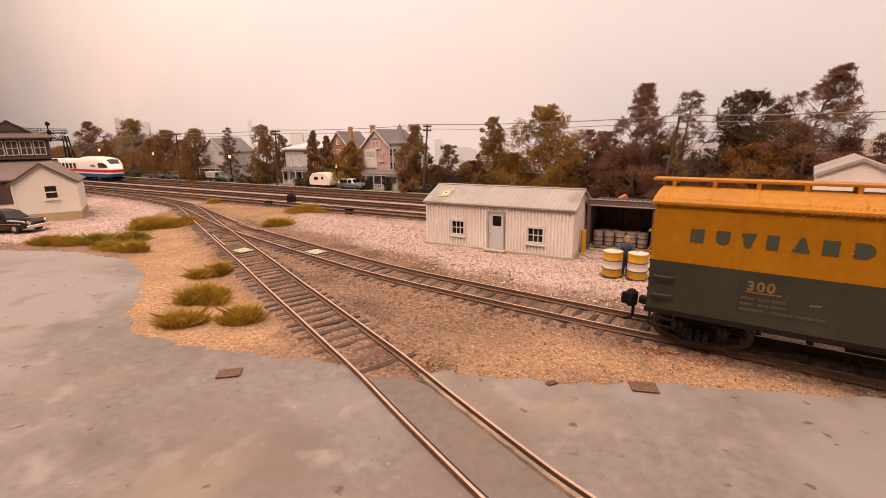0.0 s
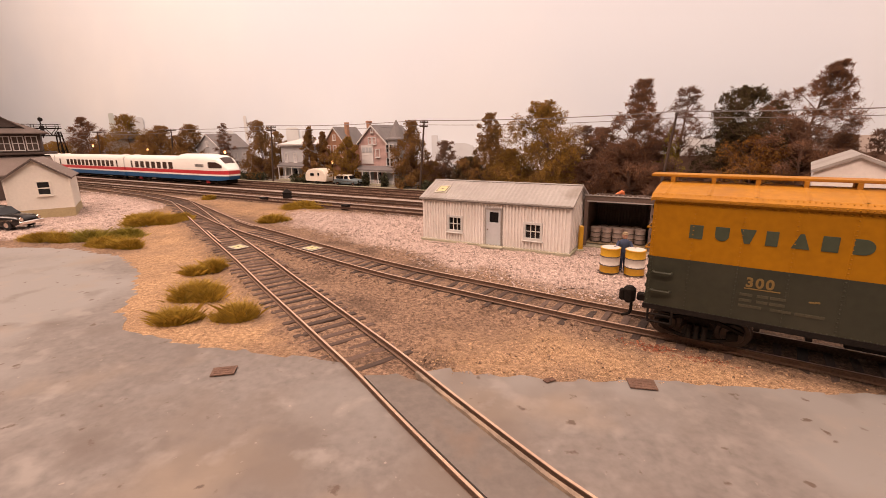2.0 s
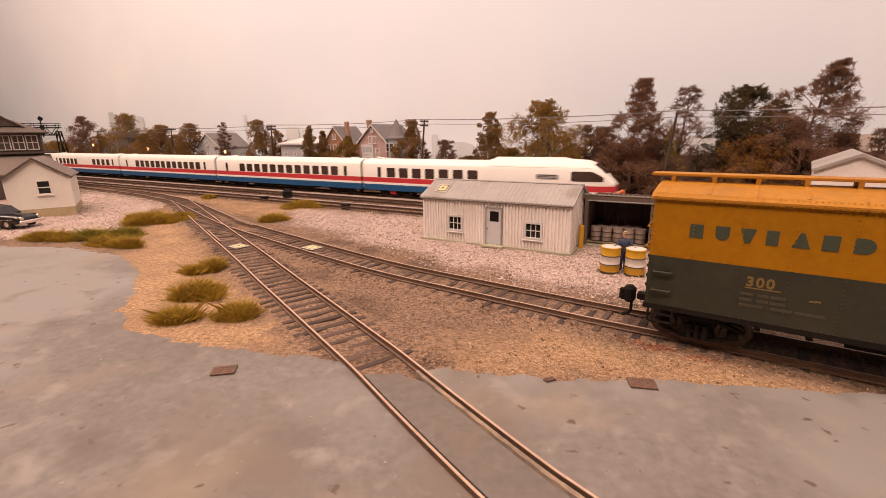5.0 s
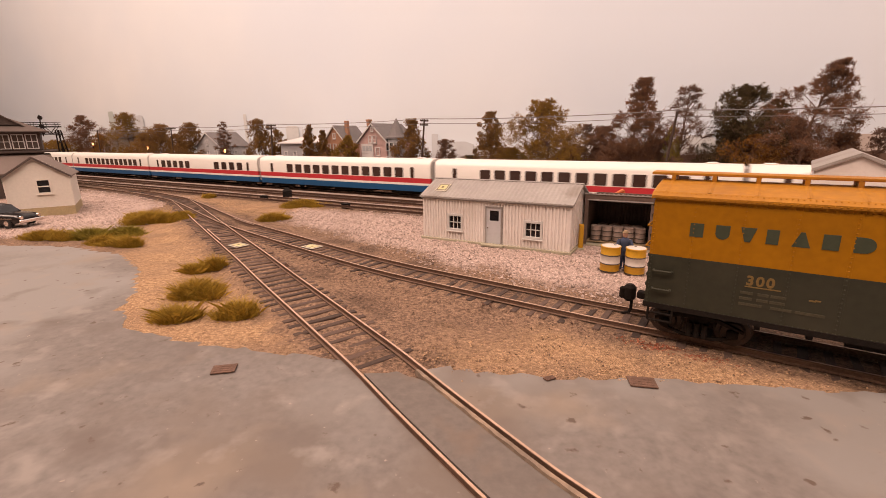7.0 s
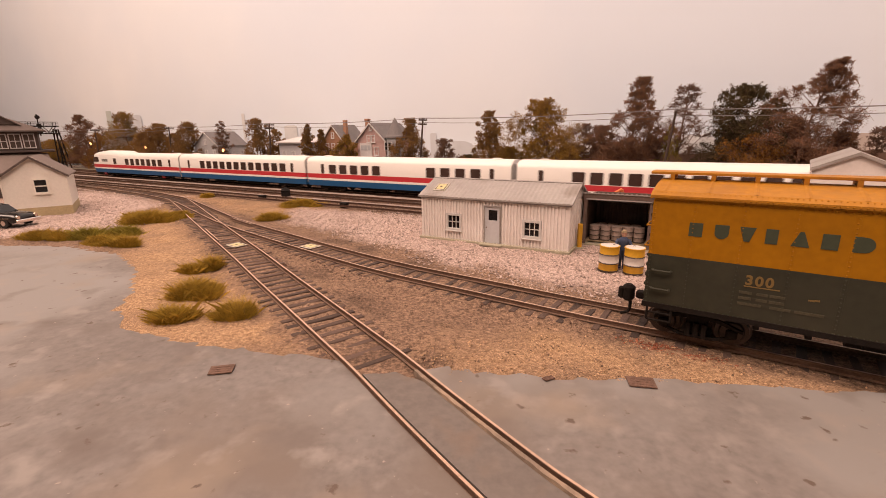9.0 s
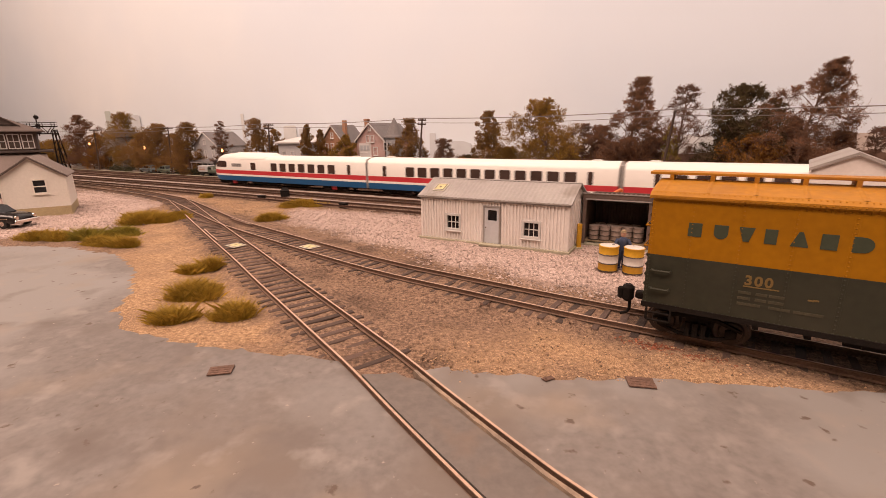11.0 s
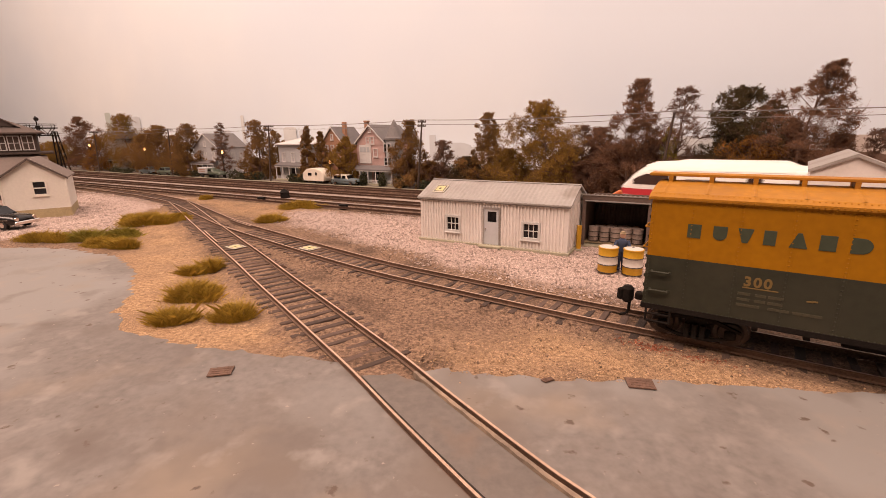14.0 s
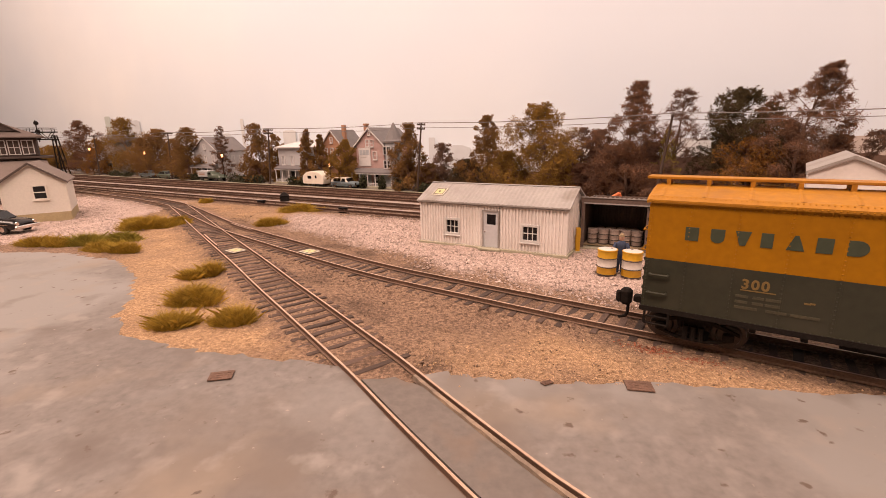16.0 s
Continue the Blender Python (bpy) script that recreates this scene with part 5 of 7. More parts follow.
def build_clapboard_house():
    # local x runs along the gable wall toward the near corner at the origin
    h = thing("clapboard_building", at(-356.5 - 0.829 * 46.4, 426 - 0.559 * 46.4, -3.4, 34.0), "white clapboard building with brown shingle roof on tan foundation", "building")
    L, D, z0, ze, zr = 46.0, 64.0, 8.0, 37.0, 53.5
    hole = (22.5, 21.8, 31.0, 33.0)
    bm = bmesh.new()
    clapboards(bm, 0, L, z0, ze, 0, 1.75, zr, [hole])
    part("gable_wall", bm, M_CLAP, h)
    bm = bmesh.new()
    rows = []
    for yy in (0.4, D):
        rows.append([bm.verts.new((x, yy, z)) for x, z in ((0.3, z0), (0.3, ze), (L / 2, zr - 0.4), (L - 0.3, ze), (L - 0.3, z0))])
    skin(bm, rows, False, closed=True)
    bm.faces.new(rows[1])
    part("inner_walls", bm, M_CLAP, h)
    z = z0
    bm = bmesh.new()
    while z < ze - 0.1:
        v = [bm.verts.new(p) for p in ((L + 0.22, 0, z), (L + 0.22, D, z), (L, D, z + 1.75), (L, 0, z + 1.75), (L, 0, z), (L, D, z))]
        bm.faces.new(v[:4])
        bm.faces.new((v[4], v[5], v[1], v[0]))
        z += 1.75
    part("side_wall", bm, M_CLAP, h)
    for x in (-0.6, L - 0.6):
        bm = bmesh.new()
        soft_box(bm, x, -0.7, z0, x + 1.3, 0.7, ze + 0.6, 0.1)
        part("corner_board", bm, M_CLAP, h)
    bm = bmesh.new()
    soft_box(bm, -0.2, -0.2, -1, L + 0.2, D + 0.2, z0, 0.3)
    part("foundation", bm, M_FOUND, h)
    w = window_unit(h, *hole, -0.3, 1, 2, M_CLAP, fw=1.4, bar=1.0)
    gable_roof(h, 0, L, 0, D, ze + 0.3, zr + 0.3, M_SHINGLE, 2.6, 1.0, trim=M_TROOF)


build_clapboard_house()


def build_tower():
    t = thing("interlocking_tower", at(-580, 606, -3.4, 40), "dark brown wooden railway tower with rows of white-framed windows", "tower")
    W, D = 36.0, 34.0
    bm = bmesh.new()
    quad_box(bm, -W + 1, -D + 1, 0, W - 1, D - 1, 54)
    part("lower_walls", bm, M_TOWER, t)
    bm = bmesh.new()
    for k in range(18):
        quad_box(bm, -W + 0.6, -D + 0.5, 2 + k * 2.9, W - 0.6, -D + 1.05, 4.3 + k * 2.9)
    part("siding", bm, M_TOWER, t)
    bm = bmesh.new()
    soft_box(bm, -W - 4, -D - 6, 53, W + 14, D + 2, 55.5, 0.4)
    part("deck", bm, M_TOWER, t)
    bm = bmesh.new()
    quad_box(bm, -W, -D, 55.5, W, D, 80)
    part("cabin", bm, M_TOWER, t)
    for k in range(5):
        x0 = -W + 3 + k * 13.4
        window_unit(t, x0 + 1.2, 59, x0 + 11.2, 75.5, -D - 0.6, 2, 2, M_TRIM, fw=1.0, glass=M_CURTAIN if k % 2 else M_GLASS, bar=0.8, sill=False)
    bm = bmesh.new()
    for z in (57, 76.5):
        quad_box(bm, -W - 0.6, -D - 0.8, z, W + 0.6, -D + 0.1, z + 1.6)
    part("belt_trim", bm, M_TOWER, t)
    # hipped roof with a small gable
    bm = bmesh.new()
    lo = [bm.verts.new(p) for p in ((-W - 9, -D - 9, 79), (W + 9, -D - 9, 79), (W + 9, D + 9, 79), (-W - 9, D + 9, 79))]
    lo2 = [bm.verts.new((v.co.x, v.co.y, 80.5)) for v in lo]
    hi = [bm.verts.new(p) for p in ((-8, -4, 97), (8, -4, 97), (8, 4, 97), (-8, 4, 97))]
    skin(bm, [lo, lo2, hi], True)
    part("roof", bm, M_TROOF, t)
    bm = bmesh.new()
    a = [bm.verts.new((x, -D + 5, z)) for x, z in ((-19, 88), (0, 101), (19, 88))]
    b = [bm.verts.new((x, 8, z)) for x, z in ((-16, 88), (0, 101), (16, 88))]
    skin(bm, [a, b], True)
    part("roof_gable", bm, M_TOWER, t)
    for sg in (-1, 1):
        bm = bmesh.new()
        a = [bm.verts.new((x, -D + 3, z)) for x, z in ((0, 101), (0, 102.4), (sg * 23, 86.6), (sg * 23, 85.4))]
        b = [bm.verts.new((x, 8, z)) for x, z in ((0, 101), (0, 102.4), (sg * 20, 87.6), (sg * 20, 86.4))]
        skin(bm, [a, b], True)
        part("gable_slope", bm, M_TROOF, t)
    bm = bmesh.new()
    soft_box(bm, -15, 0, 95, -10, 5, 110, 0.4)
    part("chimney", bm, M_TOWER, t)
    # lower roof that leans against the front
    bm = bmesh.new()
    a = [bm.verts.new(p) for p in ((-W - 6, -D - 40, 30), (W + 12, -D - 40, 30), (W + 6, -D + 0.2, 52), (-W - 2, -D + 0.2, 52))]
    b = [bm.verts.new((v.co.x, v.co.y, v.co.z - 2)) for v in a]
    skin(bm, [b, a], True)
    part("annex_roof", bm, M_SHINGLE, t, "brown shingled lean-to roof")
    bm = bmesh.new()
    quad_box(bm, -W - 2, -D - 36, 0, W + 8, -D, 30)
    part("annex_wall", bm, M_TOWER, t)


build_tower()


def build_signal_bridge():
    # spans the tracks; local x runs across them, away from the yard
    x, y = main(-1300, 296)
    b = thing("signal_bridge", at(x, y, -3.4, 60), "black steel lattice signal bridge spanning the main line tracks", "signal bridge")
    Lb = 178.0
    for x0 in (0, Lb):
        for yy in (-8, 8):
            bm = bmesh.new()
            tube(bm, (x0 - 3, yy * 1.3, 0), (x0 - 1.5, yy, 90), 1.4, n=6)
            tube(bm, (x0 + 12, yy * 1.3, 0), (x0 + 2, yy, 90), 1.4, n=6)
            for k in range(5):
                z0, z1 = 7 + k * 16, 20 + k * 16
                tube(bm, (x0 - 2.5, yy * 1.15, z0), (x0 + 10 - k * 1.9, yy * 1.15, z1), 0.7, n=5)
            part("leg", bm, M_IRON, b)
    for yy in (-8, 8):
        bm = bmesh.new()
        for z in (81, 97):
            tube(bm, (-4, yy, z), (Lb + 5, yy, z), 1.3, n=6)
        part("chord", bm, M_IRON, b)
        for k in range(14):
            bm = bmesh.new()
            a = k * Lb / 14
            tube(bm, (a, yy, 81 if k % 2 else 97), (a + Lb / 14, yy, 97 if k % 2 else 81), 0.8, n=5)
            part("brace", bm, M_IRON, b)
    bm = bmesh.new()
    for yy in (-8, 8):
        for z in (102, 106):
            tube(bm, (0, yy, z), (Lb + 5, yy, z), 0.5, n=5)
        for k in range(9):
            tube(bm, (k * Lb / 8, yy, 97), (k * Lb / 8, yy, 106), 0.6, n=5)
    part("railing", bm, M_IRON, b)
    for k, zs in ((146, (86, 98, 116)), (80, (100, 114))):
        m = new("signal_mast")
        m.parent = b
        m.matrix_basis = at(k, -10)
        bm = bmesh.new()
        tube(bm, (0, 0, 76), (0, 0, 122), 1.2, n=8)
        part("mast", bm, M_IRON, m)
        for z in zs:
            bm = bmesh.new()
            tube(bm, (0, -3.5, z), (0, -1, z), 4.4, n=20)
            part("signal_head", bm, M_IRON, m)


build_signal_bridge()


def build_far_roof_house():
    # white building whose roof shows over the freight car
    rz = -math.degrees(math.atan2(0.62, 0.78))
    h = thing("pale_gabled_building", at(217, 236, -3.4, rz), "pale plastered building with a low grey gable roof", "building")
    bm = bmesh.new()
    rows = [[bm.verts.new((x, yy, z)) for x, z in ((-18, 0), (-18, 48), (0, 56), (18, 48), (18, 0))] for yy in (0, 75)]
    skin(bm, rows, True)
    part("wall_shell", bm, M_SHEDW, h)
    gable_roof(h, -18, 18, 0, 75, 48.2, 56.3, M_SHEDR, 1.2, 0.7, trim=M_SHEDR)


build_far_roof_house()


# ---- the street behind the tracks ----
M_POLE = material("pole_timber", (0.075, 0.048, 0.036), 0.9, vary=0.25, scale=90, fine=900, bump=0.2)
M_WIRE = material("grey_wire", (0.17, 0.15, 0.15), 0.6, vary=0.05, scale=90, fine=300, bump=0.0)
M_HWHITE = material("house_white", (0.44, 0.43, 0.44), 0.8, vary=0.06, scale=40, fine=400, bump=0.05)
M_HPINK = material("house_pink", (0.46, 0.31, 0.285), 0.8, vary=0.08, scale=40, fine=400, bump=0.05)
M_HBRICK = material("house_brick", (0.36, 0.19, 0.115), 0.85, vary=0.15, scale=90, fine=700, bump=0.1)
M_HROOF = material("slate_roof", (0.17, 0.155, 0.155), 0.85, vary=0.15, scale=80, fine=700, bump=0.15)
M_HTRIM = material("house_trim", (0.60, 0.57, 0.56), 0.7, vary=0.05, scale=60, fine=400, bump=0.0)
M_HGREY = material("house_grey_blue", (0.40, 0.41, 0.43), 0.8, vary=0.08, scale=40, fine=400, bump=0.05)
M_LAMP = material("lamp_globe", (1.0, 0.42, 0.15), 0.4, vary=0.02, scale=50, fine=300, bump=0.0, glow=4.0)
M_BLUECAR = material("car_blue_grey", (0.16, 0.20, 0.22), 0.3, vary=0.08, scale=40, fine=300, bump=0.0)
M_GREENCAR = material("car_dull_green", (0.10, 0.12, 0.09), 0.35, vary=0.08, scale=40, fine=300, bump=0.0)
M_TRAILER = material("trailer_white", (0.78, 0.70, 0.60), 0.4, vary=0.05, scale=40, fine=300, bump=0.0)
M_BUSH = island_variation(material("dark_bush", (0.050, 0.050, 0.022), 0.95, vary=0.3, scale=200, fine=900, bump=0.3), 0.4)
LINE = -30.0


def on_street(s, n, z=-2.6, rz=0.0):
    x, y = main(s, n)
    return at(x, y, z, LINE + rz)


def build_pole(s, n, h, arms, label):
    x, y = main(s, n)
    p = thing("telegraph_pole", at(x, y, -2.6, LINE, 0, 6.0), label, "pole", "telegraph poles")
    bm = bmesh.new()
    tube(bm, (0, 0, 0), (0, 0, h), 1.5, 1.0, 10)
    part("post", bm, M_POLE, p)
    for z in arms:
        bm = bmesh.new()
        soft_box(bm, -0.7, -9, z - 0.8, 0.7, 9, z + 0.8, 0.2)
        arm = part("crossarm", bm, M_POLE, p)
        for yy in (-8, -4, 4, 8):
            bm = bmesh.new()
            lathe(bm, [(0.5, z + 0.7), (0.7, z + 1.4), (0.4, z + 2.2)], 8, 0, yy)
            part("insulator", bm, M_WIRE, arm)


POLES = (-1720, -1440, -1152, -872, -598, -317, -37, 243, 523)
for s in POLES:
    build_pole(s, 486, 87, (85, 80) if s in (-598, -317) else (85,), "dark timber telegraph pole with crossarms beside the street")


def build_wires():
    w = thing("overhead_wires", Matrix(), "thin sagging telegraph wires strung between the poles", "wires")
    for off, z in ((-8, 84.0), (-4, 84.4), (8, 79.0)):
        for a, b in zip(POLES, POLES[1:]):
            bm = bmesh.new()
            pts = [(*main(a + 9 + (b - a) * k / 8, 486 + off), z - 2.5 * (1 - (2 * k / 8 - 1) ** 2)) for k in range(9)]
            rows = [[bm.verts.new((p[0] + 0.28 * AC[0] * c, p[1] + 0.28 * AC[1] * c, p[2] + 0.28 * e)) for c, e in ((1, 0), (0, 1), (-1, 0), (0, -1))] for p in pts]
            skin(bm, rows, True)
            part("wire", bm, M_WIRE, w)


build_wires()


def build_street_lamp(s, n, h):
    p = thing("street_lamp", on_street(s, n), "small street lamp with glowing warm globe", "street lamp", "street lamps")
    bm = bmesh.new()
    lathe(bm, [(1.6, 0), (1.6, 1.2), (0.7, 2.2), (0.5, h - 4), (0.9, h - 3.2)], 8)
    part("post", bm, M_IRON, p)
    bm = bmesh.new()
    lathe(bm, [(0.8, h - 3.2), (1.5, h - 2), (1.9, h - 0.3), (1.5, h + 1.6), (0.8, h + 2.7)], 12)
    part("globe", bm, M_LAMP, p, "glowing warm globe", smooth=True)
    bm = bmesh.new()
    lathe(bm, [(1.4, h + 2.6), (1.0, h + 3.6), (0.2, h + 4.4)], 8)
    part("cap", bm, M_IRON, p)


for s, n, h in ((-1206, 499, 57), (-980, 499, 49), (-731, 499, 45), (-479, 499, 33)):
    build_street_lamp(s, n, h)


def build_car(m, paint, top, label, L=58.0, W=21.0, H=18.0, wagon=False, group="parked cars", chrome=True):
    """An old rounded car, nose toward +x, standing on z = 0."""
    c = thing("parked_car", m, label, "car", group)
    bm = bmesh.new()
    rows = []
    hw = W / 2
    body = [(-0.5, 0.30, 0.42), (-0.47, 0.20, 0.56), (-0.36, 0.17, 0.62), (-0.2, 0.17, 0.64), (0.1, 0.17, 0.63), (0.30, 0.17, 0.60), (0.44, 0.19, 0.56), (0.49, 0.24, 0.48), (0.5, 0.30, 0.42)]
    for fx, lo, hi in body:
        k = 0.82 if abs(fx) > 0.48 else (0.95 if abs(fx) > 0.4 else 1)
        x = fx * L
        zl, zh = lo * H, hi * H
        rows.append([bm.verts.new((x, yy * hw * k, z)) for yy, z in ((-0.9, zl), (-1.0, zl + (zh - zl) * 0.4), (-0.97, zl + (zh - zl) * 0.8), (-0.8, zh), (0, zh + 0.5), (0.8, zh), (0.97, zl + (zh - zl) * 0.8), (1.0, zl + (zh - zl) * 0.4), (0.9, zl))])
    skin(bm, rows, True)
    part("body", bm, paint, c, smooth=True)
    bm = bmesh.new()
    rear = -0.47 if wagon else -0.33
    rows = []
    for fx, z, w in ((rear - 0.02, 0.60, 0.86), (rear + (0.02 if wagon else 0.09), 0.93, 0.72), (rear + 0.14, 0.99, 0.72), (0.02, 1.0, 0.72), (0.10, 0.95, 0.72), (0.21, 0.60, 0.86)):
        x = fx * L
        rows.append([bm.verts.new((x, yy * hw * w, zz * H)) for yy, zz in ((-1.12, 0.58), (-1.0, z - 0.04 if z > 0.6 else z), (-0.7, z), (0.7, z), (1.0, z - 0.04 if z > 0.6 else z), (1.12, 0.58))])
    skin(bm, rows, True)
    part("roof", bm, top, c, smooth=True)
    for side in (-1, 1):
        xs = (rear * L + 0.07 * L, -0.07 * L, 0.12 * L)
        for a, b in zip(xs, xs[1:]):
            bm = bmesh.new()
            o = side * hw
            v = [bm.verts.new(p) for p in ((a + 0.8, o * 0.90, 0.645 * H), (b - 0.8, o * 0.90, 0.645 * H), (b - 1.6, o * 0.765, 0.915 * H), (a + 1.6, o * 0.765, 0.915 * H))]
            v2 = [bm.verts.new((q.co.x, q.co.y * 0.93, q.co.z)) for q in v]
            skin(bm, [v, v2], True)
            part("side_window", bm, M_GLASS, c)
        for fx in (-0.31, 0.32):
            wl = new("wheel")
            wl.parent = c
            wl.matrix_basis = at(fx * L, side * (hw - 1.8), 0.21 * H)
            bm = bmesh.new()
            tube(bm, (0, -1.6, 0), (0, 1.6, 0), 0.21 * H, n=18)
            part("tyre", bm, M_TYRE, wl)
            bm = bmesh.new()
            tube(bm, (0, side * 1.5, 0), (0, side * 1.85, 0), 0.11 * H, n=14)
            part("hubcap", bm, M_CHROME, wl)
        bm = bmesh.new()
        tube(bm, (0.485 * L, side * hw * 0.68, 0.44 * H), (0.503 * L, side * hw * 0.68, 0.44 * H), 1.5, n=12)
        part("headlight", bm, M_CHROME, c)
        if chrome:
            bm = bmesh.new()
            soft_box(bm, -0.4 * L, side * hw * 1.0 - 0.2, 0.40 * H, 0.42 * L, side * hw * 1.0 + 0.2, 0.43 * H, 0.1)
            part("side_trim", bm, M_CHROME, c)
    bm = bmesh.new()
    v = [bm.verts.new(p) for p in ((0.207 * L, -hw * 0.8, 0.63 * H), (0.207 * L, hw * 0.8, 0.63 * H), (0.125 * L, hw * 0.66, 0.925 * H), (0.125 * L, -hw * 0.66, 0.925 * H))]
    v2 = [bm.verts.new((q.co.x - 0.6, q.co.y, q.co.z)) for q in v]
    skin(bm, [v, v2], True)
    part("windscreen", bm, M_GLASS, c)
    for fx in (-0.515, 0.515):
        bm = bmesh.new()
        soft_box(bm, fx * L - 0.8, -hw * 0.96, 0.20 * H, fx * L + 0.8, hw * 0.96, 0.35 * H, 0.5)
        part("bumper", bm, M_CHROME, c)
    return c


build_car(at(-374, 366, -3.3, -4), M_CARBLK, M_CARBLK, "glossy black old sedan with chrome bumper parked on gravel", 60, 22, 18.5)
build_car(on_street(-972, 497, -2.5, 180), M_BLUECAR, M_BLUECAR, "blue-grey old sedan parked along the street", 48, 18, 15)
build_car(on_street(-908, 497, -2.5, 0), M_GREENCAR, M_GREENCAR, "dull green old sedan parked along the street", 46, 18, 15)
build_car(on_street(-447, 497, -2.5, 0), M_BLUECAR, M_TRAILER, "blue-grey station wagon with white roof parked at the street", wagon=True, L=46, W=19, H=15)


def build_trailer():
    t = thing("caravan", on_street(-505, 497, -2.4), "cream white rounded travel caravan parked at the street", "caravan")
    bm = bmesh.new()
    prof = [(-25, 6), (-26, 12), (-24, 19), (-17, 24.5), (-6, 27), (8, 27), (19, 24), (25, 17), (26, 9), (24, 5), (-22, 5)]
    a = [bm.verts.new((x, -10, z)) for x, z in prof]
    a0 = [bm.verts.new((x * 0.96, -11, 5 + (z - 5) * 0.96)) for x, z in prof]
    b = [bm.verts.new((x, 10, z)) for x, z in prof]
    skin(bm, [a0, a, b], True)
    part("shell", bm, M_TRAILER, t, smooth=True)
    for x0, z0, x1, z1 in ((-12, 14, -3, 19), (6, 15, 10, 20)):
        bm = bmesh.new()
        slab_xz(bm, rounded_rect(x0, z0, x1, z1, 0.8), -11.25, -10.9)
        part("window", bm, M_GLASS, t)
    bm = bmesh.new()
    slab_xz(bm, rounded_rect(12, 6, 20, 21, 0.8), -11.15, -10.9)
    part("door", bm, M_TRAILER, t)
    for yy in (-9, 9):
        bm = bmesh.new()
        tube(bm, (0, yy - 1.3, 3.8), (0, yy + 1.3, 3.8), 3.8, n=16)
        part("wheel", bm, M_TYRE, t)
    bm = bmesh.new()
    tube(bm, (-24, -4, 4.5), (-36, 0, 4), 0.7, n=6)
    tube(bm, (-24, 4, 4.5), (-36, 0, 4), 0.7, n=6)
    tube(bm, (-34, 0, 4), (-34, 0, -0.1), 0.7, n=6)
    part("drawbar", bm, M_IRON, t)
    t.scale = (0.84, 0.84, 0.84)


build_trailer()


def build_truck_vehicle():
    t = thing("pickup_truck", on_street(-758, 496, -2.5), "dark old truck with a pale box load parked at the street", "truck")
    bm = bmesh.new()
    soft_box(bm, -38, -10, 5, 20, 10, 9, 0.5)
    part("chassis", bm, M_IRON, t)
    bm = bmesh.new()
    soft_box(bm, -40, -11, 9, -8, 11, 22, 0.8)
    part("load_box", bm, M_HWHITE, t, "pale box load with dark lettering bars")
    bm = bmesh.new()
    rows = [[bm.verts.new((x, yy, z)) for yy, z in ((-10, 7), (-10, h * 0.8), (-8, h), (8, h), (10, h * 0.8), (10, 7))] for x, h in ((-7, 21), (6, 22), (11, 15), (30, 14), (33, 10))]
    skin(bm, rows, True)
    part("cab", bm, M_GREENCAR, t)
    bm = bmesh.new()
    quad_box(bm, -4, -10.2, 14.5, 5, -9.4, 19)
    part("window", bm, M_GLASS, t)
    for x in (-28, 22):
        for yy in (-9, 9):
            bm = bmesh.new()
            tube(bm, (x, yy - 1.6, 4.2), (x, yy + 1.6, 4.2), 4.2, n=16)
            part("wheel", bm, M_TYRE, t)
    for k in range(2):
        bm = bmesh.new()
        quad_box(bm, -36, -11.15, 13 + k * 3.6, -14, -10.95, 14.6 + k * 3.6)
        part("bar", bm, M_HBRICK, t)
    t.scale = (0.82, 0.82, 0.82)


build_truck_vehicle()


def house_shell(h, x0, x1, D, ze, mat, zr=None, gable=True):
    bm = bmesh.new()
    prof = [(x0, 0), (x0, ze), ((x0 + x1) / 2, zr), (x1, ze), (x1, 0)] if gable else [(x0, 0), (x0, ze), (x1, ze), (x1, 0)]
    rows = [[bm.verts.new((x, yy, z)) for x, z in prof] for yy in (0, D)]
    skin(bm, rows, True)
    part("wall_shell", bm, mat, h)
    bm = bmesh.new()
    clapboards(bm, x0, x1, 1, ze, -0.05, 1.6, zr if gable else None)
    part("siding", bm, mat, h)


def house_windows(h, xs, zs, w, hh, y=-0.6, cols=1, frame_mat=None):
    for z in zs:
        for x in xs:
            window_unit(h, x - w / 2, z, x + w / 2, z + hh, y, cols, 2, frame_mat or M_HTRIM, fw=0.9, bar=0.5)


def porch(h, x0, x1, depth, z, posts, mat=None):
    bm = bmesh.new()
    a = [bm.verts.new((x, -depth - 1.5, z)) for x in (x0 - 1.5, x1 + 1.5)] + [bm.verts.new((x, 0, z + 5)) for x in (x1, x0)]
    b = [bm.verts.new((v.co.x, v.co.y, v.co.z + 1.4)) for v in a]
    skin(bm, [a, b], True)
    part("porch_roof", bm, M_HROOF, h)
    bm = bmesh.new()
    quad_box(bm, x0 - 1.2, -depth - 1, z - 1.6, x1 + 1.2, -depth + 0.4, z)
    part("porch_beam", bm, M_HTRIM, h)
    for k in range(posts):
        x = x0 + 0.8 + (x1 - x0 - 1.6) * k / (posts - 1)
        bm = bmesh.new()
        lathe(bm, [(1.0, 2.4), (0.8, 4), (0.7, z - 2.6), (1.0, z - 1.5)], 8, x, -depth)
        part("porch_post", bm, M_HTRIM, h)
    bm = bmesh.new()
    soft_box(bm, x0 - 1, -depth - 1.5, -1, x1 + 1, 0, 2.5, 0.3)
    part("porch_floor", bm, M_CONC, h)
    bm = bmesh.new()
    quad_box(bm, x0, -depth - 0.2, 6.5, x1, -depth + 0.2, 7.2)
    for k in range(int((x1 - x0) / 2)):
        quad_box(bm, x0 + k * 2, -depth - 0.15, 2.5, x0 + k * 2 + 0.5, -depth + 0.15, 6.5)
    part("porch_rail", bm, M_HTRIM, h)


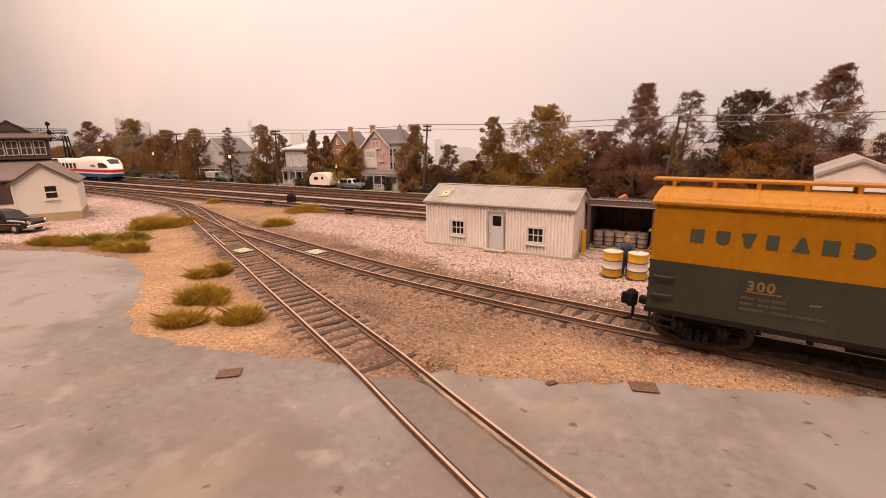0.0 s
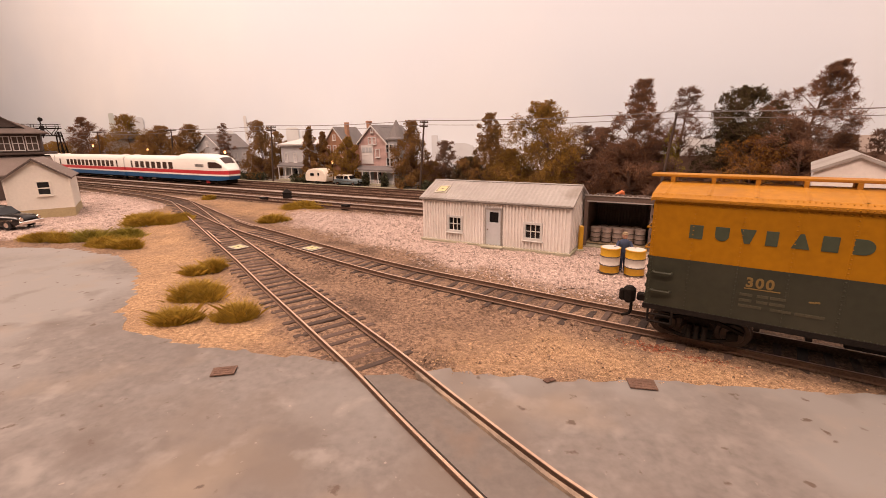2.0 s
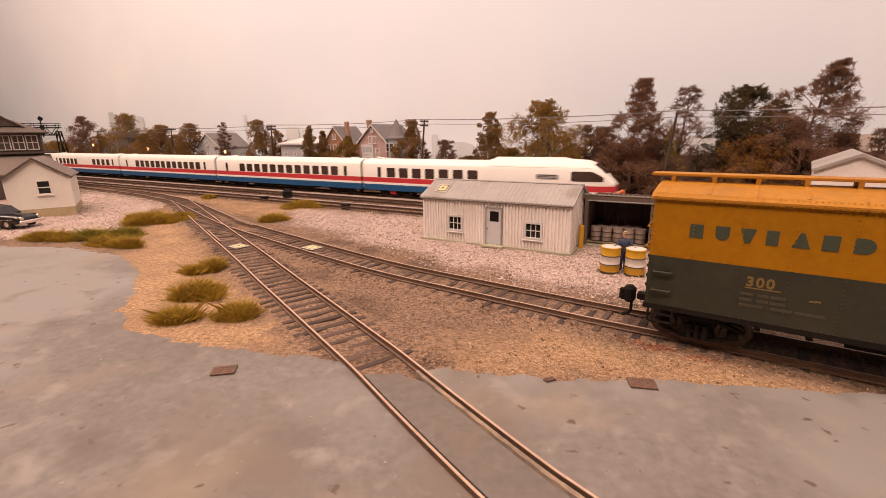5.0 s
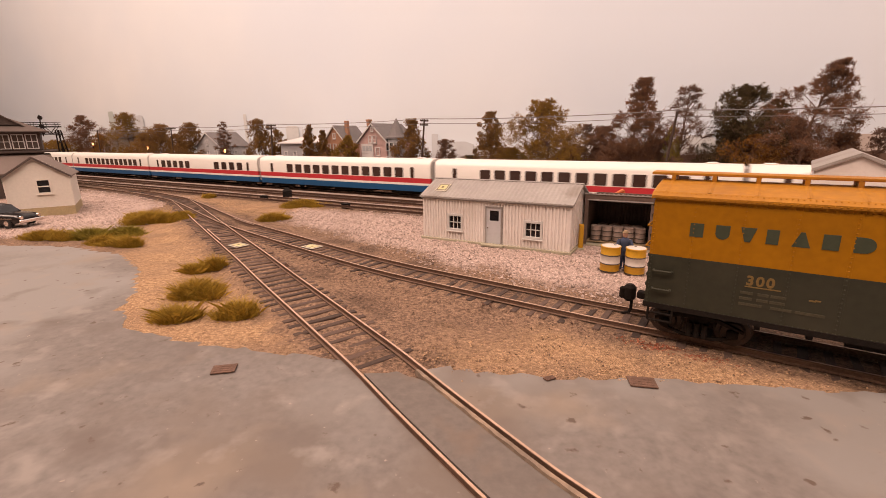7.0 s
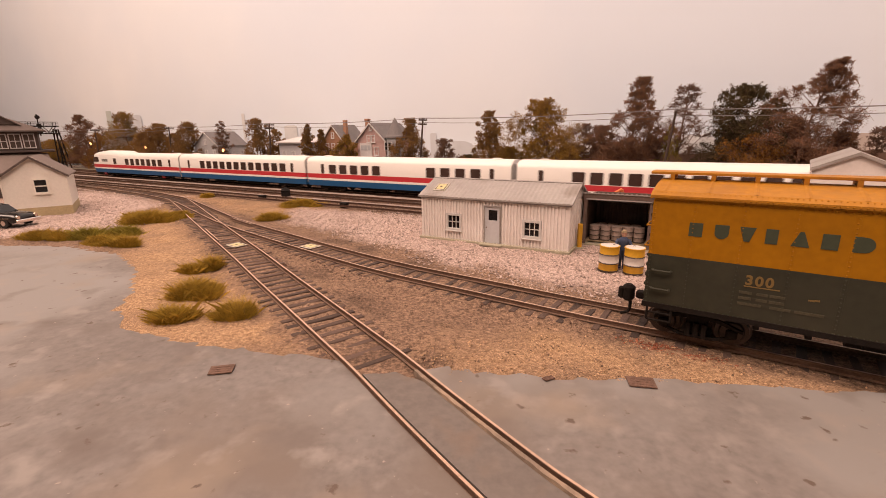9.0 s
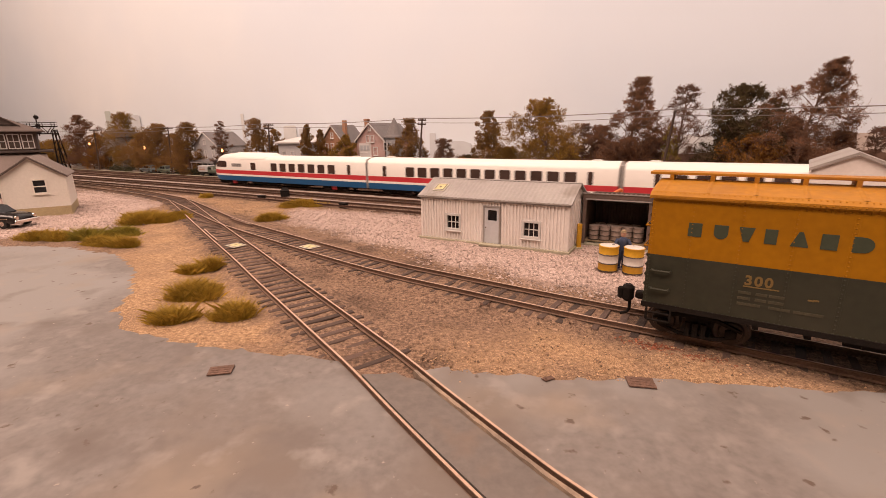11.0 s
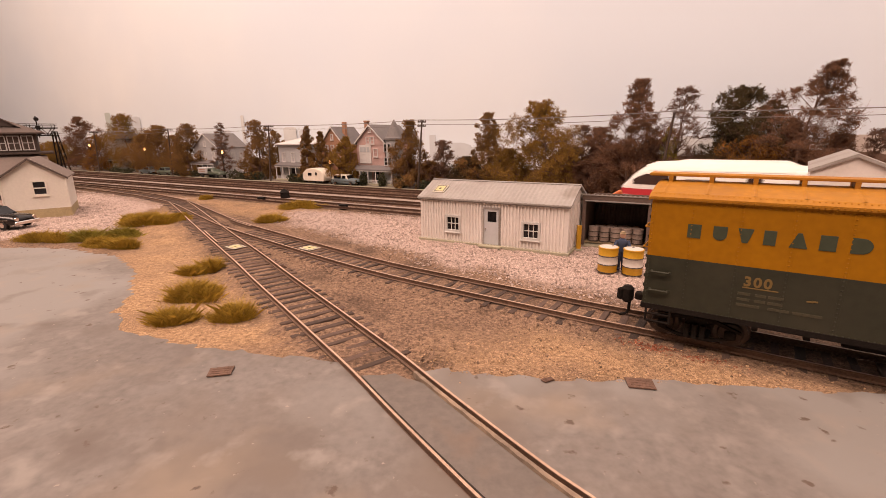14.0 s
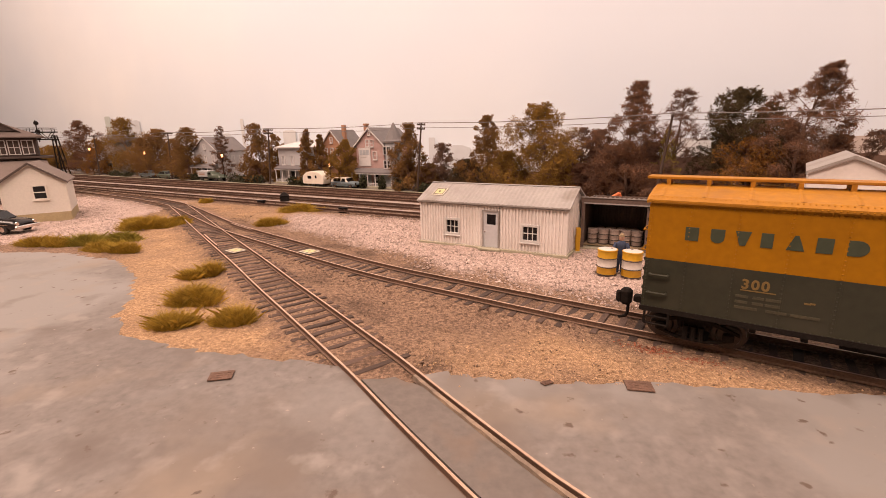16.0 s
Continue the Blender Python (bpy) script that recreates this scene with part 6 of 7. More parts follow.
def build_victorian():
    h = thing("victorian_house", on_street(-445, 517, -2.6), "pink victorian house with slate turret, white trim and porch", "house", "street houses")
    house_shell(h, 4, 54, 70, 60, M_HPINK, 83)
    gable_roof(h, 4, 54, 0, 70, 60, 83, M_HROOF, 3.0, 1.4, trim=M_HTRIM)
    house_windows(h, (14, 20), (44,), 4.2, 9)
    house_windows(h, (25, 33), (58,), 5.0, 8.5)
    house_windows(h, (29,), (74,), 3.0, 4.0)
    house_windows(h, (38,), (40,), 6.0, 10)
    bm = bmesh.new()
    quad_box(bm, 9, -1.6, 30, 30, 0, 56)
    part("bay", bm, M_HTRIM, h)
    for k in range(3):
        bm = bmesh.new()
        quad_box(bm, 11 + k * 6, -1.9, 46, 16 + k * 6, -1.5, 53)
        part("bay_pane", bm, M_HGREY, h)
    # turret
    bm = bmesh.new()
    lathe(bm, [(13, 0), (13, 62), (15.5, 63), (15.5, 65), (12.5, 67), (6, 80), (0.6, 90)], 12, 66, 8)
    t = part("turret", bm, [M_HGREY, M_HROOF], h)
    for p in t.data.polygons:
        if p.center.z > 0.0630:
            p.material_index = 1
    for k, x in enumerate((57.5, 66, 74)):
        for z in (28, 47):
            window_unit(h, x - 2.6, z, x + 2.6, z + 10, -5.6 if k == 1 else -2.6, 1, 2, M_HTRIM, fw=0.8, bar=0.5, sill=False)
    bm = bmesh.new()
    soft_box(bm, 4.5, 18, 50, 9.5, 24, 90, 0.3)
    soft_box(bm, 3.8, 17.3, 88, 10.2, 24.7, 90.5, 0.3)
    part("chimney", bm, M_HBRICK, h)
    porch(h, 2, 74, 12, 21, 6)
    bm = bmesh.new()
    quad_box(bm, 34, -1.0, 2.5, 42, 0, 19)
    door = part("door", bm, M_GLASS, h)
    for k in (36, 40):
        bm = bmesh.new()
        slab_xz(bm, rounded_rect(k - 1.1, 9, k + 1.1, 15, 0.9), -1.25, -0.95)
        part("door_light", bm, M_HTRIM, door)
    for x in (7, 50):
        bm = bmesh.new()
        quad_box(bm, x, -0.8, 3, x + 22, -0.1, 19)
        part("lower_siding", bm, M_HGREY, h)


build_victorian()


def build_white_house(s, n, W, ze, zr, gable, label):
    h = thing("white_house", on_street(s, n, -2.6), label, "house", "street houses")
    house_shell(h, 0, W, 60, ze, M_HWHITE, zr, gable)
    if gable:
        gable_roof(h, 0, W, 0, 60, ze, zr, M_HROOF, 2.6, 1.3, trim=M_HTRIM)
        house_windows(h, (W / 2,), (ze + 3,), 5, 8)
    else:
        bm = bmesh.new()
        lo = [bm.verts.new(p) for p in ((-4, -4, ze), (W + 4, -4, ze), (W + 4, 64, ze), (-4, 64, ze))]
        l2 = [bm.verts.new((v.co.x, v.co.y, ze + 2)) for v in lo]
        hi = [bm.verts.new(p) for p in ((W * 0.35, 24, zr), (W * 0.65, 24, zr), (W * 0.65, 36, zr), (W * 0.35, 36, zr))]
        skin(bm, [lo, l2, hi], True)
        part("roof", bm, M_HTRIM, h)
    house_windows(h, (W * 0.18, W * 0.5, W * 0.82), (30,), 6, 13)
    house_windows(h, (W * 0.2, W * 0.8), (7,), 6, 12)
    porch(h, 2, W - 2, 11, 23, 5)
    for z in (8, 30):
        for yy in (12, 30, 48):
            w = window_unit(h, yy - 3, z, yy + 3, z + 12, -0.4, 1, 2, M_HTRIM, fw=0.9, bar=0.5)
            w.matrix_basis = at(W, 0, 0, 90)
    bm = bmesh.new()
    for k in range(int(ze / 1.8)):
        quad_box(bm, W - 0.1, 0.5, 1 + k * 1.8, W + 0.28, 59.5, 1.25 + k * 1.8)
    part("side_siding", bm, M_HTRIM, h)
    bm = bmesh.new()
    quad_box(bm, W * 0.42, -1.0, 2.5, W * 0.58, 0, 19)
    part("door", bm, M_GLASS, h)


build_white_house(-842, 517, 72, 52, 76, True, "white gabled house with columned porch and grey roof")
build_white_house(-612, 520, 66, 56, 66, False, "white house with flat hipped roof and columned porch")
build_white_house(-1262, 545, 70, 70, 84, True, "far white house half hidden behind trees")
build_white_house(-1165, 585, 60, 62, 82, True, "white gabled house behind the street trees")


def build_brick_house():
    h = thing("brick_house", on_street(-523, 530, -2.6), "tan brick house with steep dark roof behind trees", "house", "street houses")
    house_shell(h, 0, 44, 50, 58, M_HBRICK, 82)
    gable_roof(h, 0, 44, 0, 50, 58, 82, M_HROOF, 2.5, 1.3, trim=M_HTRIM)
    house_windows(h, (10, 22, 34), (28, 46), 5, 9)
    house_windows(h, (22,), (64,), 4, 7)
    bm = bmesh.new()
    soft_box(bm, 30, 15, 60, 36, 20, 90, 0.3)
    part("chimney", bm, M_HBRICK, h)


build_brick_house()


def build_kerb():
    k = thing("pavement", Matrix(), "narrow pale concrete kerb along the street edge", "kerb", kind="structure")
    for i in range(40):
        bm = bmesh.new()
        quad_box(bm, -1900 + i * 60, 481, -4, -1841 + i * 60, 485, -1.7)
        part("kerb_stone", bm, M_CONC, k, at=pose(0, 0, 0, 0, 0, LINE))


build_kerb()


# ---- planting ----
def leaf_material(name, color, second):
    return island_variation(material(name, color, 0.9, vary=0.25, scale=60, fine=600, bump=0.0, second=second, spec=0.2), 0.35)


LEAF = {
    "rust": leaf_material("rust_brown_foliage", (0.245, 0.120, 0.064), (0.150, 0.074, 0.042)),
    "olive": leaf_material("olive_foliage", (0.30, 0.168, 0.034), (0.175, 0.098, 0.022)),
    "brown": leaf_material("brown_green_foliage", (0.25, 0.132, 0.040), (0.15, 0.080, 0.026)),
    "dark": leaf_material("dark_green_foliage", (0.085, 0.060, 0.026), (0.05, 0.038, 0.018)),
    "sparse": leaf_material("dull_foliage", (0.22, 0.118, 0.068), (0.135, 0.074, 0.045)),
    "bare": leaf_material("dry_foliage", (0.20, 0.102, 0.066), (0.125, 0.066, 0.044)),
    "yellow": leaf_material("yellow_green_foliage", (0.30, 0.22, 0.035), (0.19, 0.14, 0.026)),
    "orange": leaf_material("orange_foliage", (0.29, 0.13, 0.024), (0.17, 0.08, 0.018)),
}
M_BARK = material("twig_bark", (0.15, 0.084, 0.058), 0.9, vary=0.25, scale=90, fine=900, bump=0.2)
WORDS = {"rust": "rust brown", "olive": "olive green", "brown": "brown-green", "dark": "dark green", "sparse": "sparse dull brown", "bare": "nearly bare dry",
         "yellow": "yellow-green", "orange": "orange autumn"}
COUNT = {"rust": 26000, "olive": 30000, "brown": 28000, "dark": 30000, "sparse": 11000, "bare": 3500, "yellow": 7000, "orange": 13000}


def build_tree(s, n, h, r, kind, seed, lean=0.0):
    """Trunk and limbs that carry ragged clumps of twigs and small leaves; lean: how far the top leans along the street."""
    rng = random.Random(seed)
    nr = np.random.RandomState(seed)
    t = thing("tree", on_street(s, n, -2.8), f"{WORDS[kind]} model tree with fine ragged foliage", "tree", "street trees")
    thin, feather = kind in ("bare", "sparse"), kind in ("rust", "bare", "sparse")
    k = 38 if kind == "bare" else 46 if thin else 66
    lo = {"bare": 0.26, "sparse": 0.12, "dark": 0.2}.get(kind, 0.04)
    r *= (1.18 if feather else 1.34) * (1.3 if s < -800 else 1.15 if s < -300 else 1.12)
    zc = np.sort((np.arange(k) + nr.rand(k)) / k)
    ang = np.arange(k) * 2.4 + nr.normal(size=k) * 0.5
    prof = np.where(zc < 0.3, 0.8 + 0.2 * (zc / 0.3) ** 0.7, 1 - np.clip((zc - 0.3) / 0.7, 0, 1) ** (1.35 if kind != "dark" else 1.8) * 0.8)
    lob = 1 + 0.30 * np.sin(2 * ang + zc * 9 + seed) + 0.16 * np.sin(13 * zc + seed * 2)
    rc = r * nr.uniform(0.15, 0.31, k) * (0.45 + 0.7 * prof)
    rad = np.maximum(r * prof * lob - rc * 0.7, 0) * np.sqrt(nr.uniform(0.15, 1, k))
    axis = lambda z: np.stack([lean * z ** 2.2 + 0.05 * r * np.sin(z * 5 + seed), 0.05 * r * np.cos(z * 4 + seed)], -1)
    hub = np.column_stack([axis(zc), np.zeros(k)])
    zz = h * (lo + (1 - lo) * zc)
    cen = hub + np.stack([np.cos(ang) * rad, np.sin(ang) * rad, np.minimum(zz, h - rc * 0.85)], 1)
    cen[:, 2] = np.maximum(cen[:, 2], rc * 0.7)
    # trunk
    bm = bmesh.new()
    zs = np.linspace(0, 0.88, 9)
    path = [Vector((*[float(c) for c in axis(np.array(z))], h * z - 0.4)) for z in zs.tolist()]
    for i, (a, b) in enumerate(zip(path, path[1:])):
        w = max(1.0, h * 0.015)
        tube(bm, a, b, w * (1 - float(zs[i]) * 0.85), w * (1 - float(zs[i + 1]) * 0.85), 7, caps=False)
    part("trunk", bm, M_BARK, t)
    # limbs from the trunk into each clump, then twigs that fan out in it
    A, B, R0 = [], [], []

    def sticks(a, b, w):
        A.append(a), B.append(b), R0.append(np.full(len(a), w))
    zr = np.clip((cen[:, 2] - rad * 0.7 - h * 0.03) / h, 0.03, 0.86)
    root = np.column_stack([axis(zr), zr * h])
    mid = root * 0.5 + cen * 0.5 + nr.normal(size=(k, 3)) * r * 0.05 - np.array([0, 0, 0.02 * h])
    sticks(root, mid, 0.55)
    sticks(mid, cen, 0.36)
    q = 16 if feather else 10
    src = np.repeat(cen, q, 0)
    rr = np.repeat(rc, q)[:, None]
    out = np.repeat((cen - hub) * np.array([1, 1, 0]) / max(r, 1), q, 0)
    dr = nr.normal(size=(k * q, 3))
    dr /= np.linalg.norm(dr, axis=1)[:, None]
    dr[:, 2] = np.abs(dr[:, 2]) * 0.8 + 0.1 if feather else dr[:, 2]
    knee = src + dr * rr * 0.5 + out * rr * 0.2
    tip = knee + (dr * 0.3 + np.clip(nr.normal(size=dr.shape), -1.5, 1.5) * 0.28 + out * 0.12) * rr
    tip[:, 2] = np.minimum(tip[:, 2], h)
    sticks(src, knee, 0.24)
    sticks(knee, tip, 0.18)
    if feather:
        for _ in range(3):
            sticks(knee, knee + (dr * 0.2 + np.clip(nr.normal(size=dr.shape), -1.4, 1.4) * 0.32) * rr, 0.14)
            sticks(tip, tip + nr.normal(size=dr.shape) * 0.15 * rr, 0.12)
    A, B, R0 = np.concatenate(A), np.concatenate(B), np.concatenate(R0)
    d = B - A
    d /= np.maximum(np.linalg.norm(d, axis=1), 1e-6)[:, None]
    u = np.cross(d, np.array([0.3, 0.5, 0.81]))
    u /= np.maximum(np.linalg.norm(u, axis=1), 1e-6)[:, None]
    v = np.cross(d, u)
    ring = [(math.cos(g) * u + math.sin(g) * v) * R0[:, None] for g in (0, 2.094, 4.189)]
    TV = np.stack([A + ring[0], A + ring[1], A + ring[2], B + ring[0] * 0.7, B + ring[1] * 0.7, B + ring[2] * 0.7], 1).reshape(-1, 3)
    TF = (np.arange(len(A))[:, None, None] * 6 + np.array([(0, 1, 4, 3), (1, 2, 5, 4), (2, 0, 3, 5)])[None]).reshape(-1, 4)
    raw_mesh("branching", TV, TF, M_BARK, t)
    # leaves: close round the twigs' ends, and over each clump's upper skin
    cnt = int(COUNT[kind] * min(2.3, 0.35 + r * h / 3000))
    near = cnt if thin else cnt // 2
    i0 = nr.randint(0, len(tip), near)
    f = nr.rand(near)[:, None]
    p0 = knee[i0] * (1 - f) + tip[i0] * f + np.clip(nr.normal(size=(near, 3)), -1.6, 1.6) * rr[i0] * 0.10
    i1 = nr.choice(k, cnt - near, p=rc ** 2 / (rc ** 2).sum())
    g = nr.normal(size=(cnt - near, 3))
    g /= np.maximum(np.linalg.norm(g, axis=1), 1e-6)[:, None]
    bumps = 0.82 + 0.18 * np.sin(g[:, 0] * 6 + i1) * np.cos(g[:, 1] * 7 + i1 * 2) + 0.08 * np.sin(g[:, 2] * 13 + i1)
    p1 = cen[i1] + g * np.array([1, 1, 0.85]) * (rc[i1] * bumps * nr.uniform(0.55, 1.0, cnt - near) ** 0.5)[:, None]
    pos = np.concatenate([p0, p1])
    pos[:, 2] = np.clip(pos[:, 2], 1.0, h)
    size = nr.uniform(0.4, 0.95, cnt) * (0.62 if thin else 0.72 if feather else 0.88)
    a, b = nr.normal(size=(cnt, 3)), nr.normal(size=(cnt, 3))
    a /= np.linalg.norm(a, axis=1)[:, None]
    b -= a * (a * b).sum(1)[:, None]
    b /= np.linalg.norm(b, axis=1)[:, None]
    a, b = a * size[:, None], b * (size * nr.uniform(0.5, 0.9, cnt))[:, None]
    V = np.stack([pos - a, pos - b, pos + a * 0.9, pos + b], 1).reshape(-1, 3)
    raw_mesh("crown", V, np.arange(cnt * 4).reshape(-1, 4), LEAF[kind], t)


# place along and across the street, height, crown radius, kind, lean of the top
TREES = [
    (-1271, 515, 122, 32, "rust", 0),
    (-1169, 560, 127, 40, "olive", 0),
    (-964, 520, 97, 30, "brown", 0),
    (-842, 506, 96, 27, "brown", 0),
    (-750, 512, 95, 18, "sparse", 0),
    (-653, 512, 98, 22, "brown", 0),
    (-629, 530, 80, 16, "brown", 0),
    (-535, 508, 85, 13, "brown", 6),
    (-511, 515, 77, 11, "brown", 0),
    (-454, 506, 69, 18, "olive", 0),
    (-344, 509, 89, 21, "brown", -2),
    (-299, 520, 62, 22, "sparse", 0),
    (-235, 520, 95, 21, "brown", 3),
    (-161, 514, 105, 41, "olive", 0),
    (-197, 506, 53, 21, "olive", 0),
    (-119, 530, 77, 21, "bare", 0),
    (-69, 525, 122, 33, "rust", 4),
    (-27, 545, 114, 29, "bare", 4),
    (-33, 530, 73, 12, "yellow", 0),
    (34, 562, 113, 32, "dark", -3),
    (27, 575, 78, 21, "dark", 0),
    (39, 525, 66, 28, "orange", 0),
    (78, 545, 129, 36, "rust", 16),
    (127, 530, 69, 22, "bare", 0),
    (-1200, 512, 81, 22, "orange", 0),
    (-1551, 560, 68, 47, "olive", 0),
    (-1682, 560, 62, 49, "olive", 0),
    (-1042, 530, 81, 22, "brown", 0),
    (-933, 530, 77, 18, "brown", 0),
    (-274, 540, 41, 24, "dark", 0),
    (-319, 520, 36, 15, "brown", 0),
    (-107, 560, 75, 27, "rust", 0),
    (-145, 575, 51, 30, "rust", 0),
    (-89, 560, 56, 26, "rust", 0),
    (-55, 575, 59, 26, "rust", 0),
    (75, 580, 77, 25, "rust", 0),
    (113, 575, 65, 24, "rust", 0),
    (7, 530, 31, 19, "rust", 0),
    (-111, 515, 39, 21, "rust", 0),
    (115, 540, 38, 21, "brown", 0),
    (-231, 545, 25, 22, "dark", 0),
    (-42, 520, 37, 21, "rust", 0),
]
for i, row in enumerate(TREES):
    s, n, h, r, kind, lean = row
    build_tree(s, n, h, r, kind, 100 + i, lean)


def build_bush(s, n, h, r, seed):
    nr = np.random.RandomState(seed)
    cnt = 500
    u = nr.normal(size=(cnt, 3))
    u /= np.linalg.norm(u, axis=1)[:, None]
    pos = u * np.array([r, r, h * 0.55]) * nr.uniform(0.55, 1.0, cnt)[:, None] * (1 + 0.2 * np.sin(u[:, :1] * 5 + seed))
    pos[:, 2] = np.abs(pos[:, 2] + h * 0.4)
    a, b = nr.normal(size=(cnt, 3)) * 0.9, nr.normal(size=(cnt, 3)) * 0.7
    V = np.stack([pos - a, pos - b, pos + a, pos + b], 1).reshape(-1, 3)
    b_ = thing("bush", on_street(s, n, -2.8), "low dark scruffy bush beside the street", "bush", "street bushes")
    raw_mesh("foliage", V, np.arange(cnt * 4).reshape(-1, 4), M_BUSH, b_)
    bm = bmesh.new()
    for k in range(5):
        tube(bm, (0, 0, -0.5), (r * 0.5 * math.cos(k * 1.26), r * 0.5 * math.sin(k * 1.26), h * 0.6), 0.5, 0.2, 5)
    part("stems", bm, M_BARK, b_)


for i, (s, n, h, r) in enumerate(((-700, 497, 16, 14), (-672, 496, 13, 13), (-645, 498, 15, 12), (-560, 499, 14, 9), (-538, 498, 13, 8), (-418, 500, 19, 6), (-385, 500, 19, 6), (-352, 497, 15, 10),
                                  (-310, 495, 12, 12), (-285, 495, 10, 12), (-860, 500, 13, 14), (-1060, 498, 10, 14), (-1110, 499, 12, 14), (-820, 500, 12, 10), (-255, 496, 14, 14))):
    build_bush(s, n, h, r, 40 + i)

M_GRASS = island_variation(material("dry_static_grass", (0.44, 0.285, 0.04), 0.9, vary=0.25, scale=90, fine=700, bump=0.0, second=(0.30, 0.195, 0.03), spec=0.2), 0.35)
M_GRASSG = island_variation(material("green_static_grass", (0.36, 0.28, 0.05), 0.9, vary=0.25, scale=90, fine=700, bump=0.0, second=(0.22, 0.19, 0.035), spec=0.2), 0.35)


def build_tuft(x, y, rx, ry, h, seed, mat, label, cnt=900, rz=0.0):
    nr = np.random.RandomState(seed)
    g = thing("grass_tuft", at(x, y, float(ground_height(x, y)) - 0.4, rz), label, "grass tuft", "grass tufts")
    m = 9
    cnt *= 6
    c = np.stack([nr.uniform(-0.7, 0.7, m) * rx, nr.uniform(-0.65, 0.65, m) * ry], 1)
    tall = nr.uniform(0.65, 1.15, m)
    idx = nr.randint(0, m, cnt)
    base = c[idx] + nr.normal(size=(cnt, 2)) * np.array([rx, ry]) * 0.15
    edge = np.clip(1.3 - np.hypot(base[:, 0] / rx, base[:, 1] / ry), 0.5, 1)
    lean = (base - c[idx]) / max(rx, ry) * 1.8 + nr.normal(size=(cnt, 2)) * 0.4
    L = h * edge * nr.uniform(0.45, 1.05, cnt) * tall[idx]
    tip = np.stack([base[:, 0] + lean[:, 0] * L, base[:, 1] + lean[:, 1] * L, L * 0.85], 1)
    ang = nr.uniform(0, 6.283, cnt)
    w = np.stack([np.cos(ang), np.sin(ang), np.zeros(cnt)], 1) * 0.055
    b3 = np.stack([base[:, 0], base[:, 1], np.zeros(cnt)], 1)
    mid = b3 * 0.5 + tip * 0.5 + np.column_stack([np.zeros(cnt), np.zeros(cnt), L * 0.14])
    V = np.stack([b3 - w, b3 + w, mid + w * 0.8, tip, mid - w * 0.8], 1).reshape(-1, 3)
    raw_mesh("grass", V, np.arange(cnt * 5).reshape(-1, 5), mat, g)


dry, green = "dry olive-gold static grass tuft on sandy ground", "green static grass clump at the road edge"
for i, (x, y, rx, ry, h, mt, lab) in enumerate((
        (-250, 378, 22, 20, 9, M_GRASS, dry), (-113, 190, 11, 9, 9.5, M_GRASS, dry), (-133, 226, 7, 6, 6, M_GRASS, dry), (-126, 233, 6.5, 6, 6.5, M_GRASS, dry), (-83, 164, 9.5, 6.5, 7.5, M_GRASS, dry),
        (-105, 160, 10, 6, 6.5, M_GRASS, dry), (-282, 308, 22, 8, 8, M_GRASS, dry), (-256, 311, 14, 9, 9, M_GRASSG, green), (-238, 322, 14, 9, 8, M_GRASSG, green), (-212, 284, 16, 8, 7, M_GRASS, dry), (-228, 290, 14, 8, 6, M_GRASS, dry),
        (-147, 378, 13, 9, 7, M_GRASS, dry), (-146, 448, 26, 12, 7, M_GRASS, dry), (-280, 527, 9, 8, 5, M_GRASS, dry), (-232, 388, 12, 12, 6, M_GRASS, dry), (-268, 385, 14, 10, 8, M_GRASS, dry))):
    build_tuft(x, y, rx * 0.95, ry, h * 1.35, 70 + i, mt, lab, int(600 + rx * ry * 9))


# ---- loose stones ----
def stones(name, label, cand, size, mat, seed):
    nr = np.random.RandomState(seed)
    n = len(cand)
    base = np.array([(1, 0, 0), (-1, 0, 0), (0, 1, 0), (0, -1, 0), (0, 0, 0.8), (0, 0, -0.8)])
    sz = nr.uniform(size[0], size[1], (n, 1, 1)) * (1 + (nr.rand(n, 1, 1) > 0.96) * 0.6)
    V = base[None] * nr.uniform(0.55, 1.15, (n, 6, 3)) * sz + nr.normal(size=(n, 6, 3)) * sz * 0.16
    a = nr.uniform(0, 6.283, n)
    c, s = np.cos(a)[:, None], np.sin(a)[:, None]
    X, Y = V[..., 0] * c - V[..., 1] * s, V[..., 0] * s + V[..., 1] * c
    V = np.stack([X + cand[:, :1], Y + cand[:, 1:2], V[..., 2] + cand[:, 2:3]], -1)
    f = np.array([(0, 2, 4), (2, 1, 4), (1, 3, 4), (3, 0, 4), (2, 0, 5), (1, 2, 5), (3, 1, 5), (0, 3, 5)])
    F = (np.arange(n)[:, None, None] * 6 + f[None]).reshape(-1, 3)
    ob = raw_mesh(name, V.reshape(-1, 3), F, mat)
    tagged(ob, label, "gravel", kind="stuff")


M_PINKSTONE = island_variation(material("pink_gravel", (0.50, 0.40, 0.36), 0.95, vary=0.2, scale=300, fine=1500, bump=0.1, second=(0.34, 0.26, 0.225), spec=0.2), 0.42)
M_CINDER = island_variation(material("brown_cinder", (0.265, 0.178, 0.125), 0.95, vary=0.25, scale=300, fine=1500, bump=0.1, second=(0.12, 0.08, 0.058), spec=0.2), 0.6)
stain(M_CINDER, 30, (0.085, 0.056, 0.042), 0.5, 0.64)
M_TANSTONE = island_variation(material("tan_grit", (0.45, 0.295, 0.175), 0.95, vary=0.2, scale=300, fine=1500, bump=0.1, second=(0.34, 0.22, 0.13), spec=0.2), 0.45)

M_REDGRIT = island_variation(material("red_grit", (0.26, 0.095, 0.055), 0.95, vary=0.2, scale=300, fine=1500, bump=0.1, spec=0.2), 0.4)
M_BALLAST = island_variation(material("dark_ballast", (0.15, 0.094, 0.068), 0.95, vary=0.25, scale=300, fine=1500, bump=0.1, second=(0.06, 0.04, 0.03), spec=0.2), 0.5)


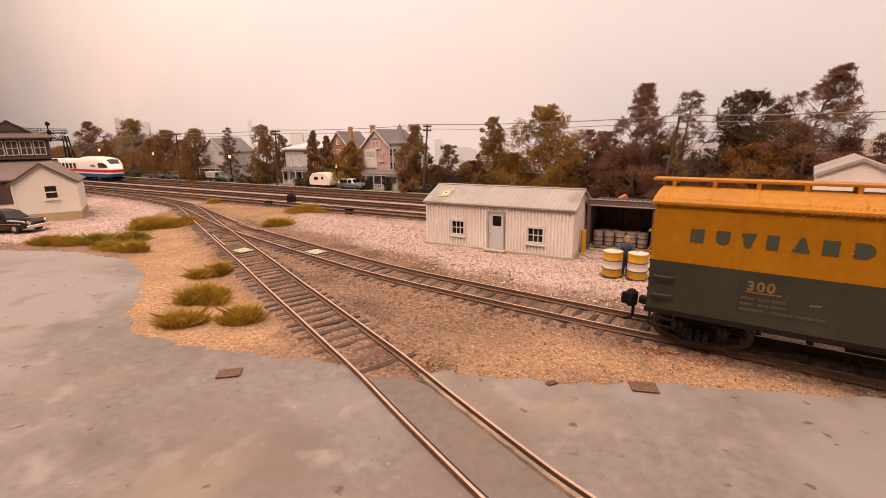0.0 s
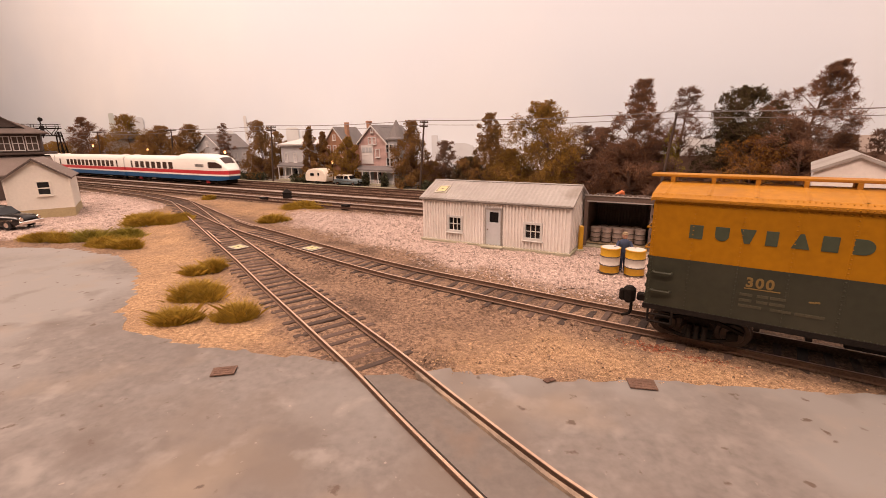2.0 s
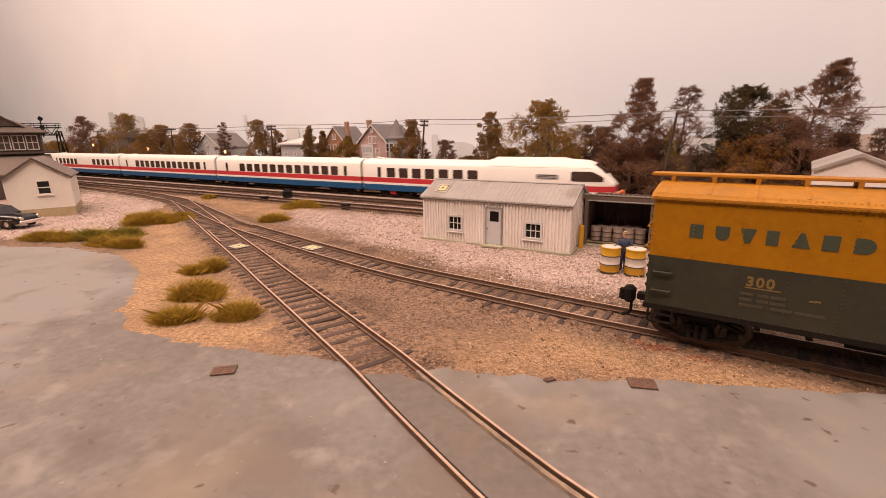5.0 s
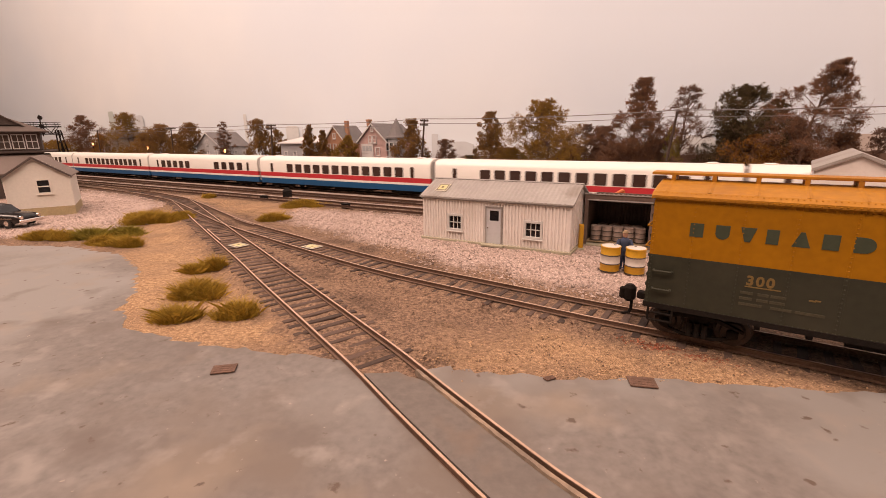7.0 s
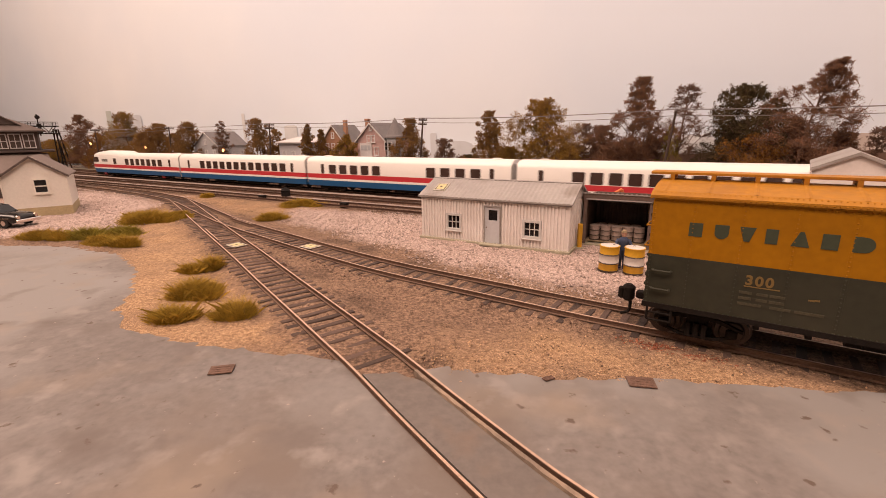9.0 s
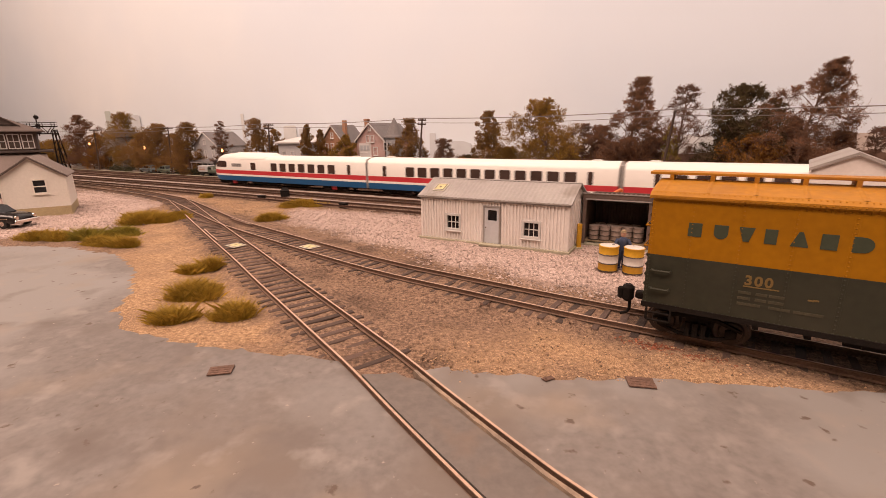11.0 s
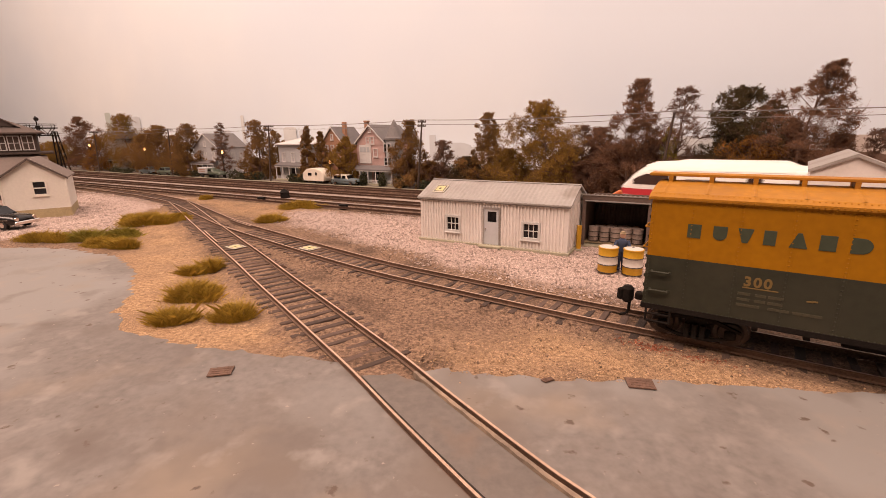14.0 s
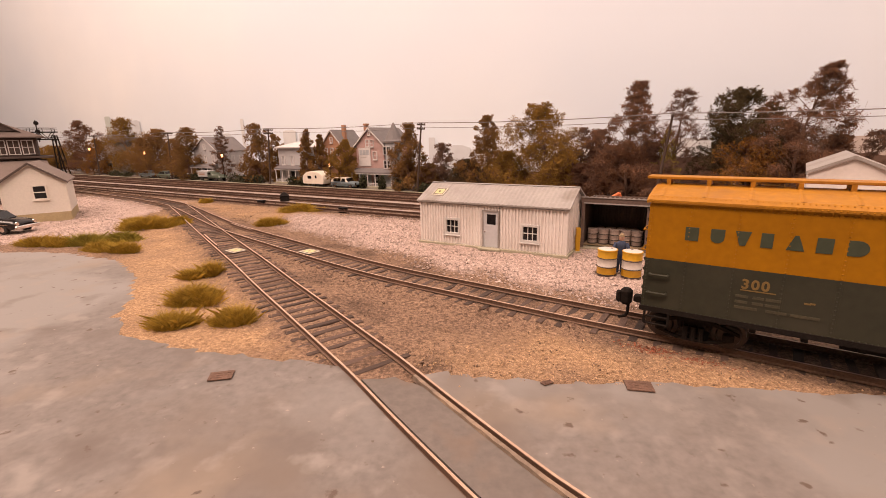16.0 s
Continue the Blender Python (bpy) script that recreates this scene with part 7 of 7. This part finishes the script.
def scatter(poly, n, seed, z, clear=0.0, fray=0.0):
    nr = np.random.RandomState(seed)
    P = np.array(poly, float)
    lo, hi = P.min(0) - fray, P.max(0) + fray
    Q = nr.uniform(lo, hi, (n, 2))
    d = edge_distance(poly, Q[:, 0], Q[:, 1])
    keep = d > -fray * nr.rand(n)
    keep &= paved_depth(Q[:, 0], Q[:, 1]) < 1.0
    if clear:
        tr = np.minimum(curve_distance(T1, Q[:, 0], Q[:, 1]), curve_distance(T2, Q[:, 0], Q[:, 1]))
        keep &= tr > clear
    Q = Q[keep]
    return np.column_stack([Q, ground_height(Q[:, 0], Q[:, 1]) + z + nr.uniform(-0.15, 0.15, len(Q))])


stones("gravel", "coarse pink-grey gravel spread round the shed", np.concatenate([scatter(GRAVEL[1], 60000, 1, 0.1, 15, 16)]), (0.32, 0.85), M_PINKSTONE, 1)
stones("gravel", "coarse pink-grey gravel beside the clapboard building", scatter(GRAVEL[0], 24000, 2, 0.1, 15, 8), (0.4, 0.95), M_PINKSTONE, 2)
FIELD = [(-40, 128), (-5, 122), (45, 116), (110, 108), (150, 110), (60, 190), (-60, 310), (-150, 395), (-260, 480), (-300, 520), (-200, 380), (-120, 260), (-60, 180)]
stones("cinders", "fine dark cinders strewn between the tracks", np.concatenate([scatter(FIELD, 30000, 3, 0.05, 9.5, 6), scatter(FIELD, 18000, 33, 0.0, 0.1, 0)]), (0.16, 0.45), M_CINDER, 3)
stones("grit", "fine tan grit over the sandy soil", np.concatenate([scatter(t, 16000, 4 + k, 0.03, 9, 6) for k, t in enumerate(TAN)]), (0.14, 0.42), M_TANSTONE, 4)

nr_ = np.random.RandomState(8)
side = np.array([(p.x + nr_.normal() * 1.5, p.y + nr_.normal() * 1.5) for c in (offset_curve(T1, -12.5), offset_curve(T2, -12), offset_curve(T2, 12.5)) for p in c if -200 < p.x < 70 and p.y > 122 and nr_.rand() < 0.3])
stones("clinker", "dark clinker lumps dropped along the rails", np.column_stack([side, ground_height(side[:, 0], side[:, 1])]), (0.5, 1.3), M_RUST, 12)

rusty = np.array([(74 + 0.82 * a - 0.3 * b, 130 - 0.56 * a - 0.8 * b) for a, b in nr_.normal(size=(500, 2)) * (8, 2)])
rusty = np.column_stack([rusty, ground_height(rusty[:, 0], rusty[:, 1])])
stones("rust_grit", "reddish rust-stained grit beside the siding", rusty, (0.2, 0.5), M_REDGRIT, 13)


def ballast(seed):
    nr = np.random.RandomState(seed)
    n = 30000
    s, a = nr.uniform(-1300, 120, n), nr.uniform(322, 478, n)
    keep = np.minimum(np.abs(a - 391), np.abs(a - 352.5)) > 7.5
    s, a, n = s[keep], a[keep], int(keep.sum())
    x, y = AL[0] * s + AC[0] * a, AL[1] * s + AC[1] * a
    return np.column_stack([x, y, np.full(n, -3.45) + nr.uniform(-0.35, 0.3, n)])


stones("ballast", "dark brown ballast along the main line", ballast(9), (0.35, 0.8), M_BALLAST, 9)


# ---- painted distance on the backdrop ----
M_FAR = [material("painted_far_" + k, c, 0.95, vary=0.05, scale=12, fine=80, bump=0.0, spec=0.1) for k, c in
         (("grey", (0.66, 0.66, 0.66)), ("blue", (0.63, 0.645, 0.67)), ("green", (0.55, 0.59, 0.56)), ("tan", (0.56, 0.47, 0.42)), ("wood", (0.16, 0.10, 0.075)))]


def painted(name, label, outline, mat, depth):
    bm = bmesh.new()
    slab_xz(bm, outline, 620 - depth - 0.8, 620 - depth)
    ob = part(name, bm, mat, at=pose(0, 0, 0, 0, 0, LINE))
    tagged(ob, label, "painted backdrop", kind="structure")


def skyline(s0, s1, base, amp, size, seed):
    rng = np.random.RandomState(seed)
    ph = rng.rand(8) * 6.283
    xs = np.arange(s0, s1, 6.0)
    z = base + sum(amp * (0.7 ** k) * np.sin(xs / size * (1.7 ** k) + ph[k]) for k in range(8)) / 2
    return [(float(x), float(v)) for x, v in zip(xs, z)] + [(s1, -4), (s0, -4)]


painted("backdrop_woods", "dull painted woods along the foot of the backdrop", skyline(-2400, 1200, 20, 6, 60, 3), M_FAR[4], 0.6)
painted("backdrop_woods", "brown painted woods behind the trees", skyline(-130, 330, 42, 5, 40, 8), M_FAR[4], 4.2)
painted("backdrop_hills", "pale painted hills on the backdrop", skyline(-330, 600, 50, 6, 70, 5), M_FAR[0], 0.1)
for s, w, z, mt in ((-1362, 26, 134, 2), (-1235, 52, 120, 1), (-826, 9, 110, 0), (-690, 34, 84, 0), (-655, 20, 78, 1), (-880, 26, 82, 1), (-372, 11, 66, 1), (-340, 70, 54, 1), (-20, 60, 60, 0), (150, 50, 60, 3)):
    painted("backdrop_building", "pale painted building on the backdrop", [(s - w / 2, -4), (s + w / 2, -4), (s + w / 2, z - w * 0.06), (s + w * 0.3, z), (s - w * 0.3, z), (s - w / 2, z - w * 0.06)], M_FAR[mt], 1.2 + (s % 7) * 0.3)


# ---- what moves ----
def motions():
    """The train runs along the main line from the far end to the near one."""
    # seconds and the place of the leading power car's inner end along the line
    run = [(0.0, -739.0), (1.5, -474.0), (2.5, -299.5), (3.5, -125.5), (4.2, -4.0), (7.0, 503.8), (9.0, 866.0), (12.5, 1509.0), (14.0, 1788.0), (14.5, 1883.0), (16.0, 2170.0)]
    for car, off, turn in ((power_front, 0, 0), (coach_a, -269.8, 0), (coach_b, -541.5, 0), (cafe_car, -813.0, 0), (coach_d, -1083.5, 0), (power_rear, -1098.0, 180)):
        rows = []
        for t, a in run:
            x, y = main(a + off - 475.3, 413.7)
            rows.append((t, at(x, y, 0, -30 + turn)))
        walk(car, rows)


motions()
